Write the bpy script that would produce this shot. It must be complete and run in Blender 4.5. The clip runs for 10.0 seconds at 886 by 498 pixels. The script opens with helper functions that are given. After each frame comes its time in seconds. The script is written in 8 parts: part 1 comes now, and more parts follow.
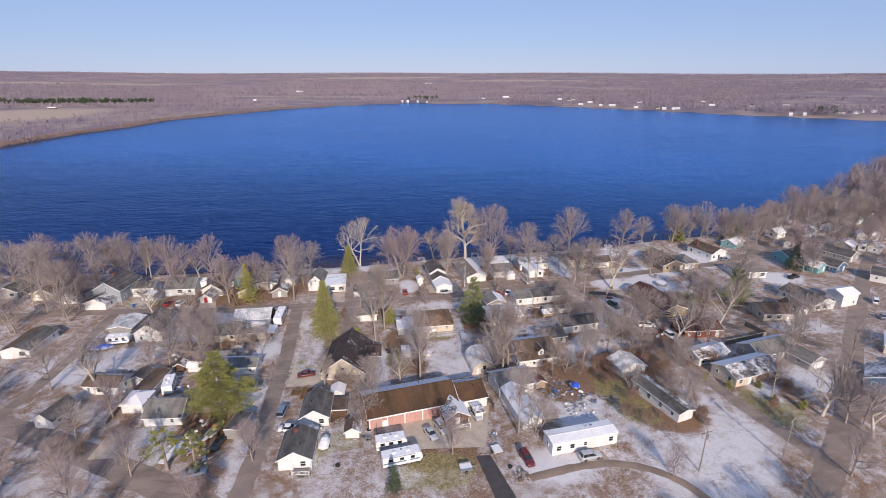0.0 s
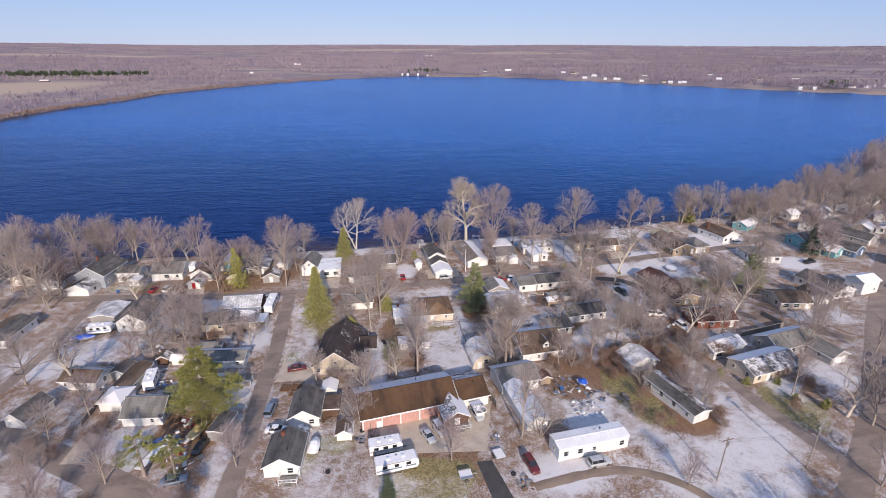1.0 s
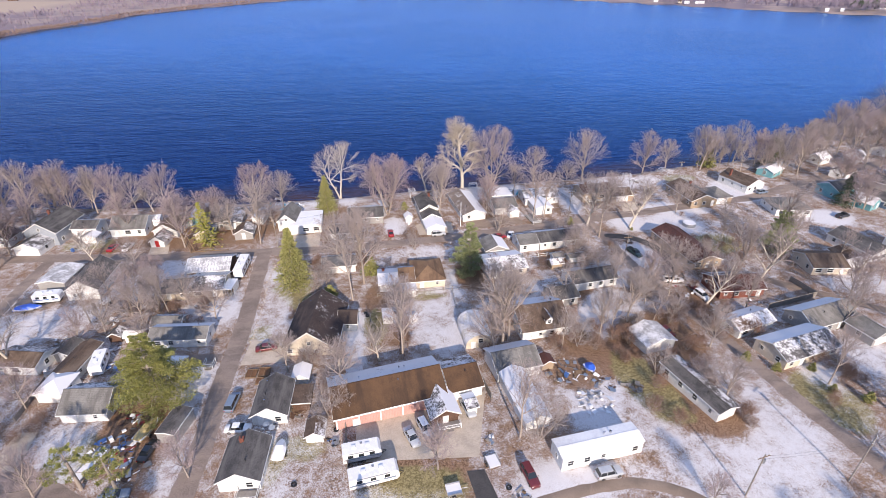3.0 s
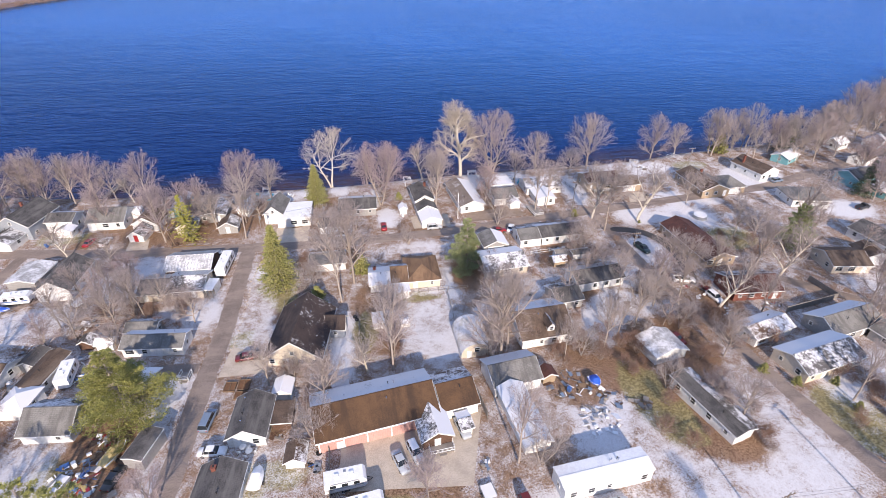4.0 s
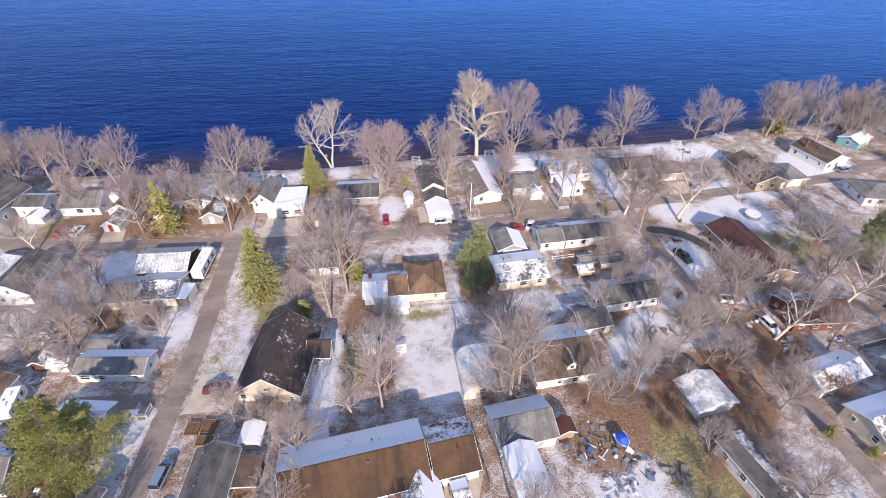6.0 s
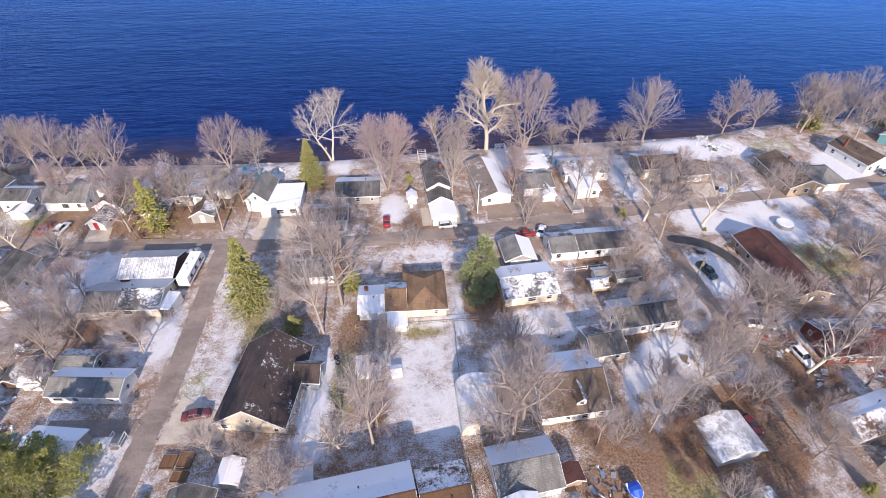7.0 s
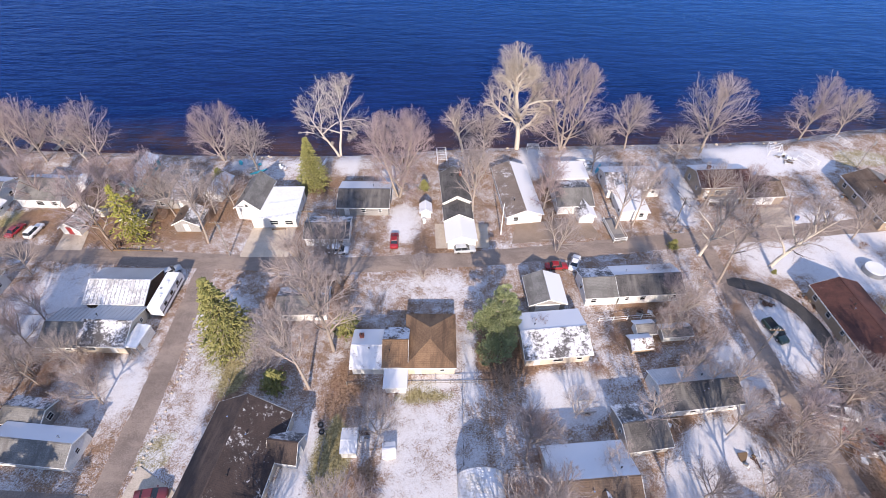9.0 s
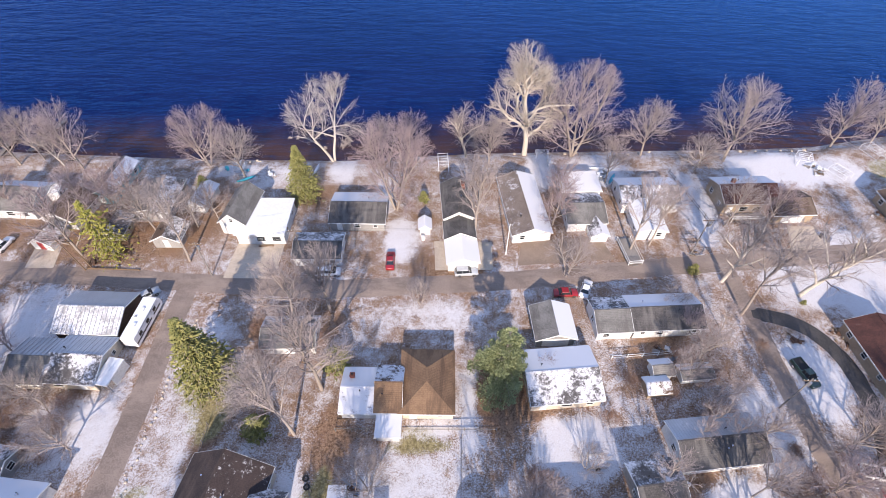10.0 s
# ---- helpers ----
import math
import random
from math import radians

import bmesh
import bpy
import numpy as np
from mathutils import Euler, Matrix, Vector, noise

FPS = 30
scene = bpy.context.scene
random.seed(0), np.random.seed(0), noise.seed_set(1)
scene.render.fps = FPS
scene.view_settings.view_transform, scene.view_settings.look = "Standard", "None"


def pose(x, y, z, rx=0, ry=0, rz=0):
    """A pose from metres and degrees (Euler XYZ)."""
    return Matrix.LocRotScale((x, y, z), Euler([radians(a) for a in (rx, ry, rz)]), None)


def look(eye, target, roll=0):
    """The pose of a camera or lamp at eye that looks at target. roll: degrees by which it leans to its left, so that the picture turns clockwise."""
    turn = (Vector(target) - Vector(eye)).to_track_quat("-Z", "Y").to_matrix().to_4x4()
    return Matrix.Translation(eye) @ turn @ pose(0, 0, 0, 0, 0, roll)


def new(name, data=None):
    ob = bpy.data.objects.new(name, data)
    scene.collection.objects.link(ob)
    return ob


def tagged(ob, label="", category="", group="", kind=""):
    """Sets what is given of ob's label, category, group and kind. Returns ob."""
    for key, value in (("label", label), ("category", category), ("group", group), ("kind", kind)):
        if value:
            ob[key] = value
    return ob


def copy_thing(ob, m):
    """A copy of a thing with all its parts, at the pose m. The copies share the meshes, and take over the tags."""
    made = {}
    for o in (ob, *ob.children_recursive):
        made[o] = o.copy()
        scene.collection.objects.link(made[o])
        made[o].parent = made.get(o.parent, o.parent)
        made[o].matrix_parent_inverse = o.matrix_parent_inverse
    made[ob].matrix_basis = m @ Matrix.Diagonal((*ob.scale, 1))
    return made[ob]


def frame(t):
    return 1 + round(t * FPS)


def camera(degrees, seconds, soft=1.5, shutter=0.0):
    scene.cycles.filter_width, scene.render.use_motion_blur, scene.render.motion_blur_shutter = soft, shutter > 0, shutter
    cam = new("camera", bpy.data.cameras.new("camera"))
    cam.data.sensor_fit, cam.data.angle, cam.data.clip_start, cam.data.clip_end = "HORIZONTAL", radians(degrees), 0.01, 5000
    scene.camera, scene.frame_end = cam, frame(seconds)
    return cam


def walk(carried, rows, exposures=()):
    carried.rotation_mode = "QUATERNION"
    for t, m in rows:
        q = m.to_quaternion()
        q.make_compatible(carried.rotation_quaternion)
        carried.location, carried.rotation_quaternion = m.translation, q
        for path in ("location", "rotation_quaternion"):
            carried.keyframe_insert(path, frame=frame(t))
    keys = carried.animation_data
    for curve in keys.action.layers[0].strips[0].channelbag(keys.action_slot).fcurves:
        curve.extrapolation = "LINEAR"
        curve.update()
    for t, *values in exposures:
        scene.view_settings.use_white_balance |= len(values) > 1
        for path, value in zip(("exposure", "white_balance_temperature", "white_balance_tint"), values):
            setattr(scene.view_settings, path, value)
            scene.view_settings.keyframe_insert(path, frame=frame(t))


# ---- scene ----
cam = camera(82.6, 10.0, soft=0.45)
METRES, EYE, TILT, LEAN, TURN = 112.35, 78.75, -1.7, 0.0, -8.7
ROWS = [
    (0.0, 0.0, 0.0, 0.0, 0.05, -17.54, -0.16),
    (0.5, 0.0014, 0.0416, -0.0015, 0.11, -17.95, -0.19),
    (1.0, 0.0035, 0.087, -0.0018, 0.16, -20.31, -0.23),
    (1.5, 0.0072, 0.1311, -0.0013, 0.18, -22.57, -0.27),
    (2.0, 0.0124, 0.1755, -0.0014, 0.25, -24.78, -0.29),
    (2.5, 0.0182, 0.2225, -0.0016, 0.23, -26.65, -0.31),
    (4.0, 0.0384, 0.3609, 0.0013, 0.34, -30.69, -0.28),
    (4.5, 0.045, 0.4074, 0.0018, 0.86, -31.99, -0.27),
    (5.0, 0.0524, 0.4549, 0.0038, 1.48, -33.28, -0.17),
    (5.5, 0.0587, 0.5063, 0.0057, 2.47, -34.63, -0.17),
    (7.0, 0.0747, 0.6643, 0.0173, 4.88, -38.89, -0.3),
    (7.5, 0.0772, 0.7168, 0.0178, 6.56, -40.15, -0.36),
    (8.0, 0.0779, 0.7739, 0.0202, 7.71, -41.57, -0.41),
    (8.5, 0.0773, 0.8286, 0.0221, 8.43, -42.88, -0.39),
    (9.0, 0.0746, 0.8826, 0.0235, 9.09, -44.14, -0.41),
    (9.5, 0.0691, 0.9397, 0.0249, 9.52, -45.48, -0.49),
    (10.0, 0.0628, 0.9938, 0.0273, 9.8, -46.79, -0.54),
]
walk(cam, [(t, pose(0, 0, EYE, TILT, LEAN, TURN) @ pose(METRES * x, METRES * y, METRES * z, 90 + pitch, roll, yaw)) for t, x, y, z, yaw, pitch, roll in ROWS],
     [(0.0, -0.18, 7150, 18), (1.0, -0.10, 7150, 18), (2.5, 0.20, 7150, 18), (4.0, 0.34, 7100, 18), (5.0, 0.34, 7100, 18), (7.0, 0.46, 7050, 18), (10.0, 0.46, 7050, 18)])

# ---- world and sun ----
SUN_ELEV, SUN_AZ = 26.0, 2.0   # shadows fall towards the lake (+y)
world = bpy.data.worlds.new("sky")
scene.world = world
world.use_nodes = True
wn = world.node_tree.nodes
sky = wn.new("ShaderNodeTexSky")
sky.sky_type = "NISHITA"
sky.sun_disc = False
sky.sun_elevation = radians(SUN_ELEV)
sky.sun_rotation = radians(180 + SUN_AZ)
sky.altitude = 1200
sky.air_density = 1.0
sky.dust_density = 0.1
sky.ozone_density = 4.0
haze = wn.new("ShaderNodeMix")   # a thin, even winter haze over the clear sky
haze.data_type = "RGBA"
haze.inputs["Factor"].default_value = 0.68
haze.inputs[7].default_value = (3.4, 5.3, 9.8, 1.0)
world.node_tree.links.new(sky.outputs["Color"], haze.inputs[6])
world.node_tree.links.new(haze.outputs[2], wn["Background"].inputs["Color"])
wn["Background"].inputs["Strength"].default_value = 0.105
sun = new("sun", bpy.data.lights.new("sun", "SUN"))
sun.data.energy, sun.data.angle, sun.data.color = 5.0, radians(0.55), (1.0, 0.93, 0.84)
sun.matrix_basis = look((0, 0, 0), (-0.03, math.cos(radians(SUN_ELEV)), -math.sin(radians(SUN_ELEV))))

# ---- materials ----
def nt(name):
    m = bpy.data.materials.new(name)
    m.use_nodes = True
    return m, m.node_tree.nodes, m.node_tree.links, m.node_tree.nodes["Principled BSDF"]


def rgb(c):
    return (c[0], c[1], c[2], 1.0)


def noise_node(n, l, vec, scale, detail=5.0, rough=0.6):
    t = n.new("ShaderNodeTexNoise")
    t.inputs["Scale"].default_value, t.inputs["Detail"].default_value, t.inputs["Roughness"].default_value = scale, detail, rough
    l.new(vec, t.inputs["Vector"])
    return t.outputs["Fac"]


def ramp(n, l, fac, lo, hi):
    r = n.new("ShaderNodeMapRange")
    r.interpolation_type = "SMOOTHSTEP"
    r.inputs["From Min"].default_value, r.inputs["From Max"].default_value = lo, hi
    l.new(fac, r.inputs["Value"])
    return r.outputs["Result"]


def mixc(n, l, fac, a, b):
    m = n.new("ShaderNodeMix")
    m.data_type = "RGBA"
    if isinstance(fac, float):
        m.inputs["Factor"].default_value = fac
    else:
        l.new(fac, m.inputs["Factor"])
    for s, v in (("A", a), ("B", b)):
        k = [i for i in m.inputs if i.name == s and i.type == "RGBA"][0]
        if isinstance(v, tuple):
            k.default_value = rgb(v)
        else:
            l.new(v, k)
    return [o for o in m.outputs if o.type == "RGBA"][0]


def calc(n, l, op, a, b):
    m = n.new("ShaderNodeMath")
    m.operation = op
    for i, v in enumerate((a, b)):
        if isinstance(v, (int, float)):
            m.inputs[i].default_value = v
        else:
            l.new(v, m.inputs[i])
    return m.outputs[0]


def bump(n, l, bsdf, height, strength, dist=0.05):
    b = n.new("ShaderNodeBump")
    b.inputs["Strength"].default_value, b.inputs["Distance"].default_value = strength, dist
    l.new(height, b.inputs["Height"])
    l.new(b.outputs["Normal"], bsdf.inputs["Normal"])


SNOW = (0.71, 0.70, 0.705)


def surface(name, c1, c2, grain=6.0, stain=0.5, rough=0.8, metal=0.0, relief=0.3, bands=None, snow=None, vary=0.0, spec=0.3, streak=None):
    """Two-scale mottled surface; bands: (axis, metres) of lap or rib; snow: cover 0 to 1."""
    m, n, l, b = nt(name)
    geo = n.new("ShaderNodeNewGeometry")
    tc = n.new("ShaderNodeTexCoord")
    pos = geo.outputs["Position"]
    fine = noise_node(n, l, pos, grain, 6)
    big = noise_node(n, l, pos, stain, 4)
    mixf = calc(n, l, "ADD", calc(n, l, "MULTIPLY", fine, 0.55), calc(n, l, "MULTIPLY", big, 0.45))
    col = mixc(n, l, ramp(n, l, mixf, 0.38, 0.62), c1, c2)
    if vary:
        info = n.new("ShaderNodeObjectInfo")
        dark = tuple(v * (1 - vary) for v in c1)
        col = mixc(n, l, calc(n, l, "MULTIPLY", info.outputs["Random"], 0.8), col, dark)
    height = fine
    if bands:
        sep = n.new("ShaderNodeSeparateXYZ")
        l.new(tc.outputs["Object"], sep.inputs[0])
        f = calc(n, l, "FRACT", calc(n, l, "DIVIDE", sep.outputs["XYZ".index(bands[0])], bands[1]), 0)
        height = calc(n, l, "ADD", calc(n, l, "MULTIPLY", fine, 0.3), f)
        line = ramp(n, l, f, 0.0, 0.16)
        col = mixc(n, l, line, mixc(n, l, 0.45, col, (0.02, 0.02, 0.02)), col)
    if streak:
        mp = n.new("ShaderNodeMapping")
        mp.inputs["Scale"].default_value = streak[1]
        l.new(tc.outputs["Object"], mp.inputs["Vector"])
        s = ramp(n, l, noise_node(n, l, mp.outputs[0], 1.0, 4), 0.45, 0.7)
        col = mixc(n, l, calc(n, l, "MULTIPLY", s, 0.7), col, streak[0])
    if snow is not None:
        a = noise_node(n, l, pos, 1.9, 8, 0.8)
        c = noise_node(n, l, pos, 0.35, 3)
        s = calc(n, l, "ADD", calc(n, l, "MULTIPLY", a, 0.6), calc(n, l, "MULTIPLY", c, 0.4))
        fac = ramp(n, l, calc(n, l, "ADD", s, (snow - 0.5) * 0.55), 0.45, 0.57)
        col = mixc(n, l, fac, col, SNOW)
    l.new(col, b.inputs["Base Color"])
    b.inputs["Roughness"].default_value, b.inputs["Metallic"].default_value = rough, metal
    b.inputs["Specular IOR Level"].default_value = spec
    if relief:
        bump(n, l, b, height, relief)
    return m


def paint(name, c, rough=0.35, metal=0.0, coat=0.0):
    m, n, l, b = nt(name)
    geo = n.new("ShaderNodeNewGeometry")
    f = noise_node(n, l, geo.outputs["Position"], 3.0, 5)
    l.new(mixc(n, l, ramp(n, l, f, 0.35, 0.7), c, tuple(v * 0.86 for v in c)), b.inputs["Base Color"])
    b.inputs["Roughness"].default_value, b.inputs["Metallic"].default_value, b.inputs["Coat Weight"].default_value = rough, metal, coat
    return m


def glass_pane(name):
    m, n, l, b = nt(name)
    b.inputs["Base Color"].default_value = (0.02, 0.025, 0.03, 1)
    b.inputs["Roughness"].default_value = 0.06
    b.inputs["Specular IOR Level"].default_value = 0.6
    return m


def bark(name, c1, c2, tint):
    m, n, l, b = nt(name)
    geo, info = n.new("ShaderNodeNewGeometry"), n.new("ShaderNodeObjectInfo")
    f = noise_node(n, l, geo.outputs["Position"], 4.0, 5)
    col = mixc(n, l, ramp(n, l, f, 0.35, 0.65), c1, c2)
    col = mixc(n, l, calc(n, l, "MULTIPLY", info.outputs["Random"], 0.75), col, tint)
    l.new(col, b.inputs["Base Color"])
    b.inputs["Roughness"].default_value = 0.9
    b.inputs["Specular IOR Level"].default_value = 0.15
    return m


def needles(name, c1, c2):
    m, n, l, b = nt(name)
    geo = n.new("ShaderNodeNewGeometry")
    f = noise_node(n, l, geo.outputs["Position"], 1.2, 5)
    col = mixc(n, l, geo.outputs["Random Per Island"], c1, c2)
    col = mixc(n, l, calc(n, l, "MULTIPLY", ramp(n, l, f, 0.4, 0.7), 0.5), col, tuple(v * 0.55 for v in c1))
    l.new(col, b.inputs["Base Color"])
    b.inputs["Roughness"].default_value = 0.7
    b.inputs["Specular IOR Level"].default_value = 0.2
    return m


M = {}
M["wall_white"] = surface("white_lap_siding", (0.78, 0.78, 0.76), (0.66, 0.66, 0.63), 3, 0.4, 0.6, relief=0.35, bands=("Z", 0.2))
M["wall_cream"] = surface("cream_lap_siding", (0.66, 0.58, 0.47), (0.55, 0.48, 0.38), 3, 0.4, 0.65, relief=0.35, bands=("Z", 0.2))
M["wall_grey"] = surface("grey_lap_siding", (0.36, 0.35, 0.33), (0.28, 0.27, 0.26), 3, 0.4, 0.65, relief=0.35, bands=("Z", 0.2))
M["wall_tan"] = surface("tan_siding", (0.42, 0.32, 0.22), (0.33, 0.25, 0.17), 3, 0.4, 0.7, relief=0.35, bands=("Z", 0.2))
M["wall_blue"] = surface("blue_lap_siding", (0.10, 0.17, 0.27), (0.07, 0.12, 0.2), 3, 0.4, 0.6, relief=0.35, bands=("Z", 0.2))
M["wall_slate"] = surface("pale_slate_lap_siding", (0.34, 0.37, 0.41), (0.27, 0.3, 0.34), 3, 0.4, 0.6, relief=0.35, bands=("Z", 0.2))
M["wall_teal"] = surface("turquoise_siding", (0.18, 0.42, 0.45), (0.14, 0.34, 0.37), 3, 0.4, 0.6, relief=0.35, bands=("Z", 0.2))
M["wall_brown"] = surface("brown_wood_siding", (0.14, 0.08, 0.055), (0.09, 0.05, 0.035), 4, 0.5, 0.75, relief=0.35, bands=("Z", 0.2))
M["wall_brick"] = surface("red_brick", (0.24, 0.085, 0.06), (0.16, 0.06, 0.045), 9, 0.6, 0.85, relief=0.4, bands=("Z", 0.08))
M["wall_salmon"] = surface("salmon_metal_siding", (0.56, 0.33, 0.285), (0.49, 0.275, 0.235), 3, 0.4, 0.55, relief=0.4, bands=("X", 0.3))
M["trim"] = paint("white_trim_paint", (0.8, 0.8, 0.78), 0.45)
M["concrete"] = surface("worn_concrete", (0.56, 0.47, 0.37), (0.40, 0.33, 0.26), 5, 0.35, 0.9, relief=0.2)
M["asphalt"] = surface("weathered_asphalt", (0.30, 0.235, 0.193), (0.17, 0.131, 0.11), 5, 0.16, 0.9, relief=0.25, snow=-0.02, streak=((0.34, 0.265, 0.212), (0.12, 0.35, 1.0)))
M["asphalt_dark"] = surface("dark_asphalt", (0.085, 0.078, 0.074), (0.05, 0.047, 0.046), 6, 0.3, 0.85, relief=0.25, snow=-0.1)
M["gravel"] = surface("packed_gravel", (0.3, 0.225, 0.17), (0.2, 0.15, 0.115), 8, 0.25, 0.95, relief=0.4, snow=0.12)
M["roof_dark"] = surface("charcoal_shingles", (0.12, 0.112, 0.107), (0.05, 0.047, 0.047), 6, 0.5, 0.85, relief=0.4, bands=("Y", 0.28), snow=0.1, streak=((0.16, 0.15, 0.14), (0.9, 0.12, 0.12)))
M["roof_grey"] = surface("grey_shingles", (0.23, 0.22, 0.205), (0.125, 0.12, 0.112), 6, 0.5, 0.85, relief=0.4, bands=("Y", 0.28), snow=0.1, streak=((0.1, 0.092, 0.085), (0.8, 0.12, 0.12)))
M["roof_brown"] = surface("brown_shingles", (0.125, 0.068, 0.035), (0.07, 0.04, 0.023), 6, 0.3, 0.85, relief=0.35, snow=0.0, streak=((0.045, 0.028, 0.02), (0.5, 0.1, 0.1)))
M["roof_tan"] = surface("tan_brown_shingles", (0.25, 0.155, 0.092), (0.15, 0.092, 0.056), 6, 0.3, 0.85, relief=0.4, bands=("Y", 0.28), snow=0.03, streak=((0.075, 0.046, 0.032), (0.7, 0.12, 0.12)))
M["roof_thin_snow"] = surface("thin_snow_over_brown_shingles", (0.13, 0.085, 0.065), (0.085, 0.058, 0.048), 6, 0.4, 0.8, relief=0.35, snow=0.66, streak=((0.10, 0.07, 0.055), (0.9, 0.15, 0.15)))
M["roof_maroon"] = surface("maroon_shingles", (0.12, 0.05, 0.04), (0.055, 0.026, 0.023), 6, 0.4, 0.85, relief=0.4, bands=("X", 0.28), snow=0.22)
M["roof_umber"] = surface("dark_umber_shingles", (0.14, 0.096, 0.07), (0.06, 0.042, 0.033), 6, 0.4, 0.85, relief=0.4, bands=("Y", 0.28), snow=0.12, streak=((0.17, 0.13, 0.10), (0.8, 0.12, 0.12)))
M["roof_patchy"] = surface("patchy_snow_on_shingles", (0.11, 0.10, 0.095), (0.075, 0.07, 0.068), 6, 0.4, 0.8, relief=0.35, snow=0.5)
M["roof_patchy_brown"] = surface("patchy_snow_on_brown_shingles", (0.11, 0.065, 0.04), (0.07, 0.042, 0.03), 6, 0.4, 0.8, relief=0.35, snow=0.55)
M["roof_snow"] = surface("snow_covered_roof", (0.24, 0.24, 0.25), (0.19, 0.19, 0.2), 6, 0.4, 0.7, relief=0.3, snow=0.86)
M["roof_metal_snow"] = surface("ribbed_metal_roof_with_thin_snow", (0.42, 0.41, 0.4), (0.27, 0.26, 0.25), 4, 0.4, 0.45, relief=0.5, bands=("X", 0.45), snow=0.5)
M["roof_metal"] = surface("ribbed_galvanised_roof", (0.5, 0.52, 0.54), (0.41, 0.43, 0.45), 4, 0.4, 0.4, 0.3, relief=0.5, bands=("X", 0.45), snow=0.3)
M["roof_panel_snow"] = surface("pale_roof_panels_with_thin_snow", (0.30, 0.29, 0.29), (0.16, 0.14, 0.13), 5, 0.5, 0.6, relief=0.4, bands=("X", 1.5), snow=0.74)
M["roof_white"] = surface("white_coated_roof", (0.83, 0.83, 0.82), (0.75, 0.75, 0.74), 3, 0.3, 0.5, relief=0.15, snow=0.5)
M["quonset"] = surface("weathered_corrugated_steel", (0.56, 0.52, 0.46), (0.42, 0.39, 0.35), 4, 0.4, 0.6, 0.0, relief=0.5, snow=0.55)
M["wood"] = surface("weathered_wood", (0.24, 0.16, 0.1), (0.15, 0.1, 0.065), 6, 0.5, 0.85, relief=0.3, vary=0.4)
M["wood_grey"] = surface("silvered_wood", (0.3, 0.27, 0.24), (0.2, 0.18, 0.16), 6, 0.5, 0.85, relief=0.3, vary=0.3)
M["metal_grey"] = paint("grey_metal", (0.35, 0.36, 0.37), 0.4, 0.6)
M["chrome"] = paint("bright_metal", (0.6, 0.6, 0.62), 0.25, 0.9)
M["rubber"] = paint("black_rubber", (0.02, 0.02, 0.021), 0.8)
M["glass"] = glass_pane("dark_window_glass")
M["red_paint"] = paint("red_paint", (0.42, 0.025, 0.025), 0.35)
for cname, c in {"white": (0.78, 0.78, 0.78), "silver": (0.42, 0.44, 0.46), "black": (0.018, 0.019, 0.022), "red": (0.30, 0.014, 0.02), "maroon": (0.13, 0.018, 0.02),
                 "blue": (0.05, 0.13, 0.33), "slate": (0.16, 0.21, 0.28), "green": (0.02, 0.05, 0.045), "tan": (0.45, 0.38, 0.26), "yellow": (0.55, 0.42, 0.2)}.items():
    M["car_" + cname] = paint(cname + "_car_paint", c, 0.3, 0.0, 0.6)
M["lamp_red"] = paint("red_lens", (0.35, 0.01, 0.01), 0.2)
M["lamp_clear"] = paint("clear_lens", (0.7, 0.7, 0.72), 0.15)
M["tarp_blue"] = paint("blue_tarpaulin", (0.02, 0.1, 0.5), 0.45)
M["tarp_tan"] = surface("yellowed_tarpaulin", (0.5, 0.38, 0.17), (0.38, 0.28, 0.12), 2.5, 0.5, 0.6, relief=0.5)
M["plastic_teal"] = paint("turquoise_plastic", (0.03, 0.4, 0.5), 0.4)
M["leaf_litter"] = surface("dry_leaf_litter", (0.2, 0.1, 0.05), (0.11, 0.06, 0.035), 8, 0.5, 0.95, relief=0.5)
M["bark"] = bark("grey_brown_bark", (0.34, 0.285, 0.24), (0.22, 0.18, 0.155), (0.40, 0.345, 0.30))
M["twig"] = bark("bare_twigs", (0.34, 0.292, 0.268), (0.265, 0.226, 0.21), (0.33, 0.268, 0.25))
M["twig_red"] = bark("purplish_bare_twigs", (0.335, 0.275, 0.268), (0.265, 0.216, 0.214), (0.33, 0.25, 0.245))
M["bark_pale"] = bark("pale_flaking_bark", (0.62, 0.56, 0.47), (0.42, 0.36, 0.29), (0.55, 0.5, 0.43))
M["twig_pale"] = bark("pale_twigs", (0.48, 0.42, 0.35), (0.36, 0.31, 0.26), (0.42, 0.36, 0.3))
M["twig_rust"] = bark("rusty_brush_twigs", (0.28, 0.165, 0.115), (0.2, 0.12, 0.09), (0.24, 0.17, 0.14))
# distance haze is painted into this twig colour as a grey-mauve tint
M["twig_hazed"] = bark("haze_tinted_bare_woods", (0.335, 0.275, 0.325), (0.25, 0.21, 0.25), (0.31, 0.25, 0.28))
M["pine"] = needles("pine_needles", (0.19, 0.20, 0.06), (0.40, 0.38, 0.13))
M["spruce"] = needles("spruce_needles", (0.15, 0.16, 0.052), (0.31, 0.285, 0.105))
M["pine_dark"] = needles("blue_green_pine_needles", (0.20, 0.235, 0.11), (0.38, 0.40, 0.20))
M["roof_frost"] = surface("umber_shingles_with_frosty_streaks", (0.068, 0.048, 0.043), (0.035, 0.027, 0.026), 6, 0.3, 0.85, relief=0.35, bands=("Y", 0.28), snow=0.32)
M["roof_espresso"] = surface("blackish_brown_shingles", (0.075, 0.054, 0.047), (0.034, 0.026, 0.025), 6, 0.4, 0.85, relief=0.4, bands=("Y", 0.28), snow=0.03, streak=((0.095, 0.07, 0.06), (0.8, 0.12, 0.12)))
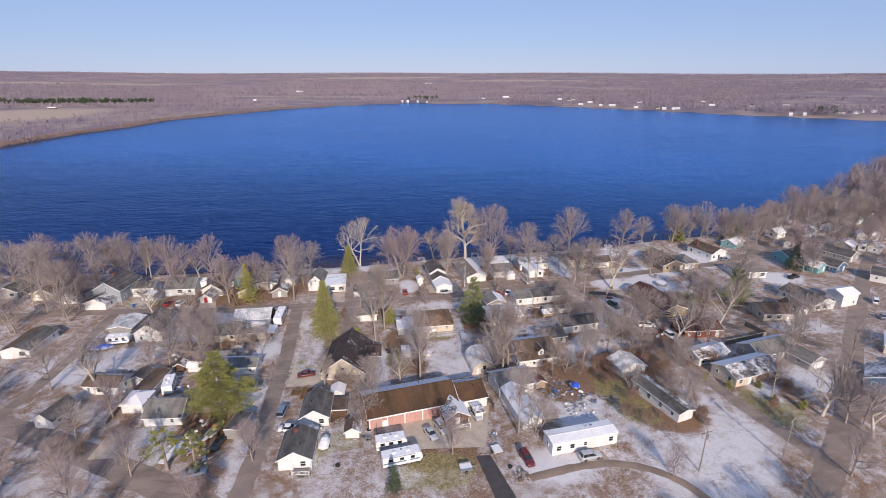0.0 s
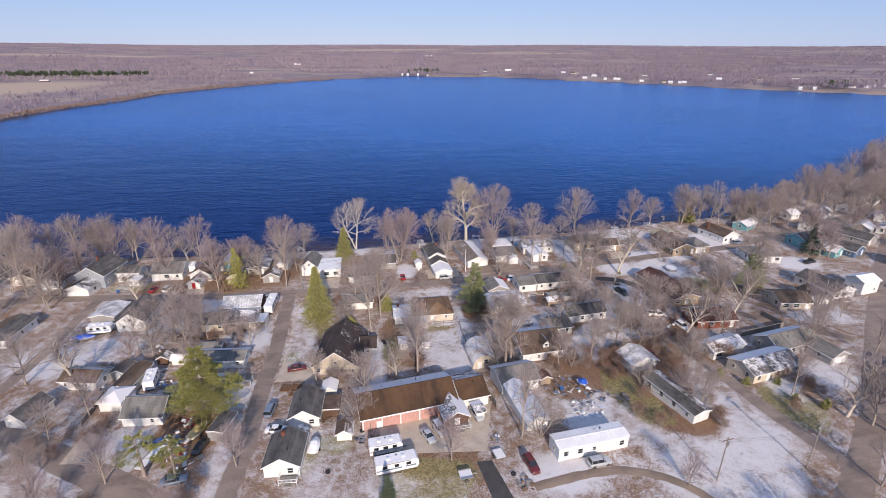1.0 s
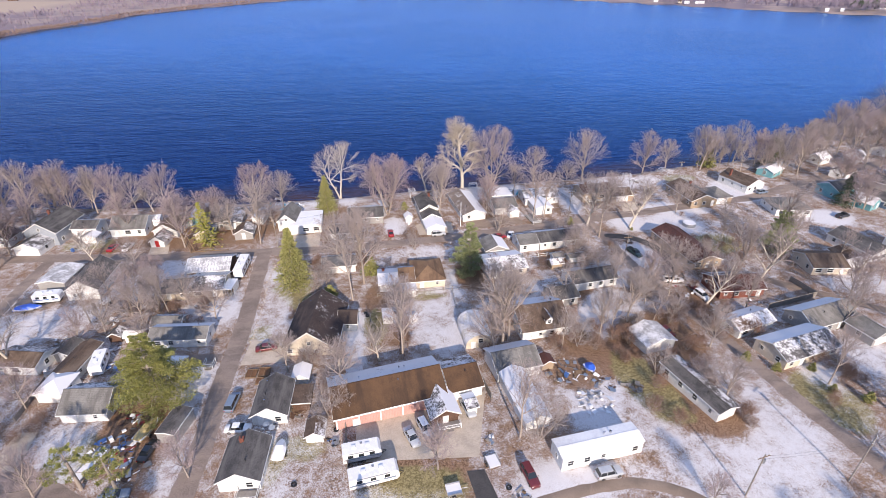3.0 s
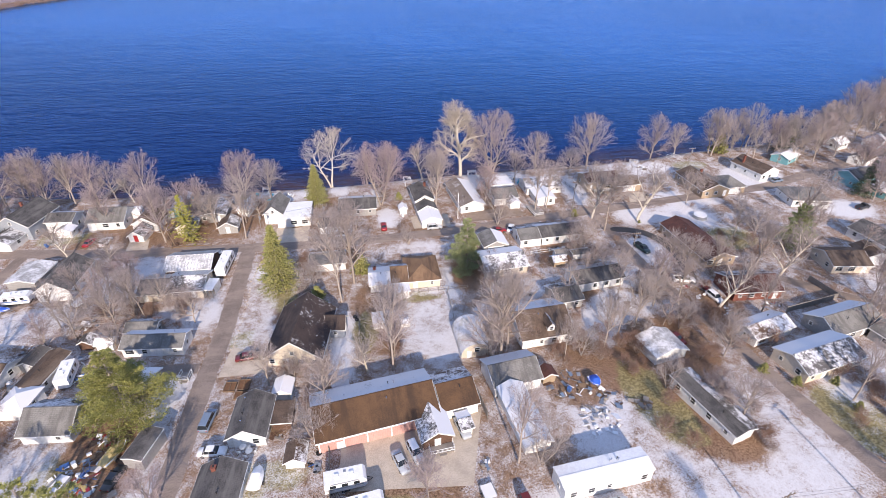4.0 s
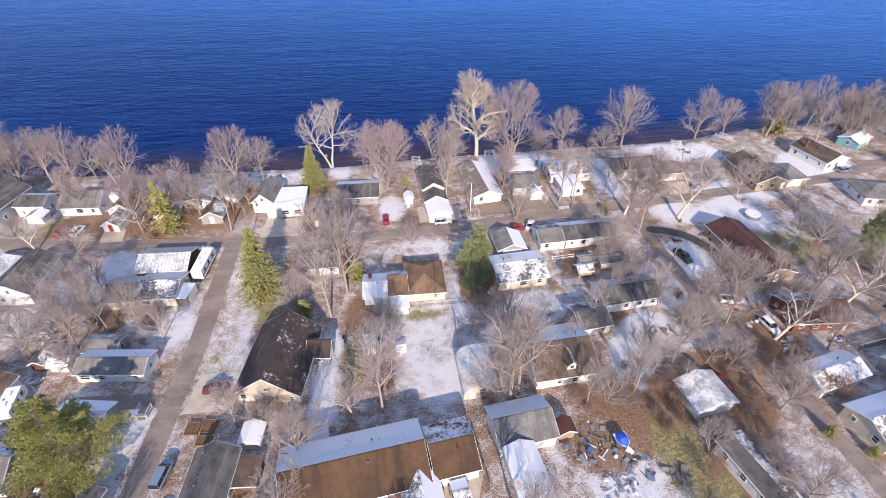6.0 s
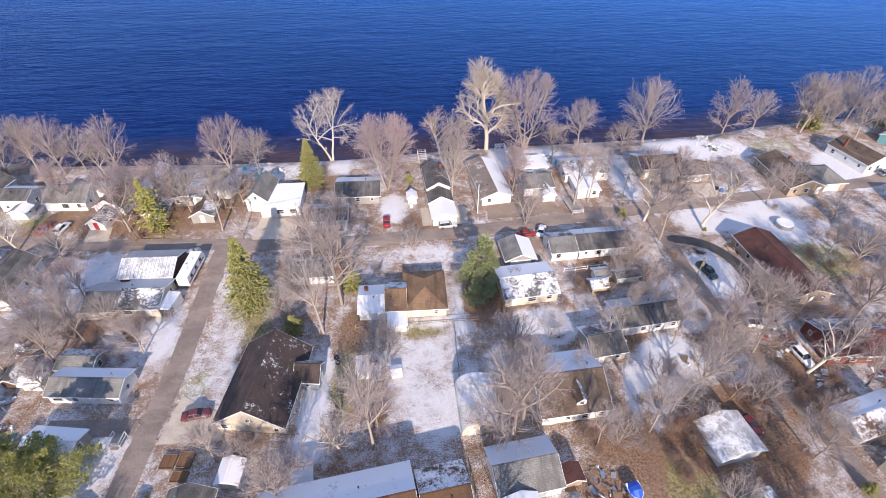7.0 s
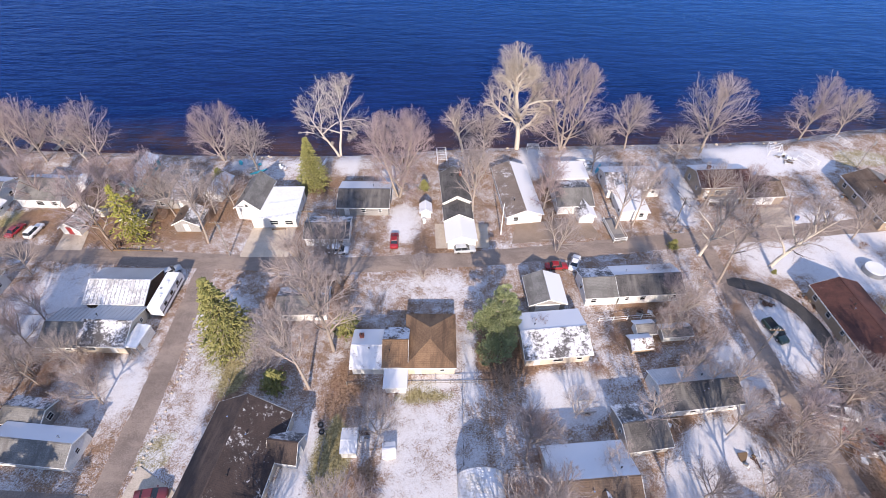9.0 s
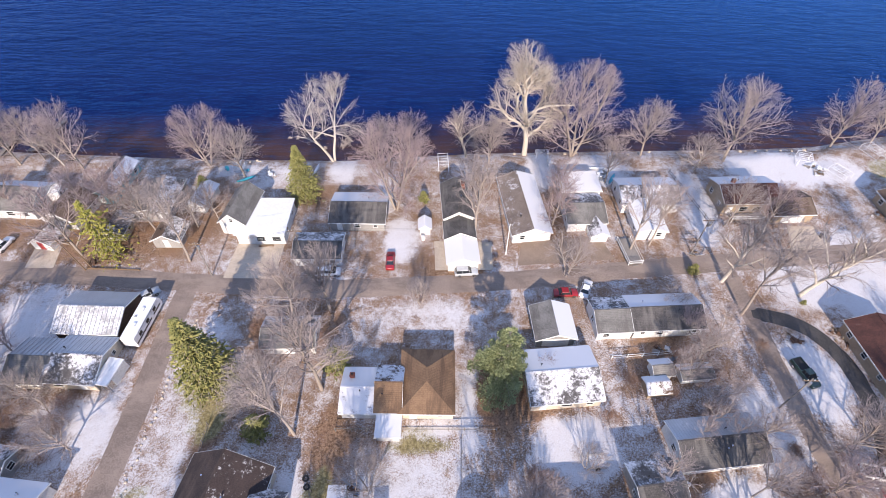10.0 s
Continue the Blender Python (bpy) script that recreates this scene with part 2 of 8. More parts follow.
M["roof_brown_frost"] = surface("pale_brown_shingles_with_frost", (0.24, 0.19, 0.155), (0.15, 0.118, 0.10), 6, 0.3, 0.85, relief=0.35, snow=0.36)
M["spruce_yellow"] = needles("yellow_green_needles", (0.21, 0.21, 0.045), (0.37, 0.345, 0.08))
M["spruce_blue"] = needles("dusky_green_needles", (0.05, 0.075, 0.045), (0.10, 0.13, 0.08))

# snow and soil cover of the ground; the cover is carried by the sheet's own attributes
m, n, l, b = nt("yard_ground")
geo = n.new("ShaderNodeNewGeometry")
pos = geo.outputs["Position"]
a_snow, a_green, a_far = (n.new("ShaderNodeAttribute") for _ in range(3))
a_snow.attribute_name, a_green.attribute_name, a_far.attribute_name = "snow", "green", "woods"
leaf = mixc(n, l, ramp(n, l, noise_node(n, l, pos, 3.0, 9, 0.85), 0.40, 0.60), (0.095, 0.052, 0.031), (0.36, 0.23, 0.147))
leaf = mixc(n, l, calc(n, l, "MULTIPLY", ramp(n, l, noise_node(n, l, pos, 0.25, 6, 0.7), 0.45, 0.62), 0.5), leaf, (0.25, 0.145, 0.095))
grass = mixc(n, l, ramp(n, l, noise_node(n, l, pos, 2.0, 8, 0.8), 0.42, 0.58), (0.15, 0.12, 0.055), (0.34, 0.28, 0.14))
soil = mixc(n, l, ramp(n, l, calc(n, l, "ADD", noise_node(n, l, pos, 0.12, 6, 0.7), calc(n, l, "SUBTRACT", a_green.outputs["Fac"], 0.5)), 0.4, 0.62), leaf, grass)
s = calc(n, l, "ADD", calc(n, l, "MULTIPLY", noise_node(n, l, pos, 4.2, 9, 0.9), 0.66), calc(n, l, "ADD", calc(n, l, "MULTIPLY", noise_node(n, l, pos, 0.45, 6, 0.7), 0.23), calc(n, l, "MULTIPLY", noise_node(n, l, pos, 0.1, 4), 0.15)))
fac = ramp(n, l, calc(n, l, "ADD", s, calc(n, l, "MULTIPLY", calc(n, l, "SUBTRACT", a_snow.outputs["Fac"], 0.5), 0.30)), 0.475, 0.56)
thin = ramp(n, l, noise_node(n, l, pos, 7.0, 8, 0.85), 0.3, 0.62)   # tips of grass through the thin snow
near = mixc(n, l, calc(n, l, "MULTIPLY", fac, calc(n, l, "ADD", calc(n, l, "MULTIPLY", thin, 0.55), 0.45)), soil, SNOW)
# far ground: brown leaning to mauve, with distance haze mixed into the colour
fld = mixc(n, l, ramp(n, l, noise_node(n, l, pos, 0.006, 4), 0.48, 0.56), (0.24, 0.19, 0.205), (0.33, 0.26, 0.235))
a_field = n.new("ShaderNodeAttribute")
a_field.attribute_name = "field"
fld = mixc(n, l, a_field.outputs["Fac"], fld, (0.44, 0.34, 0.26))
l.new(mixc(n, l, a_far.outputs["Fac"], near, fld), b.inputs["Base Color"])
b.inputs["Roughness"].default_value = 0.95
b.inputs["Specular IOR Level"].default_value = 0.15
bump(n, l, b, noise_node(n, l, pos, 2.5, 8, 0.7), 0.5, 0.12)
M["ground"] = m

m, n, l, b = nt("lake_water")
geo = n.new("ShaderNodeNewGeometry")
pos = geo.outputs["Position"]
a_sh = n.new("ShaderNodeAttribute")
a_sh.attribute_name = "shallow"
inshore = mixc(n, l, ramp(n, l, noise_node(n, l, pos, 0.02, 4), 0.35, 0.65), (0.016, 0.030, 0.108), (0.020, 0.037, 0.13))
# open-water tone with the sky's reflection painted into it
offshore_sheen = mixc(n, l, ramp(n, l, noise_node(n, l, pos, 0.006, 5), 0.35, 0.65), (0.045, 0.215, 0.46), (0.055, 0.25, 0.54))
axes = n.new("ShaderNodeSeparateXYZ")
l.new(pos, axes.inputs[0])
deep = mixc(n, l, ramp(n, l, calc(n, l, "ADD", axes.outputs["Y"], calc(n, l, "MULTIPLY", axes.outputs["X"], 0.35)), 225.0, 560.0), inshore, offshore_sheen)   # base colour brightens outward and eastward, standing in for reflected sky
bed = mixc(n, l, ramp(n, l, noise_node(n, l, pos, 0.12, 6), 0.35, 0.65), (0.17, 0.075, 0.045), (0.07, 0.04, 0.045))
edge = ramp(n, l, calc(n, l, "ADD", a_sh.outputs["Fac"], calc(n, l, "MULTIPLY", calc(n, l, "SUBTRACT", noise_node(n, l, pos, 0.06, 4), 0.5), 0.6)), 0.3, 1.0)
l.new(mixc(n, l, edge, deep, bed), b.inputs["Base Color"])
b.inputs["Metallic"].default_value = 0.8   # the sheet mirrors the sky far more than it scatters
b.inputs["Roughness"].default_value = 0.22
b.inputs["Specular IOR Level"].default_value = 0.25
b.inputs["Specular Tint"].default_value = (0.38, 0.65, 1.0, 1.0)
b.inputs["IOR"].default_value = 1.33
mp = n.new("ShaderNodeMapping")
mp.inputs["Scale"].default_value = (0.3, 1.0, 1.0)
mp.inputs["Rotation"].default_value = (0, 0, radians(-5))
l.new(pos, mp.inputs["Vector"])
w1 = noise_node(n, l, mp.outputs[0], 0.42, 4, 0.6)
w2 = noise_node(n, l, mp.outputs[0], 0.05, 3, 0.6)
bump(n, l, b, calc(n, l, "ADD", w1, calc(n, l, "MULTIPLY", w2, 1.5)), 1.0, 0.9)
M["water"] = m

# ---- mesh helpers ----
def mesh_of(name, verts, faces, mats, idx=None, smooth=False):
    me = bpy.data.meshes.new(name)
    me.from_pydata(verts, [], faces)
    for k in mats:
        me.materials.append(k)
    if idx is not None:
        me.polygons.foreach_set("material_index", idx)
    if smooth:
        me.polygons.foreach_set("use_smooth", [True] * len(me.polygons))
    me.update()
    return me


class Build:
    """Collects boxes, slabs and tubes into one mesh."""
    def __init__(self):
        self.v, self.f = [], []

    def poly(self, pts, faces):
        k = len(self.v)
        self.v += [tuple(p) for p in pts]
        self.f += [tuple(i + k for i in f) for f in faces]
        return self

    def box(self, x0, x1, y0, y1, z0, z1, taper=0.0):
        t = taper
        return self.poly([(x0, y0, z0), (x1, y0, z0), (x1, y1, z0), (x0, y1, z0), (x0 + t, y0 + t, z1), (x1 - t, y0 + t, z1), (x1 - t, y1 - t, z1), (x0 + t, y1 - t, z1)],
                         [(3, 2, 1, 0), (4, 5, 6, 7), (0, 1, 5, 4), (1, 2, 6, 5), (2, 3, 7, 6), (3, 0, 4, 7)])

    def bar(self, a, b, r, sides=6, r2=None):
        """A rod from a to b."""
        a, b = Vector(a), Vector(b)
        r2 = r if r2 is None else r2
        d = (b - a).normalized()
        u = d.orthogonal().normalized()
        w = d.cross(u)
        pts = []
        for p, q in ((a, r), (b, r2)):
            for i in range(sides):
                t = 2 * math.pi * i / sides
                pts.append(p + (u * math.cos(t) + w * math.sin(t)) * q)
        fs = [(i, (i + 1) % sides, sides + (i + 1) % sides, sides + i) for i in range(sides)]
        return self.poly(pts, fs + [tuple(range(sides - 1, -1, -1)), tuple(range(sides, 2 * sides))])

    def slab(self, a, b, c, d, thick):
        """A plate over four corners (counter-clockwise from above), thick downward."""
        n = (Vector(b) - Vector(a)).cross(Vector(d) - Vector(a)).normalized() * thick
        top = [Vector(p) for p in (a, b, c, d)]
        return self.poly([p - n for p in top] + top, [(3, 2, 1, 0), (4, 5, 6, 7), (0, 1, 5, 4), (1, 2, 6, 5), (2, 3, 7, 6), (3, 0, 4, 7)])

    def prism(self, outline, x0, x1, axis="x"):
        """An outline of (s, z) drawn out along x (or y)."""
        k = len(outline)
        put = (lambda e, s, z: (e, s, z)) if axis == "x" else (lambda e, s, z: (s, e, z))
        pts = [put(x0, *p) for p in outline] + [put(x1, *p) for p in outline]
        fs = [(i, (i + 1) % k, k + (i + 1) % k, k + i) for i in range(k)] + [tuple(range(k - 1, -1, -1)), tuple(range(k, 2 * k))]
        if axis == "y":
            fs = [f[::-1] for f in fs]
        return self.poly(pts, fs)

    def mesh(self, name, mat, smooth=False):
        return mesh_of(name, self.v, self.f, [mat], None, smooth)


def part(name, made, material, parent, label="", at=None):
    """Links one mesh under a thing or a part."""
    ob = new(name, made.mesh(name, material) if isinstance(made, Build) else made)
    ob.parent = parent
    if at is not None:
        ob.matrix_basis = at
    if label:
        ob["label"] = label
    return ob


def thing(name, label, category, x, y, rz=0.0, z=None, group="", scale=1.0):
    ob = new(name)
    ob.empty_display_size = 0.3
    ob.matrix_basis = pose(x, y, gz(x, y) if z is None else z, 0, 0, rz) @ Matrix.Scale(scale, 4)
    return tagged(ob, label, category, group)


# ---- ground ----
def smooth(a, b, v):
    u = min(max((v - a) / (b - a), 0.0), 1.0)
    return u * u * (3 - 2 * u)


SHORE = [(-420, 235), (-180, 222), (-118, 216), (-87, 210), (-38, 208), (-1, 208.5), (29, 212), (66, 214), (100, 215.5), (117, 217), (138, 222), (170, 226), (205, 232),
         (320, 300), (450, 385), (640, 505), (900, 640), (1250, 700)]
FAR_SHORE = [(1300, 770), (934, 808), (885, 837), (820, 896), (748, 960), (677, 1046), (597, 1146), (495, 1240), (426, 1342), (318, 1405), (120, 1452), (-61, 1344), (-183, 1232), (-272, 1091), (-337, 970),
             (-362, 814), (-393, 729), (-400, 629), (-430, 540), (-520, 400)]
LAKE = np.array(SHORE + FAR_SHORE, float)
WATER_Z = -0.95


def lake_depth(px, py):
    """Signed distance to the shore, positive over water, for arrays of places."""
    px, py = np.asarray(px, float).ravel(), np.asarray(py, float).ravel()
    best, inside = np.full(px.shape, 1e9), np.zeros(px.shape, bool)
    for (x0, y0), (x1, y1) in zip(LAKE, np.roll(LAKE, -1, 0)):
        ex, ey = x1 - x0, y1 - y0
        t = np.clip(((px - x0) * ex + (py - y0) * ey) / (ex * ex + ey * ey), 0, 1)
        best = np.minimum(best, np.hypot(px - x0 - t * ex, py - y0 - t * ey))
        if y0 != y1:
            cross = ((y0 > py) != (y1 > py)) & (px < (x1 - x0) * (py - y0) / (y1 - y0) + x0)
            inside ^= cross
    return np.where(inside, best, -best)


def ssm(a, b, v):
    u = np.clip((v - a) / (b - a), 0, 1)
    return u * u * (3 - 2 * u)


def heights(xs, ys):
    xs, ys = np.asarray(xs, float).ravel(), np.asarray(ys, float).ravel()
    z = 3.1 * (1 - ssm(75, 150, ys)) + 0.27 * (1 - ssm(140, 187, ys)) + 0.96 * ssm(21, 140, xs) - 0.5 * ssm(20, 95, -xs)
    r = np.hypot(xs, ys)
    z += 0.07 * np.sin(xs * 0.31 + 1.3) * np.sin(ys * 0.27) * (1 - ssm(300, 600, r))
    hills = 0.5 + 0.5 * np.sin(xs * 0.0021 + 0.8) * np.cos(ys * 0.0017 + xs * 0.0006)
    z += ssm(1500, 4700, r) * (ys > 0) * (62 + 14 * hills) + ssm(500, 1500, r) * 6 * hills
    d = lake_depth(xs, ys)
    return np.where(d > -3.5, np.minimum(z, WATER_Z - 0.02 - d * 0.28 + 0.0 * z), z) * (d < 30) + np.where(d >= 30, -8.0, 0)


def gz(x, y):
    return float(heights([x], [y])[0])


def spaced(lo, hi, step, out_lo, out_hi, grow=1.22):
    mid = list(np.arange(lo, hi + 0.1, step))
    a, s = lo, step
    left = []
    while a > out_lo:
        s *= grow
        a -= min(s, 60)
        left.append(max(a, out_lo))
    b, s, right = mid[-1], step, []
    while b < out_hi:
        s *= grow
        b += min(s, 60)
        right.append(min(b, out_hi))
    return np.array(left[::-1] + mid + right)


def sheet(xs, ys):
    gx, gy = np.meshgrid(xs, ys)
    nx, ny = len(xs), len(ys)
    i = np.arange(nx * ny).reshape(ny, nx)
    quads = np.stack([i[:-1, :-1], i[:-1, 1:], i[1:, 1:], i[1:, :-1]], -1).reshape(-1, 4)
    return gx.ravel(), gy.ravel(), quads


gx, gy, quads = sheet(spaced(-150, 214, 2.0, -4900, 4900, 1.18), spaced(50, 236, 2.0, -4000, 4950, 1.12))
ground = tagged(new("ground", mesh_of("ground", np.stack([gx, gy, heights(gx, gy)], 1).tolist(), quads.tolist(), [M["ground"]], None, True)),
                "patchy snow, brown leaves and dormant grass over level yards", "ground", kind="structure")
snow_cover, green_cover = np.full(len(gx), 0.43), np.full(len(gx), 0.28)


def cover(arr, x, y, rx, ry, value):
    """Lays an oval of snow or grass cover with a soft rim."""
    d = np.hypot((gx - x) / rx, (gy - y) / ry)
    k = 1 - ssm(0.7, 1.15, d)
    arr[:] = arr * (1 - k) + value * k


# snowy lots
cover(snow_cover, 15, 188, 90, 15, 0.39)
for x, y, rx, ry, v in ((-19, 148, 5, 14, 0.58), (-20, 131, 5, 9, 0.55), (22, 131, 7, 14, 0.6), (14, 126, 5, 9, 0.6), (22, 162, 9, 3, 0.6), (93, 171, 8, 5, 0.74), (106, 168, 10, 8, 0.72)):
    cover(snow_cover, x, y, rx, ry, v)
for x, y, rx, ry, v in ((86.5, 151, 4, 8, 0.75), (0, 204, 2, 7, 0.7), (102, 207, 12, 6, 0.72), (15.5, 181, 2.6, 6, 0.62), (79, 192, 4, 12, 0.72), (75, 142, 5, 8, 0.66), (-52, 162, 9, 6, 0.66), (44, 138, 7, 5, 0.72)):
    cover(snow_cover, x, y, rx, ry, v)
for x, y, rx, ry, v in ((67, 74, 15, 12, 0.6), (77, 82, 8, 12, 0.58), (57, 88, 7, 8, 0.58), (48, 95, 6, 6, 0.6), (36, 78, 9, 5, 0.7), (-72, 140, 9, 8, 0.58), (-84, 136, 12, 10, 0.58), (-31.5, 110, 3.5, 9, 0.64)):
    cover(snow_cover, x, y, rx, ry, v)
for x, y, rx, ry, v in ((-7, 82, 10, 8, 0.5), (-30, 92, 2.2, 20, 0.6), (1, 124, 2.5, 12, 0.72), (66, 126, 9, 5, 0.56), (108, 182, 8, 4, 0.8), (149, 194, 12, 8, 0.82), (163, 165, 9, 6, 0.85), (136, 126, 9, 5, 0.62)):
    cover(snow_cover, x, y, rx, ry, v)
for x, y, rx, ry, v in ((-18, 202, 8, 5, 0.6), (-32, 139, 6, 6, 0.6), (-48, 98, 7, 7, 0.58), (-64, 88, 14, 7, 0.5), (-32, 114, 4, 5, 0.8), (59, 205, 8, 6, 0.72), (-26, 150, 1.5, 4, 0.7), (46, 205, 4, 7, 0.8), (118, 205, 6, 6, 0.7)):
    cover(snow_cover, x, y, rx, ry, v)
# bare, leafy or grassy lots
for x, y, rx, ry, v in ((53, 108, 6, 9, 0.12), (61, 96, 4, 10, 0.2), (70, 88, 6, 5, 0.2), (12, 86, 9, 6, 0.1), (-40, 103, 5, 5, 0.12), (-14, 140, 2.5, 7, 0.15), (-48, 183, 24, 11, 0.22), (-72, 180, 8, 5, 0.2)):
    cover(snow_cover, x, y, rx, ry, v)
for x, y, rx, ry, v in ((88, 118, 7, 9, 0.15), (63, 152, 10, 4, 0.3), (33, 147, 4, 8, 0.15), (6, 127, 2.5, 7, 0.15), (45, 182, 6, 4, 0.15), (92, 88, 6, 8, 0.3), (114, 152, 7, 7, 0.3), (24, 174, 8, 4, 0.2), (-3, 160, 9, 6, 0.25)):
    cover(snow_cover, x, y, rx, ry, v)
for x, y, rx, ry, v in ((62, 106, 5, 6, 0.1), (75, 112, 5, 9, 0.08), (70, 118, 6, 4, 0.08), (56, 111, 8, 5, 0.08), (88, 124, 6, 6, 0.08), (-36, 100, 5, 7, 0.08), (62, 132.6, 8, 2, 0.1), (42, 143, 6, 1.6, 0.1), (63, 157, 7, 1.4, 0.15), (50, 104, 5, 6, 0.15), (-40, 100, 5, 5, 0.1)):
    cover(snow_cover, x, y, rx, ry, v)
for x, y, rx, ry, v in ((59, 98, 4, 12, 0.75), (114, 154, 7, 7, 0.8), (20, 138.5, 5, 2, 0.9), (-21, 128, 2.5, 3, 0.9), (6, 127, 2.5, 8, 0.8), (-14, 144, 4, 7, 0.8), (-8, 92, 5, 4, 0.6), (11, 80, 10, 6, 0.7), (132, 206, 8, 4, 0.8), (-82, 182, 8, 4, 0.8), (93, 88, 6, 9, 0.75)):
    cover(green_cover, x, y, rx, ry, v)
# lots that keep an almost whole sheet of snow
for x, y, rx, ry, v in ((21, 128, 8.5, 11, 0.6), (23, 119, 6, 5, 0.64), (46, 136.4, 6, 3, 0.78), (44, 142.3, 6, 1.8, 0.74), (66.5, 130.5, 5.5, 4, 0.8), (58.5, 120, 3.6, 7, 0.8), (74, 141, 3.2, 6, 0.84), (13.2, 181, 2.6, 7, 0.82), (-2, 203, 3, 4.5, 0.7), (9.5, 196, 2, 8, 0.7)):
    cover(snow_cover, x, y, rx, ry, v)
for x, y, rx, ry, v in ((117, 177, 10, 3.4, 0.74), (108, 168, 9.5, 7, 0.72), (93, 170, 7, 5, 0.7), (141, 185, 9, 4, 0.82), (-55, 155, 9, 7, 0.74), (-36, 141, 7, 3, 0.82), (18, 161.6, 10, 3, 0.56), (1.4, 120, 2.2, 9, 0.82), (-18.5, 142, 4.5, 14, 0.5), (-19.5, 128, 3, 6, 0.48)):
    cover(snow_cover, x, y, rx, ry, v)
for x, y, rx, ry, v in ((72, 80, 13, 11, 0.62), (79, 88, 5.5, 9, 0.62), (60, 80, 7, 8, 0.58), (46, 91, 5, 4, 0.76), (52, 99, 3, 7, 0.66), (97, 95, 3.4, 6, 0.7), (112, 97, 6, 6, 0.66), (-27, 203, 5, 3, 0.7), (86.6, 150, 3.8, 8, 0.84), (28.6, 144, 1.2, 8, 0.75), (104, 205, 12, 6, 0.84), (-30.6, 142, 1.6, 8, 0.7), (-84, 136, 9, 7, 0.74)):
    cover(snow_cover, x, y, rx, ry, v)
for x, y, rx, ry, v in ((6.6, 126, 2.2, 7, 0.12), (11.5, 123, 2.6, 5, 0.2), (33, 145.5, 3.6, 5.5, 0.12), (20.5, 138.6, 4.2, 1.4, 0.15), (6.5, 138, 3.6, 7, 0.16), (64, 95, 4.5, 11, 0.12), (68.5, 87, 5, 5, 0.12), (71.5, 100, 3, 5, 0.15), (57, 105, 6, 6, 0.14), (47, 104, 6, 6, 0.27), (76, 113, 4, 8, 0.15), (89, 124, 5, 7, 0.1), (-39, 98, 5, 7, 0.15)):
    cover(snow_cover, x, y, rx, ry, v)
for x, y, rx, ry, v in ((60, 100, 3.6, 7, 0.14), (64, 91, 3.4, 7, 0.14), (56, 108, 5, 4, 0.1)):
    cover(snow_cover, x, y, rx, ry, v)
for x, y, rx, ry, v in ((60, 100, 3.4, 7, 0.85), (63, 92, 2.6, 6, 0.7), (-16.5, 148, 4, 5, 0.8), (-13.5, 90, 3, 5, 0.85), (-46, 96, 3, 6, 0.7)):
    cover(green_cover, x, y, rx, ry, v)
field_cover = np.zeros(len(gx))
for x, y, rx, ry in ((-640, 1090, 150, 190), (-150, 1790, 330, 50), (380, 1500, 45, 50), (-700, 1420, 260, 60), (650, 1800, 130, 50), (-1300, 2500, 500, 90), (900, 2900, 420, 90), (100, 3300, 500, 110)):
    cover(field_cover, x, y, rx, ry, 1.0)
for nm, arr in (("field", field_cover), ("snow", snow_cover), ("green", green_cover), ("woods", ssm(260, 420, np.hypot(gx - 20, gy - 60)))):
    at = ground.data.attributes.new(nm, "FLOAT", "POINT")
    at.data.foreach_set("value", arr.astype(np.float32))

lx, ly, quads = sheet(spaced(-160, 220, 4.0, -700, 1500, 1.2), spaced(200, 250, 2.5, 196, 1560, 1.15))
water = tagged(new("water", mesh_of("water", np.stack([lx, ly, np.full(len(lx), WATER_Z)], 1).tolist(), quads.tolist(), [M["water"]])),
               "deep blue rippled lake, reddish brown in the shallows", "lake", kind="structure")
at = water.data.attributes.new("shallow", "FLOAT", "POINT")
at.data.foreach_set("value", (1 - ssm(0, 32, lake_depth(lx, ly))).astype(np.float32))


# ---- roads and pads ----
def road(name, label, pts, width, mat, lift=0.05):
    """A paved strip with slightly worn edges along a line of places."""
    line = []
    for (x0, y0), (x1, y1) in zip(pts, pts[1:]):
        k = max(2, int(math.hypot(x1 - x0, y1 - y0) / 1.6))
        line += [(x0 + (x1 - x0) * i / k, y0 + (y1 - y0) * i / k) for i in range(k)]
    line.append(pts[-1])
    for _ in range(4):
        line = [line[0]] + [((a[0] + b[0] * 2 + c[0]) / 4, (a[1] + b[1] * 2 + c[1]) / 4) for a, b, c in zip(line, line[1:], line[2:])] + [line[-1]]
    rng = random.Random(len(pts) * 7 + int(width * 10))
    vs, fs = [], []
    for i, (x, y) in enumerate(line):
        a, b = line[max(i - 1, 0)], line[min(i + 1, len(line) - 1)]
        d = math.hypot(b[0] - a[0], b[1] - a[1]) or 1
        nx, ny = -(b[1] - a[1]) / d, (b[0] - a[0]) / d
        for s in (-1, -0.5, 0, 0.5, 1):
            w = s * (width / 2 + (rng.uniform(-0.22, 0.22) if abs(s) == 1 else 0))
            px, py = x + nx * w, y + ny * w
            vs.append((px, py, gz(px, py) + lift + 0.04 * (1 - abs(s)) - (0.1 if abs(s) == 1 else 0)))
    for i in range(len(line) - 1):
        for j in range(4):
            k = i * 5 + j
            fs.append((k + 1, k, k + 5, k + 6))
    return tagged(new(name, mesh_of(name, vs, fs, [M[mat]], None, True)), label, "road", kind="structure")


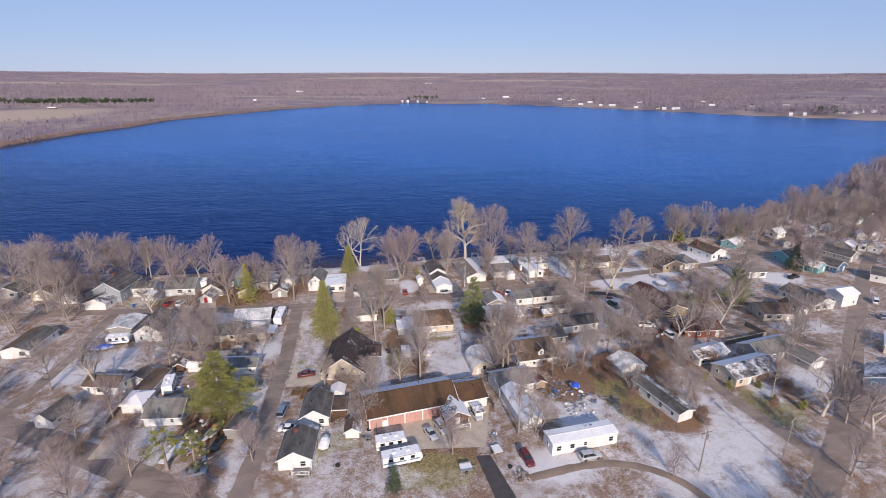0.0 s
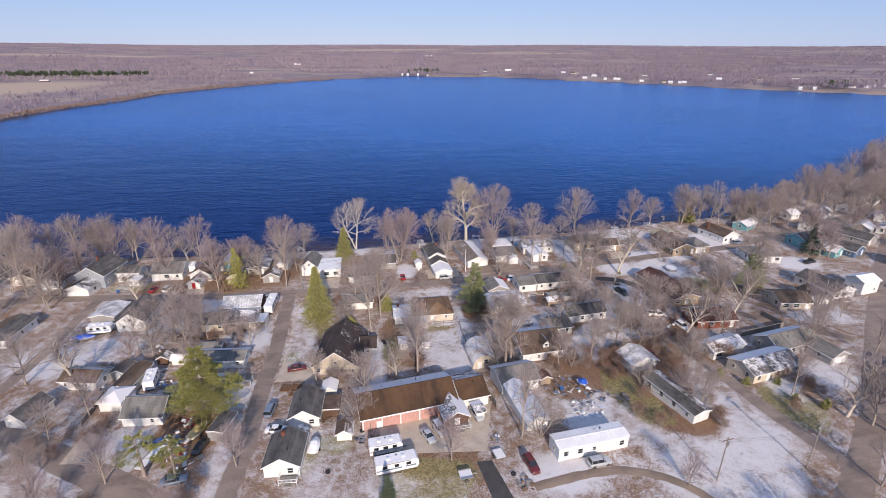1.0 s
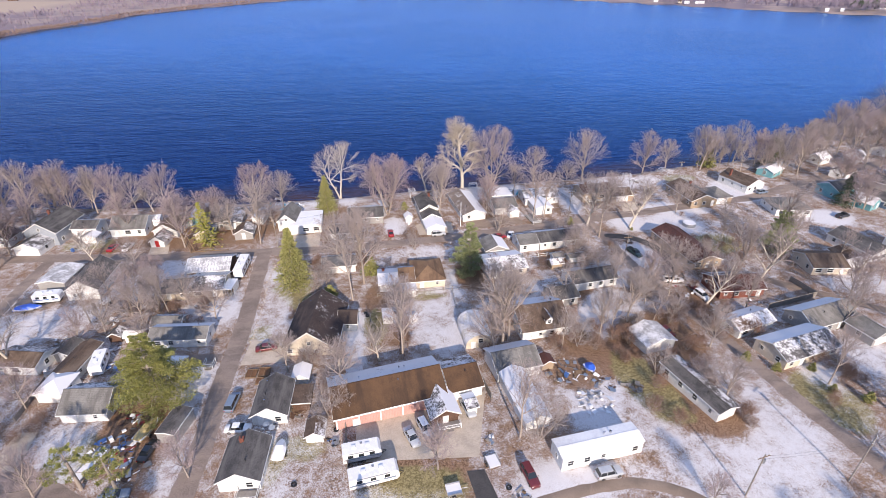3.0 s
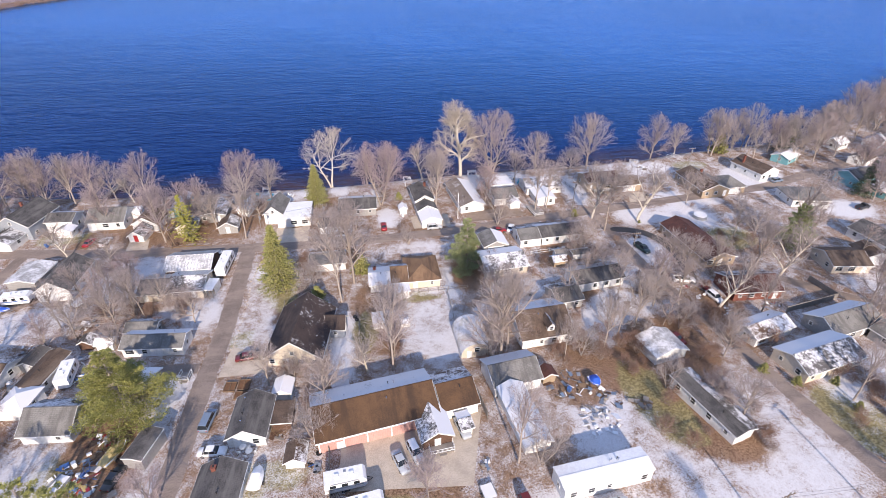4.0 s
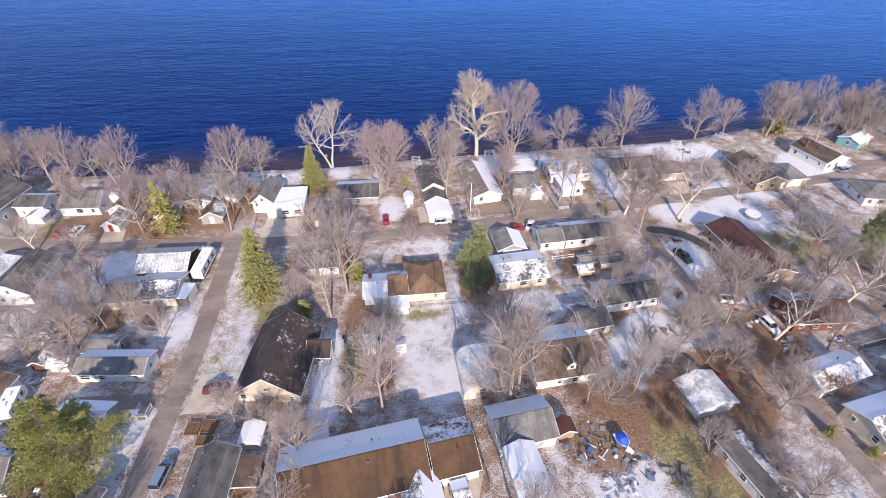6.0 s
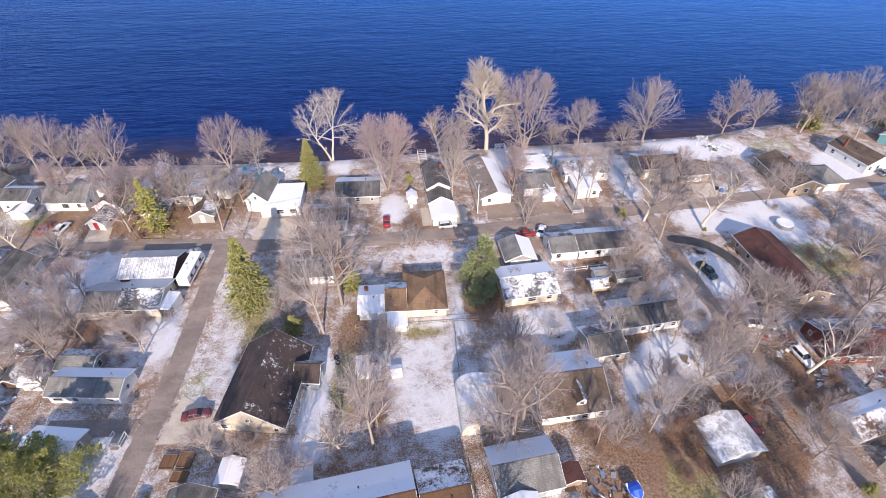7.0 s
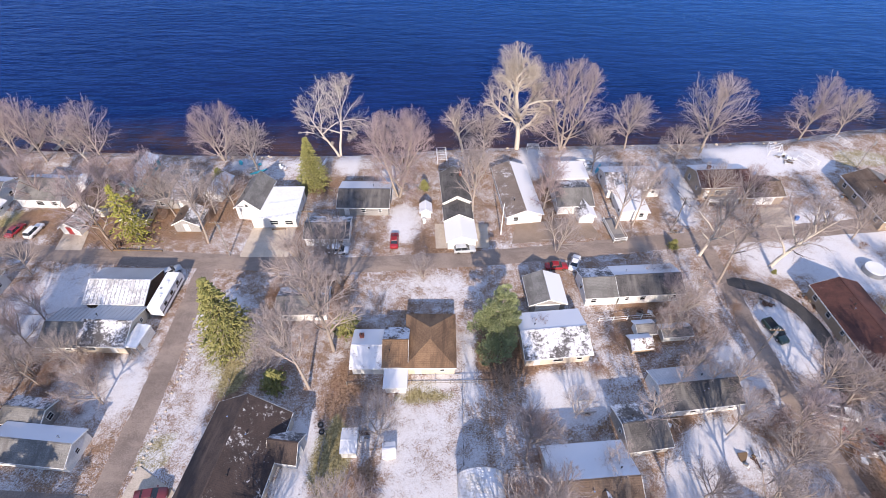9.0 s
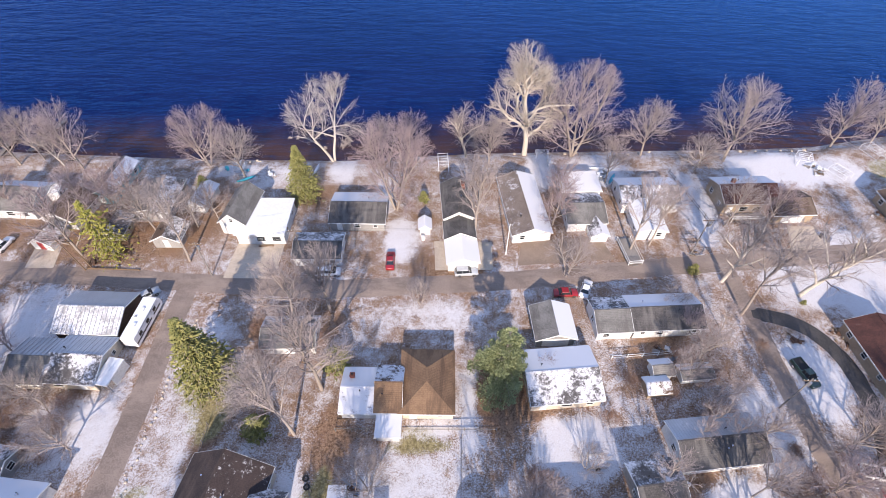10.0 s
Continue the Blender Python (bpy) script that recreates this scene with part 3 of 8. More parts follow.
def pad(name, label, corners, mat, lift=0.06):
    (ax, ay), (bx, by), (cx, cy), (dx, dy) = corners
    n = 5
    vs = []
    for j in range(n + 1):
        for i in range(n + 1):
            u, v = i / n, j / n
            x = (ax * (1 - u) + bx * u) * (1 - v) + (dx * (1 - u) + cx * u) * v
            y = (ay * (1 - u) + by * u) * (1 - v) + (dy * (1 - u) + cy * u) * v
            vs.append((x, y, gz(x, y) + lift))
    fs = [(j * (n + 1) + i, j * (n + 1) + i + 1, (j + 1) * (n + 1) + i + 1, (j + 1) * (n + 1) + i) for j in range(n) for i in range(n)]
    return tagged(new(name, mesh_of(name, vs, fs, [M[mat]])), label, "pavement", kind="structure")


road("road", "worn grey asphalt lane along the lakeside houses", [(-190, 180), (-120, 176), (-90, 175), (-62, 171), (-42, 169.8), (-20, 168.6), (0, 167.8), (16, 169), (34, 170.5), (66, 174.6), (100, 178.4), (124, 181.2), (147, 184), (175, 193), (197, 201), (240, 214), (330, 260)], 5.6, "asphalt")
road("road_2", "worn grey asphalt side street between snowy verges", [(-26.5, 168), (-26, 150), (-25.6, 132), (-26, 112), (-25.5, 95), (-26.5, 80), (-29, 60), (-34, 20), (-40, -60)], 5.2, "asphalt", 0.045)
road("road_3", "narrow gravelly lane with packed tracks", [(79.5, 174), (80.5, 160), (80.6, 149), (81.5, 135), (83.5, 122), (85, 112), (85.4, 103), (86, 95), (87, 86), (88.5, 78), (90, 71)], 4.4, "asphalt", 0.045)
road("road_4", "broad weathered asphalt street", [(330, 270), (192, 157), (152, 122.5), (127, 100), (106, 81), (88, 67.5), (60, 45), (0, -5), (-60, -60)], 6.6, "asphalt", 0.05)
road("road_5", "curving dark asphalt driveway", [(80.5, 163.5), (86, 162.8), (90, 160), (92.8, 155), (93.4, 149), (92.2, 141), (90, 135)], 3.6, "asphalt_dark", 0.06)
road("road_6", "weathered asphalt street with long tree shadows", [(-150, 140), (-110, 122), (-79, 107.5), (-62, 97), (-45, 86), (-30, 76), (-10, 62), (20, 42), (60, 10)], 8.0, "asphalt", 0.04)
road("road_7", "narrow asphalt side street", [(-88.5, 176), (-88.8, 160), (-88, 145), (-88.4, 128), (-89.6, 114)], 4.4, "asphalt", 0.045)
road("driveway", "brown gravel drive curving by the mobile home", [(29, 75.5), (36, 76.6), (44, 77.2), (50, 76.4), (55.8, 73), (60, 67), (62, 58)], 2.6, "gravel", 0.05)
road("driveway_2", "bare dirt drive between yards", [(133, 112), (128, 117), (121, 124), (112, 133)], 4.0, "gravel", 0.05)
pad("pavement_1", "stained concrete parking apron before the red building", [(1.2, 87.5), (22.5, 85.6), (27, 101), (1.5, 96)], "concrete")
pad("pavement_2", "black asphalt drive between lawns", [(21.2, 70), (25.2, 70), (22.8, 83), (19.8, 83)], "asphalt_dark", 0.075)
pad("pavement_3", "pale concrete drive by the white house", [(-20.3, 170), (-10.2, 170.2), (-10.2, 179.4), (-20, 179.6)], "concrete", 0.09)
pad("pavement_4", "pale concrete parking slab", [(-61, 172), (-55.2, 172), (-56.5, 178), (-62, 178)], "concrete", 0.09)
pad("pavement_5", "concrete drive beside the narrow house", [(21.4, 173), (33, 173.4), (33, 180.8), (21, 181)], "concrete", 0.09)
pad("pavement_6", "concrete drive at the brown house", [(94.6, 179.5), (102.8, 180.2), (102.3, 186.5), (97, 186.5)], "concrete", 0.09)
pad("pavement_7", "concrete drive by the dark-roofed house", [(-23.5, 116.6), (-13.4, 116.6), (-13.4, 121), (-22.5, 126)], "concrete", 0.09)
pad("pavement_8", "concrete drive off the street corner", [(-60.3, 94.6), (-55, 94.2), (-56.3, 103), (-59.8, 103.4)], "concrete", 0.09)
pad("pavement_9", "grey gravel parking strip", [(-43, 118.8), (-28, 118.6), (-28, 121.6), (-43, 122.4)], "asphalt", 0.09)
pad("pavement_10", "wet gravel forecourt before lakeside cottages", [(38, 174.6), (58, 176.6), (56, 183), (39.4, 181.2)], "gravel", 0.09)
pad("pavement_11", "grey asphalt yard beside the lane", [(-86, 146), (-76, 148), (-76, 153), (-86, 153)], "asphalt", 0.08)


# ---- houses ----
def win_mesh(w, h):
    fr = Build()
    for x0, x1, z0, z1 in ((-w / 2 - 0.09, -w / 2, -h / 2 - 0.09, h / 2 + 0.09), (w / 2, w / 2 + 0.09, -h / 2 - 0.09, h / 2 + 0.09), (-w / 2, w / 2, h / 2, h / 2 + 0.09), (-w / 2, w / 2, -h / 2 - 0.09, -h / 2), (-w / 2, w / 2, -0.03, 0.03)):
        fr.box(x0, x1, -0.06, 0.02, z0, z1)
    return fr.mesh("window", M["trim"]), Build().box(-w / 2, w / 2, -0.025, 0.015, -h / 2, h / 2).mesh("pane", M["glass"])


WINDOWS = {k: win_mesh(*k) for k in ((1.0, 1.1), (1.7, 1.2), (0.7, 0.8), (0.9, 1.9))}
DOOR_BODY = Build().box(-0.46, 0.46, -0.05, 0.03, 0.0, 2.03).box(-0.56, -0.46, -0.07, 0.02, 0, 2.1).box(0.46, 0.56, -0.07, 0.02, 0, 2.1).box(-0.56, 0.56, -0.07, 0.02, 2.03, 2.12)
DOORS = {k: DOOR_BODY.mesh("door", M[k]) for k in ("trim", "red_paint", "wall_brown")}
KNOB = Build().box(-0.03, 0.03, -0.1, -0.05, -0.03, 0.03).mesh("door_knob", M["chrome"])


def add_window(house_ob, m, size=(1.0, 1.1)):
    w = part("window", WINDOWS[size][0], None, house_ob, at=m)
    part("pane", WINDOWS[size][1], None, w)


def add_door(house_ob, m, kind="trim"):
    d = part("door", DOORS[kind], None, house_ob, at=m)
    part("door_knob", KNOB, None, d, at=pose(0.36, 0, 1.0))


def add_garage_door(house_ob, m, w=4.6):
    g = Build()
    for k in range(4):
        g.box(-w / 2, w / 2, -0.05, 0.02, 0.03 + k * 0.53, 0.52 + k * 0.53)
    part("garage_door", g, M["trim"], house_ob, "panelled white garage door", at=m)


def house(name, label, x, y, w, d, ang, eave=2.6, rise=1.8, ridge="u", wall="wall_white", near="roof_dark", far="roof_snow", over=0.35, wins=True, door="trim", garage=False, chimney=None, vents=2, category="house", base=0.25, open_front=False, seed=0):
    """A building with its walls, roof slopes, fascia, windows and door. u: the ridge runs along its width; v: front gable; hip; flat."""
    corners = [(x + math.cos(radians(ang)) * a - math.sin(radians(ang)) * c, y + math.sin(radians(ang)) * a + math.cos(radians(ang)) * c) for a in (-w / 2, w / 2) for c in (-d / 2, d / 2)]
    z0 = sum(gz(*c) for c in corners) / 4
    ob = thing(name, label, category, x, y, ang, z0)
    hw, hd, o, e, top = w / 2, d / 2, over, eave, eave + rise
    body = Build()
    lo = -0.7
    if open_front:
        for px in (-hw + 0.1, 0, hw - 0.1):
            part("post", Build().box(px - 0.07, px + 0.07, -hd, -hd + 0.14, lo, e), M["metal_grey"], ob)
        body.box(-hw, hw, hd - 0.1, hd, lo, e)
        body.box(-hw, -hw + 0.1, -hd + 1.2, hd - 0.1, lo, e)
        body.box(hw - 0.1, hw, -hd + 1.2, hd - 0.1, lo, e)
    elif ridge == "u":
        body.prism([(-hd, lo), (hd, lo), (hd, e), (0, top - 0.03), (-hd, e)], -hw, hw, "x")
    elif ridge == "v":
        body.prism([(-hw, lo), (hw, lo), (hw, e), (0, top - 0.03), (-hw, e)], -hd, hd, "y")
    else:
        body.box(-hw, hw, -hd, hd, lo, e)
    part("wall", body, M[wall], ob)
    th = 0.14
    if ridge == "u":
        k = rise / hd
        ez, ey = e - k * o + th, hd + o
        part("roof_slope", Build().slab((-hw - o, -ey, ez), (hw + o, -ey, ez), (hw + o, 0, top + th), (-hw - o, 0, top + th), th), M[near], ob)
        part("roof_slope", Build().slab((-hw - o, 0, top + th + 0.004), (hw + o, 0, top + th + 0.004), (hw + o, ey, ez), (-hw - o, ey, ez), th), M[far], ob, "snow-dusted slope" if "snow" in far else "")
        part("fascia", Build().box(-hw - o, hw + o, -ey - 0.04, -ey, ez - 0.24, ez - 0.02), M["trim"], ob)
        for s in (-1, 1):
            part("bargeboard", Build().prism([(-ey, ez - 0.25), (0, top + th - 0.25), (ey, ez - 0.25), (ey, ez), (0, top + th - 0.01), (-ey, ez)], s * (hw + o + 0.02) - 0.02, s * (hw + o + 0.02) + 0.02, "x"), M["trim"], ob)
        part("ridge_cap", Build().box(-hw - o, hw + o, -0.13, 0.13, top + th - 0.05, top + th + 0.035), M[near], ob)
    elif ridge == "v":
        k = rise / hw
        ez, ex = e - k * o + th, hw + o
        part("roof_slope", Build().slab((-ex, -hd - o, ez), (0, -hd - o, top + th), (0, hd + o, top + th), (-ex, hd + o, ez), th), M[near], ob)
        part("roof_slope", Build().slab((0, -hd - o, top + th + 0.004), (ex, -hd - o, ez), (ex, hd + o, ez), (0, hd + o, top + th + 0.004), th), M[far], ob, "snow-dusted slope" if "snow" in far else "")
        for s in (-1, 1):
            part("fascia", Build().box(s * (ex + 0.02) - 0.02, s * (ex + 0.02) + 0.02, -hd - o, hd + o, ez - 0.24, ez - 0.02), M["trim"], ob)
            part("bargeboard", Build().prism([(-ex, ez - 0.25), (0, top + th - 0.25), (ex, ez - 0.25), (ex, ez), (0, top + th - 0.01), (-ex, ez)], s * (hd + o + 0.02) - 0.02, s * (hd + o + 0.02) + 0.02, "y"), M["trim"], ob)
        part("ridge_cap", Build().box(-0.13, 0.13, -hd - o, hd + o, top + th - 0.05, top + th + 0.035), M[near], ob)
    elif ridge == "hip":
        ex, ey = hw + o, hd + o
        rl = max(abs(hw - hd), 0.05)
        a, c = ((-rl, 0, top), (rl, 0, top)) if hw > hd else ((0, -rl, top), (0, rl, top))
        P = [(-ex, -ey, e), (ex, -ey, e), (ex, ey, e), (-ex, ey, e)]
        sl = [(P[0], P[1], c, a), (P[2], P[3], a, c), (P[1], P[2], c), (P[3], P[0], a)] if hw > hd else [(P[1], P[2], c, a), (P[3], P[0], a, c), (P[0], P[1], a), (P[2], P[3], c)]
        for q in sl:
            q3 = [Vector(p) for p in q]
            dn = Vector((0, 0, 0.16))
            kk = len(q3)
            bm_ = Build().poly([p - dn for p in q3] + q3, [tuple(range(kk - 1, -1, -1)), tuple(range(kk, 2 * kk))] + [(i, (i + 1) % kk, kk + (i + 1) % kk, kk + i) for i in range(kk)])
            part("roof_slope", bm_, M[far if q3[0].y > 0 and q3[1].y > 0 else near], ob)
        part("fascia", Build().box(-ex, ex, -ey - 0.05, -ey, e - 0.26, e - 0.03), M["trim"], ob)
    else:
        part("roof", Build().box(-hw - o, hw + o, -hd - o, hd + o, e, e + 0.22, 0.04), M[near], ob)
        part("fascia", Build().box(-hw - o - 0.03, hw + o + 0.03, -hd - o - 0.04, -hd - o, e - 0.05, e + 0.2), M["trim"], ob)
    rng = random.Random(int(x * 13 + y * 7) + seed)
    if not open_front and wins:
        k = max(1, int(w / 2.9))
        slots = [(-hw + w * (i + 0.5) / k) for i in range(k)]
        dslot = rng.randrange(k) if door and not garage else -1
        for i, sx in enumerate(slots):
            if garage and k > 0 and abs(sx) < hw * 0.75:
                continue
            if i == dslot:
                add_door(ob, pose(sx, -hd - 0.015, base), door)
            else:
                add_window(ob, pose(sx, -hd - 0.015, base + 1.35), rng.choice([(1.0, 1.1), (1.0, 1.1), (1.7, 1.2), (0.7, 0.8)]))
        if ridge == "v" and rise > 2.2:
            add_window(ob, pose(0, -hd - 0.015, e + rise * 0.25), (0.7, 0.8))
        ks = max(1, int(d / 3.6))
        for s in (-1, 1):
            for i in range(ks):
                add_window(ob, pose(s * (hw + 0.015), -hd + d * (i + 0.5) / ks, base + 1.35, 0, 0, 90 * s), rng.choice([(1.0, 1.1), (0.7, 0.8)]))
        for i, sx in enumerate(slots[::2]):
            add_window(ob, pose(sx, hd + 0.015, base + 1.35, 0, 0, 180), (1.0, 1.1))
    if garage:
        add_garage_door(ob, pose(0, -hd - 0.015, 0.02), min(4.7, w * 0.7))
    if chimney:
        cx, cy, ch = chimney
        stack = part("chimney", Build().box(cx - 0.35, cx + 0.35, cy - 0.3, cy + 0.3, e, top + ch).box(cx - 0.42, cx + 0.42, cy - 0.37, cy + 0.37, top + ch, top + ch + 0.1), M["wall_brick"], ob, "brick chimney")
        part("flue", Build().bar((cx, cy, top + ch + 0.1), (cx, cy, top + ch + 0.35), 0.13, 8), M["rubber"], stack)
    for i in range(vents):
        if ridge == "u":
            vx, vy = rng.uniform(-hw * 0.7, hw * 0.7), rng.choice([-1, 1]) * hd * rng.uniform(0.2, 0.5)
            vz = top - abs(vy) / hd * rise
        elif ridge == "v":
            vx, vy = rng.choice([-1, 1]) * hw * rng.uniform(0.2, 0.5), rng.uniform(-hd * 0.7, hd * 0.7)
            vz = top - abs(vx) / hw * rise
        else:
            break
        part("vent_pipe", Build().bar((vx, vy, vz), (vx, vy, vz + 0.65), 0.06, 6).bar((vx, vy, vz + 0.55), (vx, vy, vz + 0.68), 0.13, 6), M["chrome" if i else "rubber"], ob)
    return ob


# lakeside row, from the west
house("house", "large slate-blue two-storey house with white trim by the lake", -94, 190, 10, 13, -10, 4.6, 3.0, "v", "wall_slate", "roof_dark", "roof_dark", chimney=(-2, 2, 0.4))
house("garage", "white garage with panelled door and dark roof", -96, 180.5, 7.5, 6.5, -10, 2.5, 1.6, "v", "wall_white", "roof_dark", "roof_patchy", garage=True, category="garage")
house("cottage", "small white cottage with porch, dark roof", -84, 189.8, 7.5, 6.5, -4, 3.6, 1.3, "u", "wall_white", "roof_dark", "roof_snow")
house("porch_annex", "small white front porch room with gabled roof", -81.6, 184.6, 4.2, 3.2, -4, 2.1, 0.9, "v", "wall_white", "roof_patchy", "roof_snow", category="porch", vents=0)
house("garage", "wide white garage with grey shingled roof", -71, 190.5, 10.6, 9, -3, 2.7, 2.6, "u", "wall_white", "roof_grey", "roof_snow", category="garage", vents=0)
house("cottage", "small white cottage with red door", -59.2, 179.6, 4.2, 5.5, -7, 2.2, 1.5, "v", "wall_white", "roof_umber", "roof_patchy", door="red_paint", vents=1)
house("cottage", "brown-roofed cottage with white gable", -58.5, 187.5, 7.5, 8.5, -7, 2.5, 2.2, "v", "wall_white", "roof_umber", "roof_umber", vents=1)
house("cottage", "tan cottage with pale gable under bare trees", -46.4, 182.2, 5.4, 5.2, 2, 2.3, 1.5, "v", "wall_cream", "roof_umber", "roof_patchy", vents=1)
house("cottage", "long turquoise cottage with snowy roof", -53.1, 197, 5.0, 12.0, -4, 2.6, 1.2, "v", "wall_teal", "roof_dark", "roof_snow", vents=1)
house("cottage", "low grey flat-roofed cottage behind trees", -40.5, 191, 8.2, 10.5, 1, 2.6, 0.9, "v", "wall_grey", "roof_grey", "roof_patchy", vents=1)
house("cottage", "small grey cottage with white gable", -33.9, 180.5, 5.6, 5.2, -1, 2.3, 1.6, "v", "wall_grey", "roof_umber", "roof_patchy", vents=1)
house("shed", "pale blue shed with snowy roof", -31, 192, 3.6, 7.0, -8, 2.3, 0.8, "v", "wall_white", "roof_snow", "roof_snow", vents=0, category="shed")
house("house", "white clapboard house with grey gabled roof", -20.6, 187.0, 5.6, 10.0, -6, 3.6, 2.4, "v", "wall_white", "roof_grey", "roof_grey", vents=1)
house("annex", "bright white flat-roofed house annex", -14.9, 184.6, 9.8, 10.4, 1, 3.0, 0.2, "flat", "wall_white", "roof_white", category="house", vents=0)
house("cottage", "dark cottage with charcoal roof by the lake", 4.6, 188.2, 11.4, 9.0, 0, 2.6, 1.5, "u", "wall_grey", "roof_dark", "roof_snow", vents=1)
house("cottage", "low cottage with dark roof and white front", -2.2, 177.0, 9.2, 6.6, 1, 2.5, 1.2, "u", "wall_white", "roof_dark", "roof_patchy", vents=1)
house("house", "narrow grey-roofed front gable house with white trim", 25.6, 189.5, 6.0, 10.5, 5, 4.0, 1.7, "v", "wall_white", "roof_dark", "roof_dark", chimney=(1.6, 3.0, 0.6))
house("house", "middle wing with dark gabled roof and white bargeboards", 26.2, 181.8, 6.0, 4.6, 5, 2.9, 1.6, "v", "wall_white", "roof_dark", "roof_dark", vents=0)
house("house", "white gabled front wing under smooth snow", 26.7, 176.2, 6.0, 6.2, 5, 2.6, 1.2, "v", "wall_white", "roof_snow", "roof_snow", vents=0, garage=True)
house("shed", "little white garden shed beside the narrow house", 18.9, 184.2, 2.2, 2.6, 4, 2.1, 0.8, "v", "wall_white", "roof_snow", "roof_snow", vents=0, wins=False, category="shed")
house("house", "long low cottage with one snowy roof slope", 40.2, 190.2, 8.0, 18.0, 7, 2.6, 1.5, "v", "wall_white", "roof_brown_frost", "roof_snow", vents=1)
house("cottage", "grey-roofed cottage with white porch", 53.0, 189.0, 8.0, 9.0, 3, 2.6, 1.4, "u", "wall_white", "roof_grey", "roof_patchy", vents=1)
house("porch_annex", "little white porch with snowy gable", 55.2, 183.6, 3.4, 4.6, 5, 2.2, 0.9, "v", "wall_white", "roof_patchy", "roof_snow", vents=0, category="porch")
house("cottage", "flat-roofed lakeside cottage with blue-shaded snow", 53.3, 197.4, 8.6, 6.4, 3, 2.8, 0.2, "flat", "wall_white", "roof_snow", vents=0)
house("house", "white cottage with snow-covered roof", 68, 194.6, 12.4, 8.4, 2, 2.7, 1.5, "u", "wall_white", "roof_patchy", "roof_snow", vents=1)
house("cottage", "white front wing with snowy low gable", 66.2, 186.6, 6.0, 8.6, 2, 2.5, 1.0, "v", "wall_white", "roof_snow", "roof_snow", vents=0)
house("house", "tan house with dark maroon roof", 89.4, 194.4, 12.0, 8.4, 3, 3.4, 1.6, "u", "wall_tan", "roof_maroon", "roof_snow", chimney=(-3, 1, 0.5))
house("house", "tan house wing with dark roof and garage", 97.6, 191.2, 8.8, 7.2, 4, 2.6, 1.3, "u", "wall_tan", "roof_umber", "roof_umber", garage=True, vents=1)
house("house", "long brown house with grey-brown shingled roof", 124.5, 187, 10, 16.0, 2, 2.8, 2.0, "v", "wall_tan", "roof_umber", "roof_grey", chimney=(1, 3, 0.6))
house("garage", "tan garage wing with hipped grey-brown roof", 132.5, 184.8, 8, 9.0, 2, 2.7, 2.4, "hip", "wall_tan", "roof_grey", "roof_grey", garage=True, category="garage")
house("house", "white lake house with dark brown roof", 151, 195.5, 9, 13, 14, 3.0, 2.0, "v", "wall_white", "roof_umber", "roof_umber", chimney=(-3, 3, 1.2))
house("garage", "turquoise garage with snowy roof", 171.5, 205.5, 9.0, 6.4, 28, 2.5, 1.3, "u", "wall_teal", "roof_snow", "roof_snow", vents=0, category="garage")
house("house", "turquoise house with dark roof beside the lane", 182, 183, 11, 8.4, 12, 3.6, 1.8, "u", "wall_teal", "roof_dark", "roof_patchy", vents=1)
# middle block between the lane and the near yards
house("barn", "metal pole shed with snow-dusted roof", -39.2, 159.8, 11.2, 8.6, -1, 2.7, 1.7, "u", "wall_brown", "roof_metal_snow", "roof_metal", wins=False, vents=0, category="shed")
HOME_E = house("mobile_home", "low mobile home with snow-dusted grey roof", -37.4, 150.4, 8.4, 8.4, -2, 2.5, 1.5, "u", "wall_cream", "roof_patchy", "roof_metal", vents=1, category="mobile home")
HOME_W = house("mobile_home", "low mobile home wing with bare grey roof", -45.0, 150.1, 6.6, 8.0, -1, 2.4, 1.5, "u", "wall_cream", "roof_grey", "roof_metal", vents=0, category="mobile home")
house("shed", "open white lean-to roof on slim posts", -31.9, 148.4, 2.5, 4.8, -8, 2.2, 0.3, "flat", "wall_white", "roof_white", "roof_white", vents=0, wins=False, open_front=True, category="lean-to", over=0.1)
house("house", "white front-gabled house with dark roof", -69.0, 156.6, 7.8, 13.0, -1, 3.2, 2.6, "v", "wall_white", "roof_dark", "roof_dark", vents=1)
house("garage", "low garage with snow-covered metal roof", -79.0, 160.4, 7.0, 9.0, -6, 2.6, 0.7, "v", "wall_grey", "roof_metal_snow", "roof_metal_snow", vents=0, wins=False, category="garage")
house("house", "long low grey building beside a snowy yard", -103, 152, 8.0, 13, -4, 2.6, 1.3, "v", "wall_white", "roof_umber", "roof_dark", vents=1)
house("house", "tan hip-roofed ranch with brown shingles", 20.9, 147.7, 8.4, 10.8, 0.5, 2.6, 2.1, "hip", "wall_cream", "roof_tan", "roof_tan", vents=0)
house("house", "low ranch wing with snow lying on its roof", 10.2, 145.9, 5.4, 7.4, 0.5, 2.45, 1.0, "u", "wall_white", "roof_thin_snow", "roof_snow", vents=1, chimney=(-1.4, 2.0, 0.3))
house("shed", "small lean-to with snowy roof", 15.2, 140.1, 3.4, 3.0, 1, 2.1, 0.2, "flat", "wall_white", "roof_snow", wins=False, vents=0, category="shed")
house("house", "large dark-roofed house with cream gable", -7.6, 126.0, 11.6, 16.0, -8, 2.7, 4.2, "v", "wall_cream", "roof_espresso", "roof_frost", chimney=None, vents=3)
house("porch_annex", "small side dormer wing with white eaves", -0.3, 128.0, 4.2, 4.0, 83, 2.7, 2.0, "v", "wall_slate", "roof_espresso", "roof_patchy", vents=0, category="porch")
house("house", "grey house with snowy back slope and dormer", 44.4, 122.4, 11.6, 12.0, 5, 2.9, 2.8, "u", "wall_white", "roof_umber", "roof_snow", vents=2)
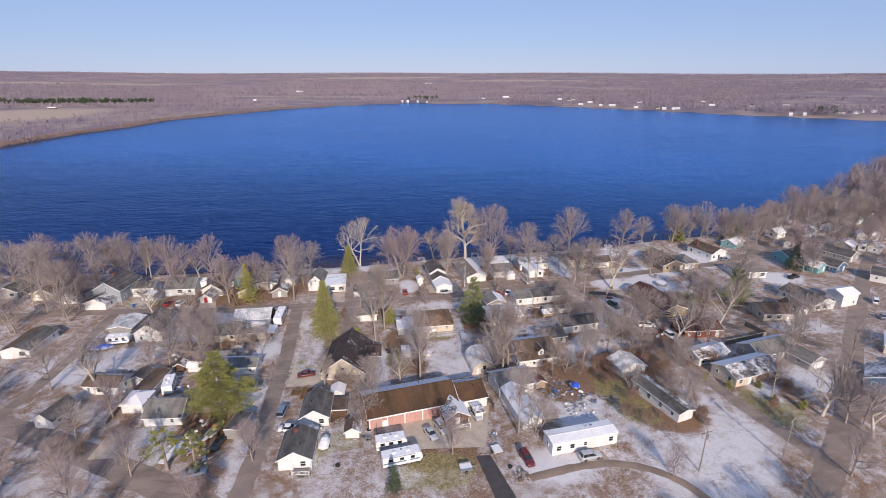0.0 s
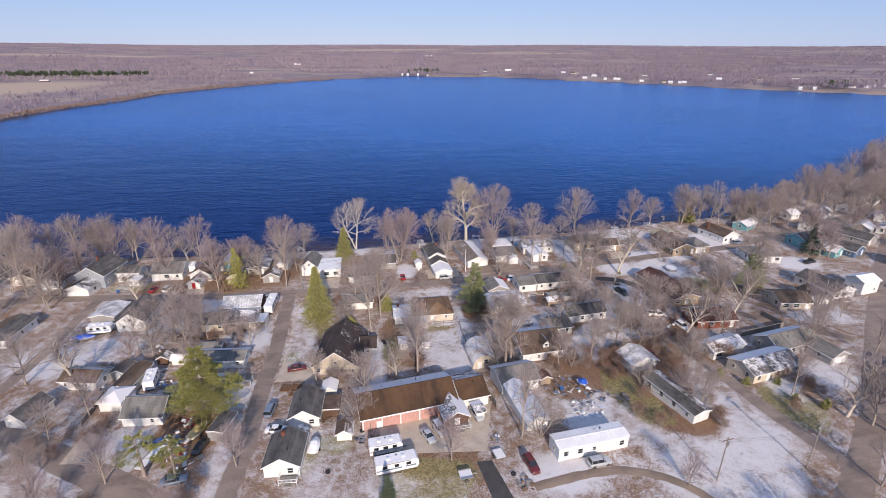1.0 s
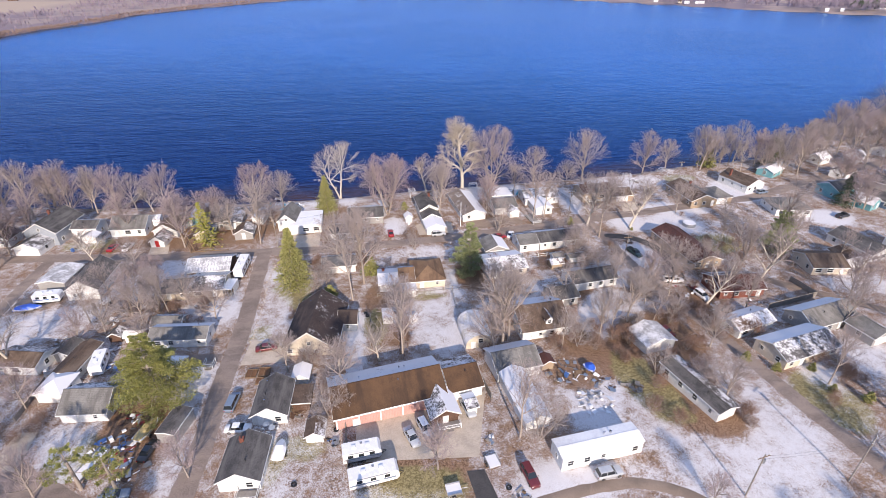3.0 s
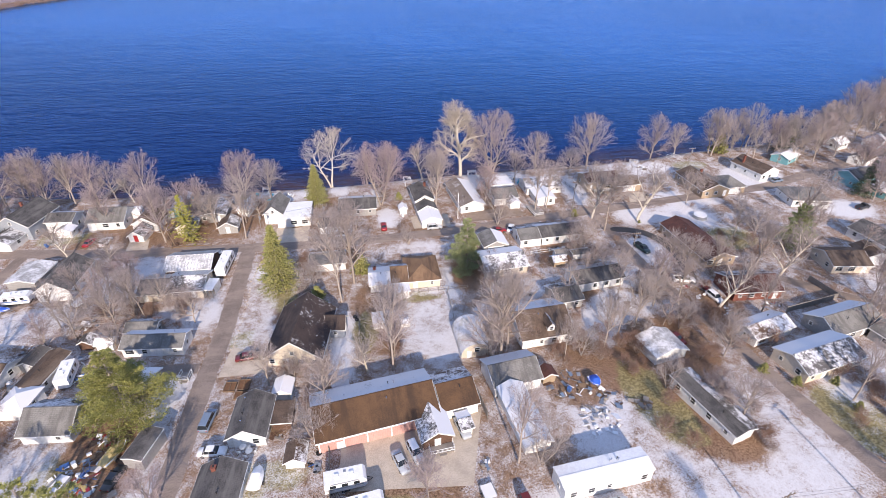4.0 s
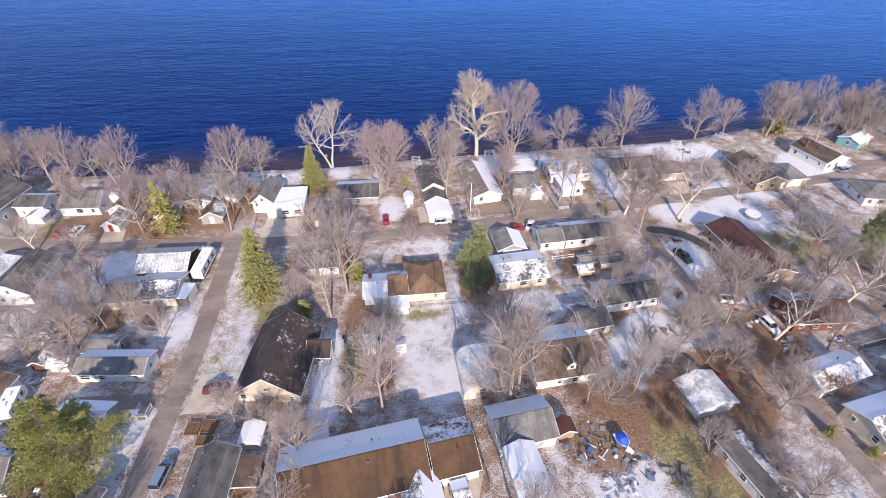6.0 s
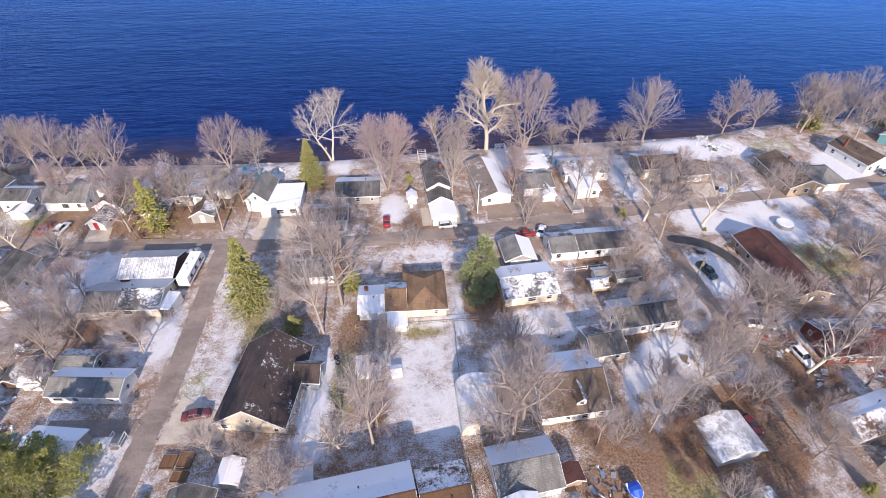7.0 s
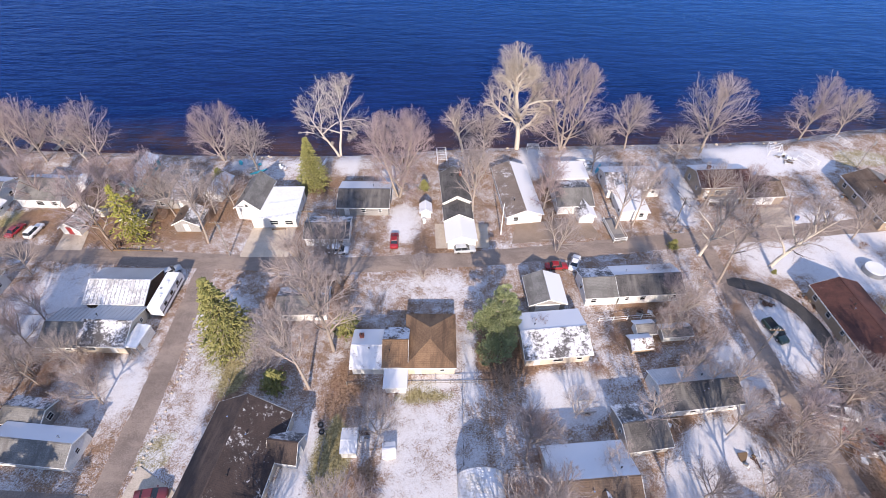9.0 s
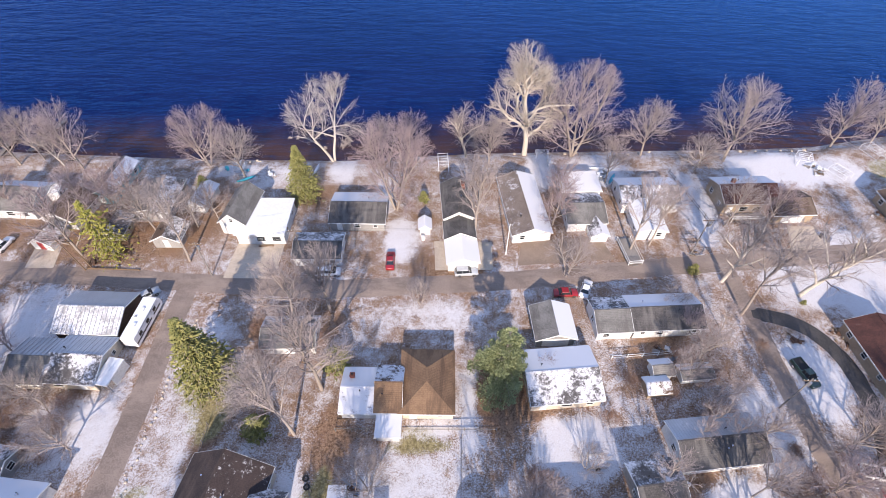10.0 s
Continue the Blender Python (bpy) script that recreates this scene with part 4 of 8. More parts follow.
house("house", "small dark-roofed house with white eave", 54.0, 131.8, 6.4, 7.0, 8, 2.6, 1.4, "u", "wall_grey", "roof_dark", "roof_patchy", vents=1)
house("house", "white ranch with grey shingled roof", 64.6, 138.6, 12.8, 7.0, 7, 2.7, 1.5, "u", "wall_white", "roof_dark", "roof_metal", vents=4)
house("house", "long white house with charcoal roof", 63.0, 162.0, 12.4, 7.2, 4, 2.7, 1.5, "u", "wall_white", "roof_dark", "roof_snow", vents=3)
house("house", "white house wing with pale grey roof", 53.4, 161.2, 6.2, 7.0, 4, 2.7, 1.5, "u", "wall_white", "roof_grey", "roof_patchy", vents=0)
house("house", "house with half its roof under snow", 42.8, 149.2, 11.4, 9.4, 6, 2.6, 1.4, "u", "wall_cream", "roof_patchy", "roof_snow", vents=1)
house("garage", "gabled garage with snow on one slope", 42.8, 159.6, 6.8, 6.8, 4, 2.4, 1.5, "v", "wall_grey", "roof_grey", "roof_snow", vents=0, garage=True, category="garage")
house("cottage", "low cottage with dark roof behind trees", -3.5, 156.6, 9.0, 6.0, 2, 2.4, 1.2, "u", "wall_white", "roof_grey", "roof_patchy", vents=1)
house("house", "brown ranch house with maroon shingled roof", 100.0, 150.4, 9.2, 20.5, 5, 2.6, 1.8, "v", "wall_tan", "roof_maroon", "roof_maroon", vents=2)
house("house", "red-brown house with dark maroon roof", 100.5, 128.6, 12.0, 8.4, -3, 2.8, 1.8, "u", "wall_brick", "roof_maroon", "roof_patchy", vents=2)
house("house", "grey house with dark hipped roof in the trees", 152, 172.4, 12.0, 10.0, -10, 2.7, 2.0, "hip", "wall_white", "roof_grey", "roof_grey")
house("house", "long white house with blue-grey roof", 153.5, 143.4, 9.2, 14.0, 8, 2.7, 1.9, "v", "wall_white", "roof_dark", "roof_dark", vents=1)
house("house", "white two-storey house beside the street", 165.5, 141.0, 7.4, 6.0, 8, 4.6, 1.2, "u", "wall_white", "roof_white", "roof_snow", vents=0)
house("house", "brown-roofed house with white gable", 133, 135.8, 10.0, 9.0, -8, 2.6, 1.7, "u", "wall_cream", "roof_umber", "roof_umber", vents=1)
house("garage", "white garage with brown roof", 143.2, 137.2, 7.0, 6.4, -8, 2.5, 1.5, "v", "wall_white", "roof_umber", "roof_umber", garage=True, vents=0, category="garage")
house("house", "middle ranch wing with tan-brown shingles", 14.9, 146.2, 3.9, 7.8, 0.5, 2.6, 2.0, "u", "wall_cream", "roof_tan", "roof_patchy_brown", vents=1, over=0.3)
house("shed", "small tan wooden garden shed", 58.4, 148.0, 3.4, 2.6, 6, 1.9, 0.7, "u", "wall_tan", "roof_patchy_brown", "roof_snow", wins=False, vents=0, category="shed")
house("shed", "small white garden shed with grey roof", 60.0, 151.2, 3.0, 2.6, 6, 1.9, 0.7, "u", "wall_white", "roof_grey", "roof_snow", wins=False, vents=0, category="shed")
house("shed", "low white lean-to in a shady yard", 65.5, 150.6, 5.0, 2.4, 6, 1.8, 0.4, "u", "wall_white", "roof_grey", "roof_snow", wins=False, vents=0, category="shed")
house("shed", "rust-orange tool shed beside the barn", 41.4, 106.6, 2.6, 2.4, 8, 2.0, 0.7, "v", "wall_tan", "roof_maroon", "roof_maroon", wins=False, vents=0, category="shed")
house("shed", "small flat shed roof behind the workshop", 1.2, 108.6, 2.6, 2.4, 9, 2.0, 0.3, "u", "wall_grey", "roof_snow", "roof_snow", wins=False, vents=0, category="shed")
house("shed", "small white camper shell stored in a yard", 8.9, 129.4, 2.3, 3.8, 2, 1.9, 0.25, "u", "wall_white", "roof_snow", "roof_snow", wins=False, vents=0, category="shed", over=0.1)
house("shed", "low snow-capped hutch in a yard", 15.0, 128.4, 1.8, 2.2, 6, 0.9, 0.3, "u", "wall_white", "roof_snow", "roof_snow", wins=False, vents=0, category="hutch", over=0.1)
house("shed", "pale shed with snowy roof behind brush", -9.6, 110.2, 3.0, 3.4, -5, 2.1, 0.8, "v", "wall_white", "roof_snow", "roof_snow", wins=False, vents=0, category="shed")
# near yards
house("box_trailer", "grey box trailer with dark roof beside the street", -31.0, 99.7, 3.4, 6.2, -15, 2.5, 0.3, "v", "wall_grey", "roof_dark", "roof_dark", wins=False, vents=1, category="trailer", over=0.08)
house("quonset_annex", "low grey shed beside the barn", 23.0, 97.0, 1.8, 3.4, 10, 2.0, 0.4, "u", "wall_white", "roof_patchy", "roof_snow", wins=False, vents=0, category="shed")
house("barn", "grey barn with half-snowy roof", 34.2, 107.6, 9.4, 7.6, 8, 3.0, 1.9, "u", "wall_white", "roof_grey", "roof_snow", vents=0, wins=False, category="barn")
house("barn", "long white shed with snow-covered roof", 33.6, 96.6, 4.6, 13.0, 7, 2.7, 1.2, "v", "wall_white", "roof_snow", "roof_snow", vents=0, wins=False, category="shed")
house("workshop", "long salmon metal building with rusty brown roof", 7.4, 102.0, 21.0, 10.6, 9, 3.5, 2.4, "u", "wall_salmon", "roof_brown", "roof_panel_snow", vents=4, wins=False, category="workshop")
house("garage", "white-fronted garage with rusty brown roof", 22.2, 104.0, 6.6, 8.8, 9, 3.0, 1.9, "u", "wall_white", "roof_brown", "roof_patchy_brown", garage=True, vents=1, category="garage")
house("porch_annex", "gabled porch wing with dark trim and snowy slope", 17.4, 96.6, 5.2, 6.0, 8, 2.6, 1.5, "v", "wall_brown", "roof_patchy", "roof_snow", vents=0, category="porch")
house("house", "white-gabled house with charcoal roof", -14.1, 102.8, 6.3, 8.6, -3, 2.7, 1.9, "v", "wall_white", "roof_dark", "roof_dark", vents=3)
house("shed", "low brown lean-to beside the house", -8.8, 103.4, 3.2, 4.4, -3, 2.2, 0.3, "flat", "wall_brown", "roof_umber", vents=0, wins=False, category="shed")
house("house", "small white house with charcoal roof", -16.7, 88.9, 6.6, 8.2, -4, 2.7, 1.9, "v", "wall_white", "roof_dark", "roof_dark", chimney=(-0.6, 2.2, 0.5), vents=1)
house("shed", "little white garden shed with brown roof", -5.7, 94.6, 3.0, 3.4, -3, 1.9, 0.9, "v", "wall_white", "roof_umber", "roof_patchy_brown", vents=0, wins=False, category="shed")
house("house", "white house with grey shingled roof", -48.4, 108.2, 8.4, 7.6, -5, 2.6, 2.3, "u", "wall_white", "roof_grey", "roof_patchy", vents=1)
house("cottage", "little white cottage with snowy hip roof", -57.6, 113.8, 5.0, 5.6, -8, 2.6, 1.2, "hip", "wall_white", "roof_snow", "roof_snow", vents=0)
house("house", "long narrow mobile home with brown roof", -57.4, 121.6, 4.2, 10.0, -10, 2.6, 0.8, "v", "wall_white", "roof_umber", "roof_umber", vents=1)
house("mobile_home", "pale mobile home with snow-dusted roof", -38.2, 128.2, 12.4, 5.4, -5, 2.6, 1.2, "u", "wall_white", "roof_grey", "roof_snow", vents=2, category="mobile home")
house("shed", "grey shed with snow-dusted roof", -42.6, 133.6, 6.4, 4.2, -6, 2.5, 1.0, "u", "wall_grey", "roof_grey", "roof_patchy", vents=0, category="shed")
house("mobile_home", "grey mobile home with snowy roof by the street", -38.6, 116.8, 8.0, 4.6, -8, 2.4, 0.9, "u", "wall_grey", "roof_snow", "roof_snow", vents=1, category="mobile home")
house("shed", "small brown wooden garden shed with dark roof", -53.4, 131.0, 2.6, 2.4, -5, 2.0, 0.8, "v", "wall_brown", "roof_dark", "roof_patchy", vents=0, wins=False, category="shed")
house("shed", "rust-stained white metal shed", -49.3, 130.2, 3.4, 2.4, -5, 1.8, 0.7, "u", "wall_white", "roof_white", "roof_white", vents=0, wins=False, category="shed")
house("garage", "white garage with black roof at the corner", -74.6, 111.6, 4.8, 7.2, -16, 2.4, 1.6, "v", "wall_white", "roof_dark", "roof_dark", garage=True, vents=0, category="garage")
house("house", "low white house among bare trees", -69, 124.2, 9.2, 6.0, -12, 2.6, 1.2, "u", "wall_white", "roof_umber", "roof_patchy", vents=1)
house("shed", "dark shed with a pale front", -61.5, 126.4, 3.4, 4.6, -10, 2.3, 0.8, "v", "wall_grey", "roof_dark", "roof_dark", vents=0, category="shed")
house("mobile_home", "white mobile home with snow-white ribbed roof", 42.8, 83.6, 15.2, 4.2, 6, 2.9, 0.35, "u", "wall_white", "roof_white", "roof_white", over=0.1, vents=4, category="mobile home")
house("mobile_home", "long grey mobile home among trees", 67.9, 94.0, 4.4, 14.6, 14, 2.8, 0.6, "v", "wall_white", "roof_dark", "roof_patchy", vents=2, category="mobile home")
house("shed", "white metal shed with streaked snowy roof", 67.6, 110.6, 7.4, 6.4, 10, 2.5, 1.4, "v", "wall_white", "roof_metal_snow", "roof_metal_snow", vents=0, wins=False, category="shed")
house("house", "white-gabled house with patchy snow roof", 97.2, 102.6, 15.4, 7.8, 11, 2.7, 1.6, "u", "wall_cream", "roof_patchy", "roof_snow", vents=3)
house("house", "small white house with snowy roof", 92.6, 112.6, 11.0, 5.6, 14, 2.6, 1.1, "u", "wall_white", "roof_patchy_brown", "roof_snow", vents=1)
house("house", "grey house with long shingled roof", 111.2, 111.8, 14.0, 7.6, 11, 2.8, 2.0, "u", "wall_grey", "roof_grey", "roof_snow", vents=3)
house("garage", "grey garage wing with shingled roof", 117.5, 105.0, 6.0, 6.4, 11, 2.5, 1.5, "v", "wall_grey", "roof_grey", "roof_patchy", vents=0, garage=True, category="garage")
house("house", "dark-roofed house across the street", 128, 92, 9, 8, 40, 2.7, 1.8, "u", "wall_blue", "roof_dark", "roof_patchy", vents=1)
house("house", "white house with blue-grey roof across the street", 203, 156, 9, 12, 40, 2.9, 2.0, "v", "wall_white", "roof_dark", "roof_snow", vents=1)
house("house", "cream house with snowy roof across the street", 151, 106.5, 10, 9, 42, 2.7, 1.7, "u", "wall_cream", "roof_snow", "roof_snow", vents=1)
# houses among the trees along the eastern shore
for lb, x, y, w, d, a, wl, rf in (("small white cottage in the lakeside woods", 203, 215.5, 7, 6, 20, "wall_white", "roof_snow"), ("white garage with brown roof in the woods", 199.5, 199, 9, 6, 25, "wall_white", "roof_umber"),
                                  ("blue house with dark roof and white gable", 191, 173.6, 8, 12, 20, "wall_blue", "roof_dark"), ("turquoise cottage with dark roof", 183, 171.6, 6, 7, 20, "wall_teal", "roof_snow"),
                                  ("grey house with white gable in the woods", 207.5, 183.5, 8, 12, 20, "wall_grey", "roof_dark"), ("white cottage with snowy roof in the woods", 221, 215.5, 8, 6, 30, "wall_white", "roof_patchy"),
                                  ("brown-roofed white house in the woods", 241.5, 222, 9, 7, 30, "wall_white", "roof_umber")):
    house("house", lb, x, y, w, d, a, 2.7, 1.8, "v" if d > w else "u", wl, rf, rf, vents=1)
for lb, x, y, w, d, a, wl, rf in (("white house far off in the woods", 259, 246, 9, 7, 30, "wall_white", "roof_snow"), ("tan cottage far off in the woods", 284, 243, 8, 7, 20, "wall_cream", "roof_umber"),
                                  ("white cottage by the far bend of the shore", 280, 262, 8, 6, 30, "wall_white", "roof_snow"), ("white house with patchy snow in the woods", 267, 233, 9, 7, 30, "wall_white", "roof_patchy"),
                                  ("white house beside the back lane", 300, 225, 9, 8, 30, "wall_white", "roof_grey"), ("grey house beside the back lane", 221, 193.5, 8, 7, 30, "wall_grey", "roof_snow"),
                                  ("white house with patchy snow roof", 231, 190, 8, 8, 35, "wall_white", "roof_patchy"), ("white cottage among bare trees", 246, 205, 9, 7, 30, "wall_white", "roof_snow"), ("white house among bare trees", 318, 268, 9, 7, 30, "wall_white", "roof_snow")):
    house("house", lb, x, y, w, d, a, 2.7, 1.8, "u", wl, rf, rf, vents=1)
# west of the street, at the edge of sight
for lb, x, y, w, d, a, wl, rf in (("white-fronted cottage by the lane", -108, 187, 7, 6, -5, "wall_white", "roof_umber"), ("tan cottage with brown roof by the lake", -119, 192, 8, 7, -5, "wall_cream", "roof_umber"),
                                  ("grey cottage with dark roof by the lake", -133, 196, 8, 8, -5, "wall_grey", "roof_dark")):
    house("house", lb, x, y, w, d, a, 2.7, 1.8, "v", wl, rf, rf, vents=1)
# across the lake
FAR_WHITE, FAR_GREY, FAR_TAN = ("wall_white", "roof_snow"), ("wall_white", "roof_grey"), ("wall_cream", "roof_umber")
FAR_HOMES = []
for x, y, w, a, (wl, rf) in ((383, 1655, 15, 0, FAR_GREY), (470, 1700, 30, -5, FAR_WHITE), (597, 1540, 18, -40, FAR_WHITE), (612, 1500, 16, -40, FAR_TAN), (630, 1520, 14, -40, FAR_GREY), (554, 1280, 15, -45, FAR_WHITE), (620, 1372, 19, -45, FAR_WHITE),
                             (585, 1230, 9, -45, FAR_WHITE), (613, 1226, 22, -45, FAR_WHITE), (765, 1370, 15, -45, FAR_GREY), (631, 1141, 11, -45, FAR_WHITE), (671, 1116, 10, -45, FAR_TAN), (676, 1098, 13, -45, FAR_WHITE), (706, 1093, 13, -45, FAR_WHITE), (690, 1085, 8, -45, FAR_WHITE),
                             (865, 1197, 17, -45, FAR_WHITE), (960, 1370, 14, -45, FAR_GREY), (950, 1165, 9, -45, FAR_TAN), (1060, 1180, 22, -40, FAR_GREY), (826, 904, 8, -45, FAR_WHITE), (853, 900, 8, -45, FAR_WHITE), (963, 928, 16, -35, FAR_GREY),
                             (979, 912, 14, -35, FAR_WHITE), (1020, 937, 11, -35, FAR_WHITE), (1046, 934, 15, -35, FAR_WHITE), (1085, 920, 13, -35, FAR_TAN), (108, 1462, 6, 0, FAR_WHITE), (123, 1461, 9, 0, FAR_WHITE), (150, 1457, 7, 0, FAR_WHITE), (176, 1452, 7, -5, FAR_GREY)):
    FAR_HOMES.append((x, y, w))
    house("house", "small %s across the lake" % ("tan house with brown roof" if wl == "wall_cream" else "white house with grey roof" if rf == "roof_grey" else "white house with snowy roof"), x, y, w * 0.68, 6.5, a, 2.6, 2.2, "u", wl, rf, rf, wins=False, vents=0)
for lb, x, y, w, d, a, wl, rf in (("white barn beyond the marsh", -640, 1480, 16, 12, 0, "wall_white", "roof_snow"), ("white farmhouse beyond the woods", -308, 1579, 11, 10, 0, "wall_white", "roof_snow"), ("white farm building in distant woods", -240, 2100, 30, 14, 0, "wall_white", "roof_white"),
                                  ("white farm building in distant woods", 330, 2700, 50, 16, 0, "wall_white", "roof_white"), ("grey barn with white roof in the marsh field", -666, 1246, 20, 9, 10, "wall_brown", "roof_white")):
    house("house", lb, x, y, w * 0.8, d * 0.8, a, 2.6, 1.6, "u", wl, rf, rf, wins=False, vents=0)


# quonset hut
def quonset_hut(x, y, ang):
    ob = thing("quonset_hut", "arched corrugated steel hut with snow on top", "shed", x, y, ang)
    R, L, n = 3.4, 9.6, 18
    arch = [(R * math.cos(math.pi * i / n), (0.9 if 0 < i < n else 0.0) + 3.1 * math.sin(math.pi * i / n)) for i in range(n + 1)]
    arch[0], arch[-1] = (R, -0.5), (-R, -0.5)
    shell = Build()
    k = 48
    for j in range(k):
        y0, y1 = -L / 2 + L * j / k, -L / 2 + L * (j + 1) / k
        s = 1.0 if j % 2 else 0.992
        q = len(shell.v)
        shell.v += [(p * s, y0, z * s) for p, z in arch] + [(p * s, y1, z * s) for p, z in arch]
        shell.f += [(q + i, q + i + 1, q + n + 2 + i, q + n + 1 + i) for i in range(n)]
        if j:
            shell.f += [(q - n - 1 + i, q - n + i, q + i + 1, q + i) for i in range(n)]
    part("shell", shell, M["quonset"], ob)
    for s in (-1, 1):
        e = Build()
        e.prism([(p * 0.975, z * 0.975) for p, z in arch], s * (L / 2 - 0.16), s * (L / 2 - 0.08), "y")
        part("end_wall", e, M["wall_cream"], ob)
    add_window(ob, pose(0, -L / 2 - 0.0, 2.4), (1.0, 1.1))
    add_door(ob, pose(-1.6, -L / 2 + 0.06, 0.05))


quonset_hut(28.9, 119.8, 2)

# dormer of the grey house, salmon wall pilasters and small porches
dm = thing("dormer_window", "white-trimmed gabled roof dormer", "dormer", 45.6, 118.4, 5, gz(44.4, 122.4) + 4.0)
part("wall", Build().prism([(-0.8, -1.4), (0.8, -1.4), (0.8, 0.7), (0, 1.4), (-0.8, 0.7)], -1.0, 2.2, "y"), M["wall_white"], dm)
part("roof_slope", Build().slab((-1.1, -1.2, 0.55), (0, -1.2, 1.55), (0, 2.6, 1.55), (-1.1, 2.6, 0.55), 0.1), M["roof_umber"], dm)
part("roof_slope", Build().slab((0, -1.2, 1.554), (1.1, -1.2, 0.55), (1.1, 2.6, 0.55), (0, 2.6, 1.554), 0.1), M["roof_patchy"], dm)
add_window(dm, pose(0, -1.015, 0.1), (0.7, 0.8))

ws = bpy.data.objects["workshop"]
for px in (-10.3, -6.2, -2.2, 2.0):
    part("corner_trim", Build().box(px - 0.12, px + 0.12, -5.36, -5.3, -0.5, 3.3), M["trim"], ws)
add_door(ws, pose(-6.9, -5.315, 0.05))
part("gutter", Build().box(-10.9, 4.6, -5.78, -5.68, 3.22, 3.36), M["trim"], ws, "white gutter")


def porch_deck(x, y, ang, w, d, h, label):
    ob = thing("porch_deck", label, "porch", x, y, ang)
    part("deck", Build().box(-w / 2, w / 2, -d / 2, d / 2, h - 0.12, h), M["wood_grey"], ob)
    for px in (-w / 2 + 0.05, w / 2 - 0.05):
        for py in (-d / 2 + 0.05, d / 2 - 0.05):
            part("post", Build().box(px - 0.05, px + 0.05, py - 0.05, py + 0.05, -0.2, h + 0.95), M["trim"], ob)
    for z in (h + 0.9, h + 0.2):
        part("rail", Build().box(-w / 2, w / 2, -d / 2, -d / 2 + 0.06, z, z + 0.07), M["trim"], ob)
        part("rail", Build().box(-w / 2, -w / 2 + 0.06, -d / 2, d / 2, z, z + 0.07), M["trim"], ob)
        part("rail", Build().box(w / 2 - 0.06, w / 2, -d / 2, d / 2, z, z + 0.07), M["trim"], ob)
    k = int(w / 0.22)
    for i in range(1, k):
        part("baluster", Build().box(-w / 2 + w * i / k - 0.02, -w / 2 + w * i / k + 0.02, -d / 2 + 0.01, -d / 2 + 0.05, h + 0.2, h + 0.9), M["trim"], ob)
    part("step", Build().box(-0.6, 0.6, -d / 2 - 0.35, -d / 2, -0.1, h * 0.5), M["wood_grey"], ob)


porch_deck(-15.6, 83.4, -4, 3.4, 2.0, 0.5, "white-railed front porch of the small house")
porch_deck(18.4, 92.9, 6, 4.2, 1.8, 0.45, "dark wooden porch with white rails")
porch_deck(61.2, 178.6, 8, 3.0, 7.0, 0.5, "long white-railed deck beside a cottage")
porch_deck(-29.8, 117.6, -5, 2.0, 2.2, 0.5, "snowy entrance deck of a mobile home")
porch_deck(88.6, 188.6, 3, 7.0, 2.0, 0.9, "wooden front deck of the tan house")


# ---- vehicles ----
WHEEL = {}
for wr in (0.33, 0.38):
    tyre = Build().bar((0, -0.11, 0), (0, 0.11, 0), wr, 16)
    rim = Build().bar((0, -0.118, 0), (0, 0.118, 0), wr * 0.62, 10)
    WHEEL[wr] = (tyre.mesh("wheel", M["rubber"]), rim.mesh("rim", M["chrome"]))


def wheels(ob, xs, half, r=0.33):
    for wx in xs:
        for s in (-1, 1):
            w = part("wheel", WHEEL[r][0], None, ob, at=pose(wx, s * half, r))
            part("rim", WHEEL[r][1], None, w)


def loft(sections):
    """A closed skin through cross-sections of equal length."""
    k = len(sections[0])
    b_ = Build()
    b_.v = [p for s in sections for p in s]
    for j in range(len(sections) - 1):
        for i in range(k):
            b_.f.append((j * k + i, j * k + (i + 1) % k, (j + 1) * k + (i + 1) % k, (j + 1) * k + i))
    b_.f += [tuple(range(k - 1, -1, -1)), tuple(range((len(sections) - 1) * k, len(sections) * k))]
    return b_


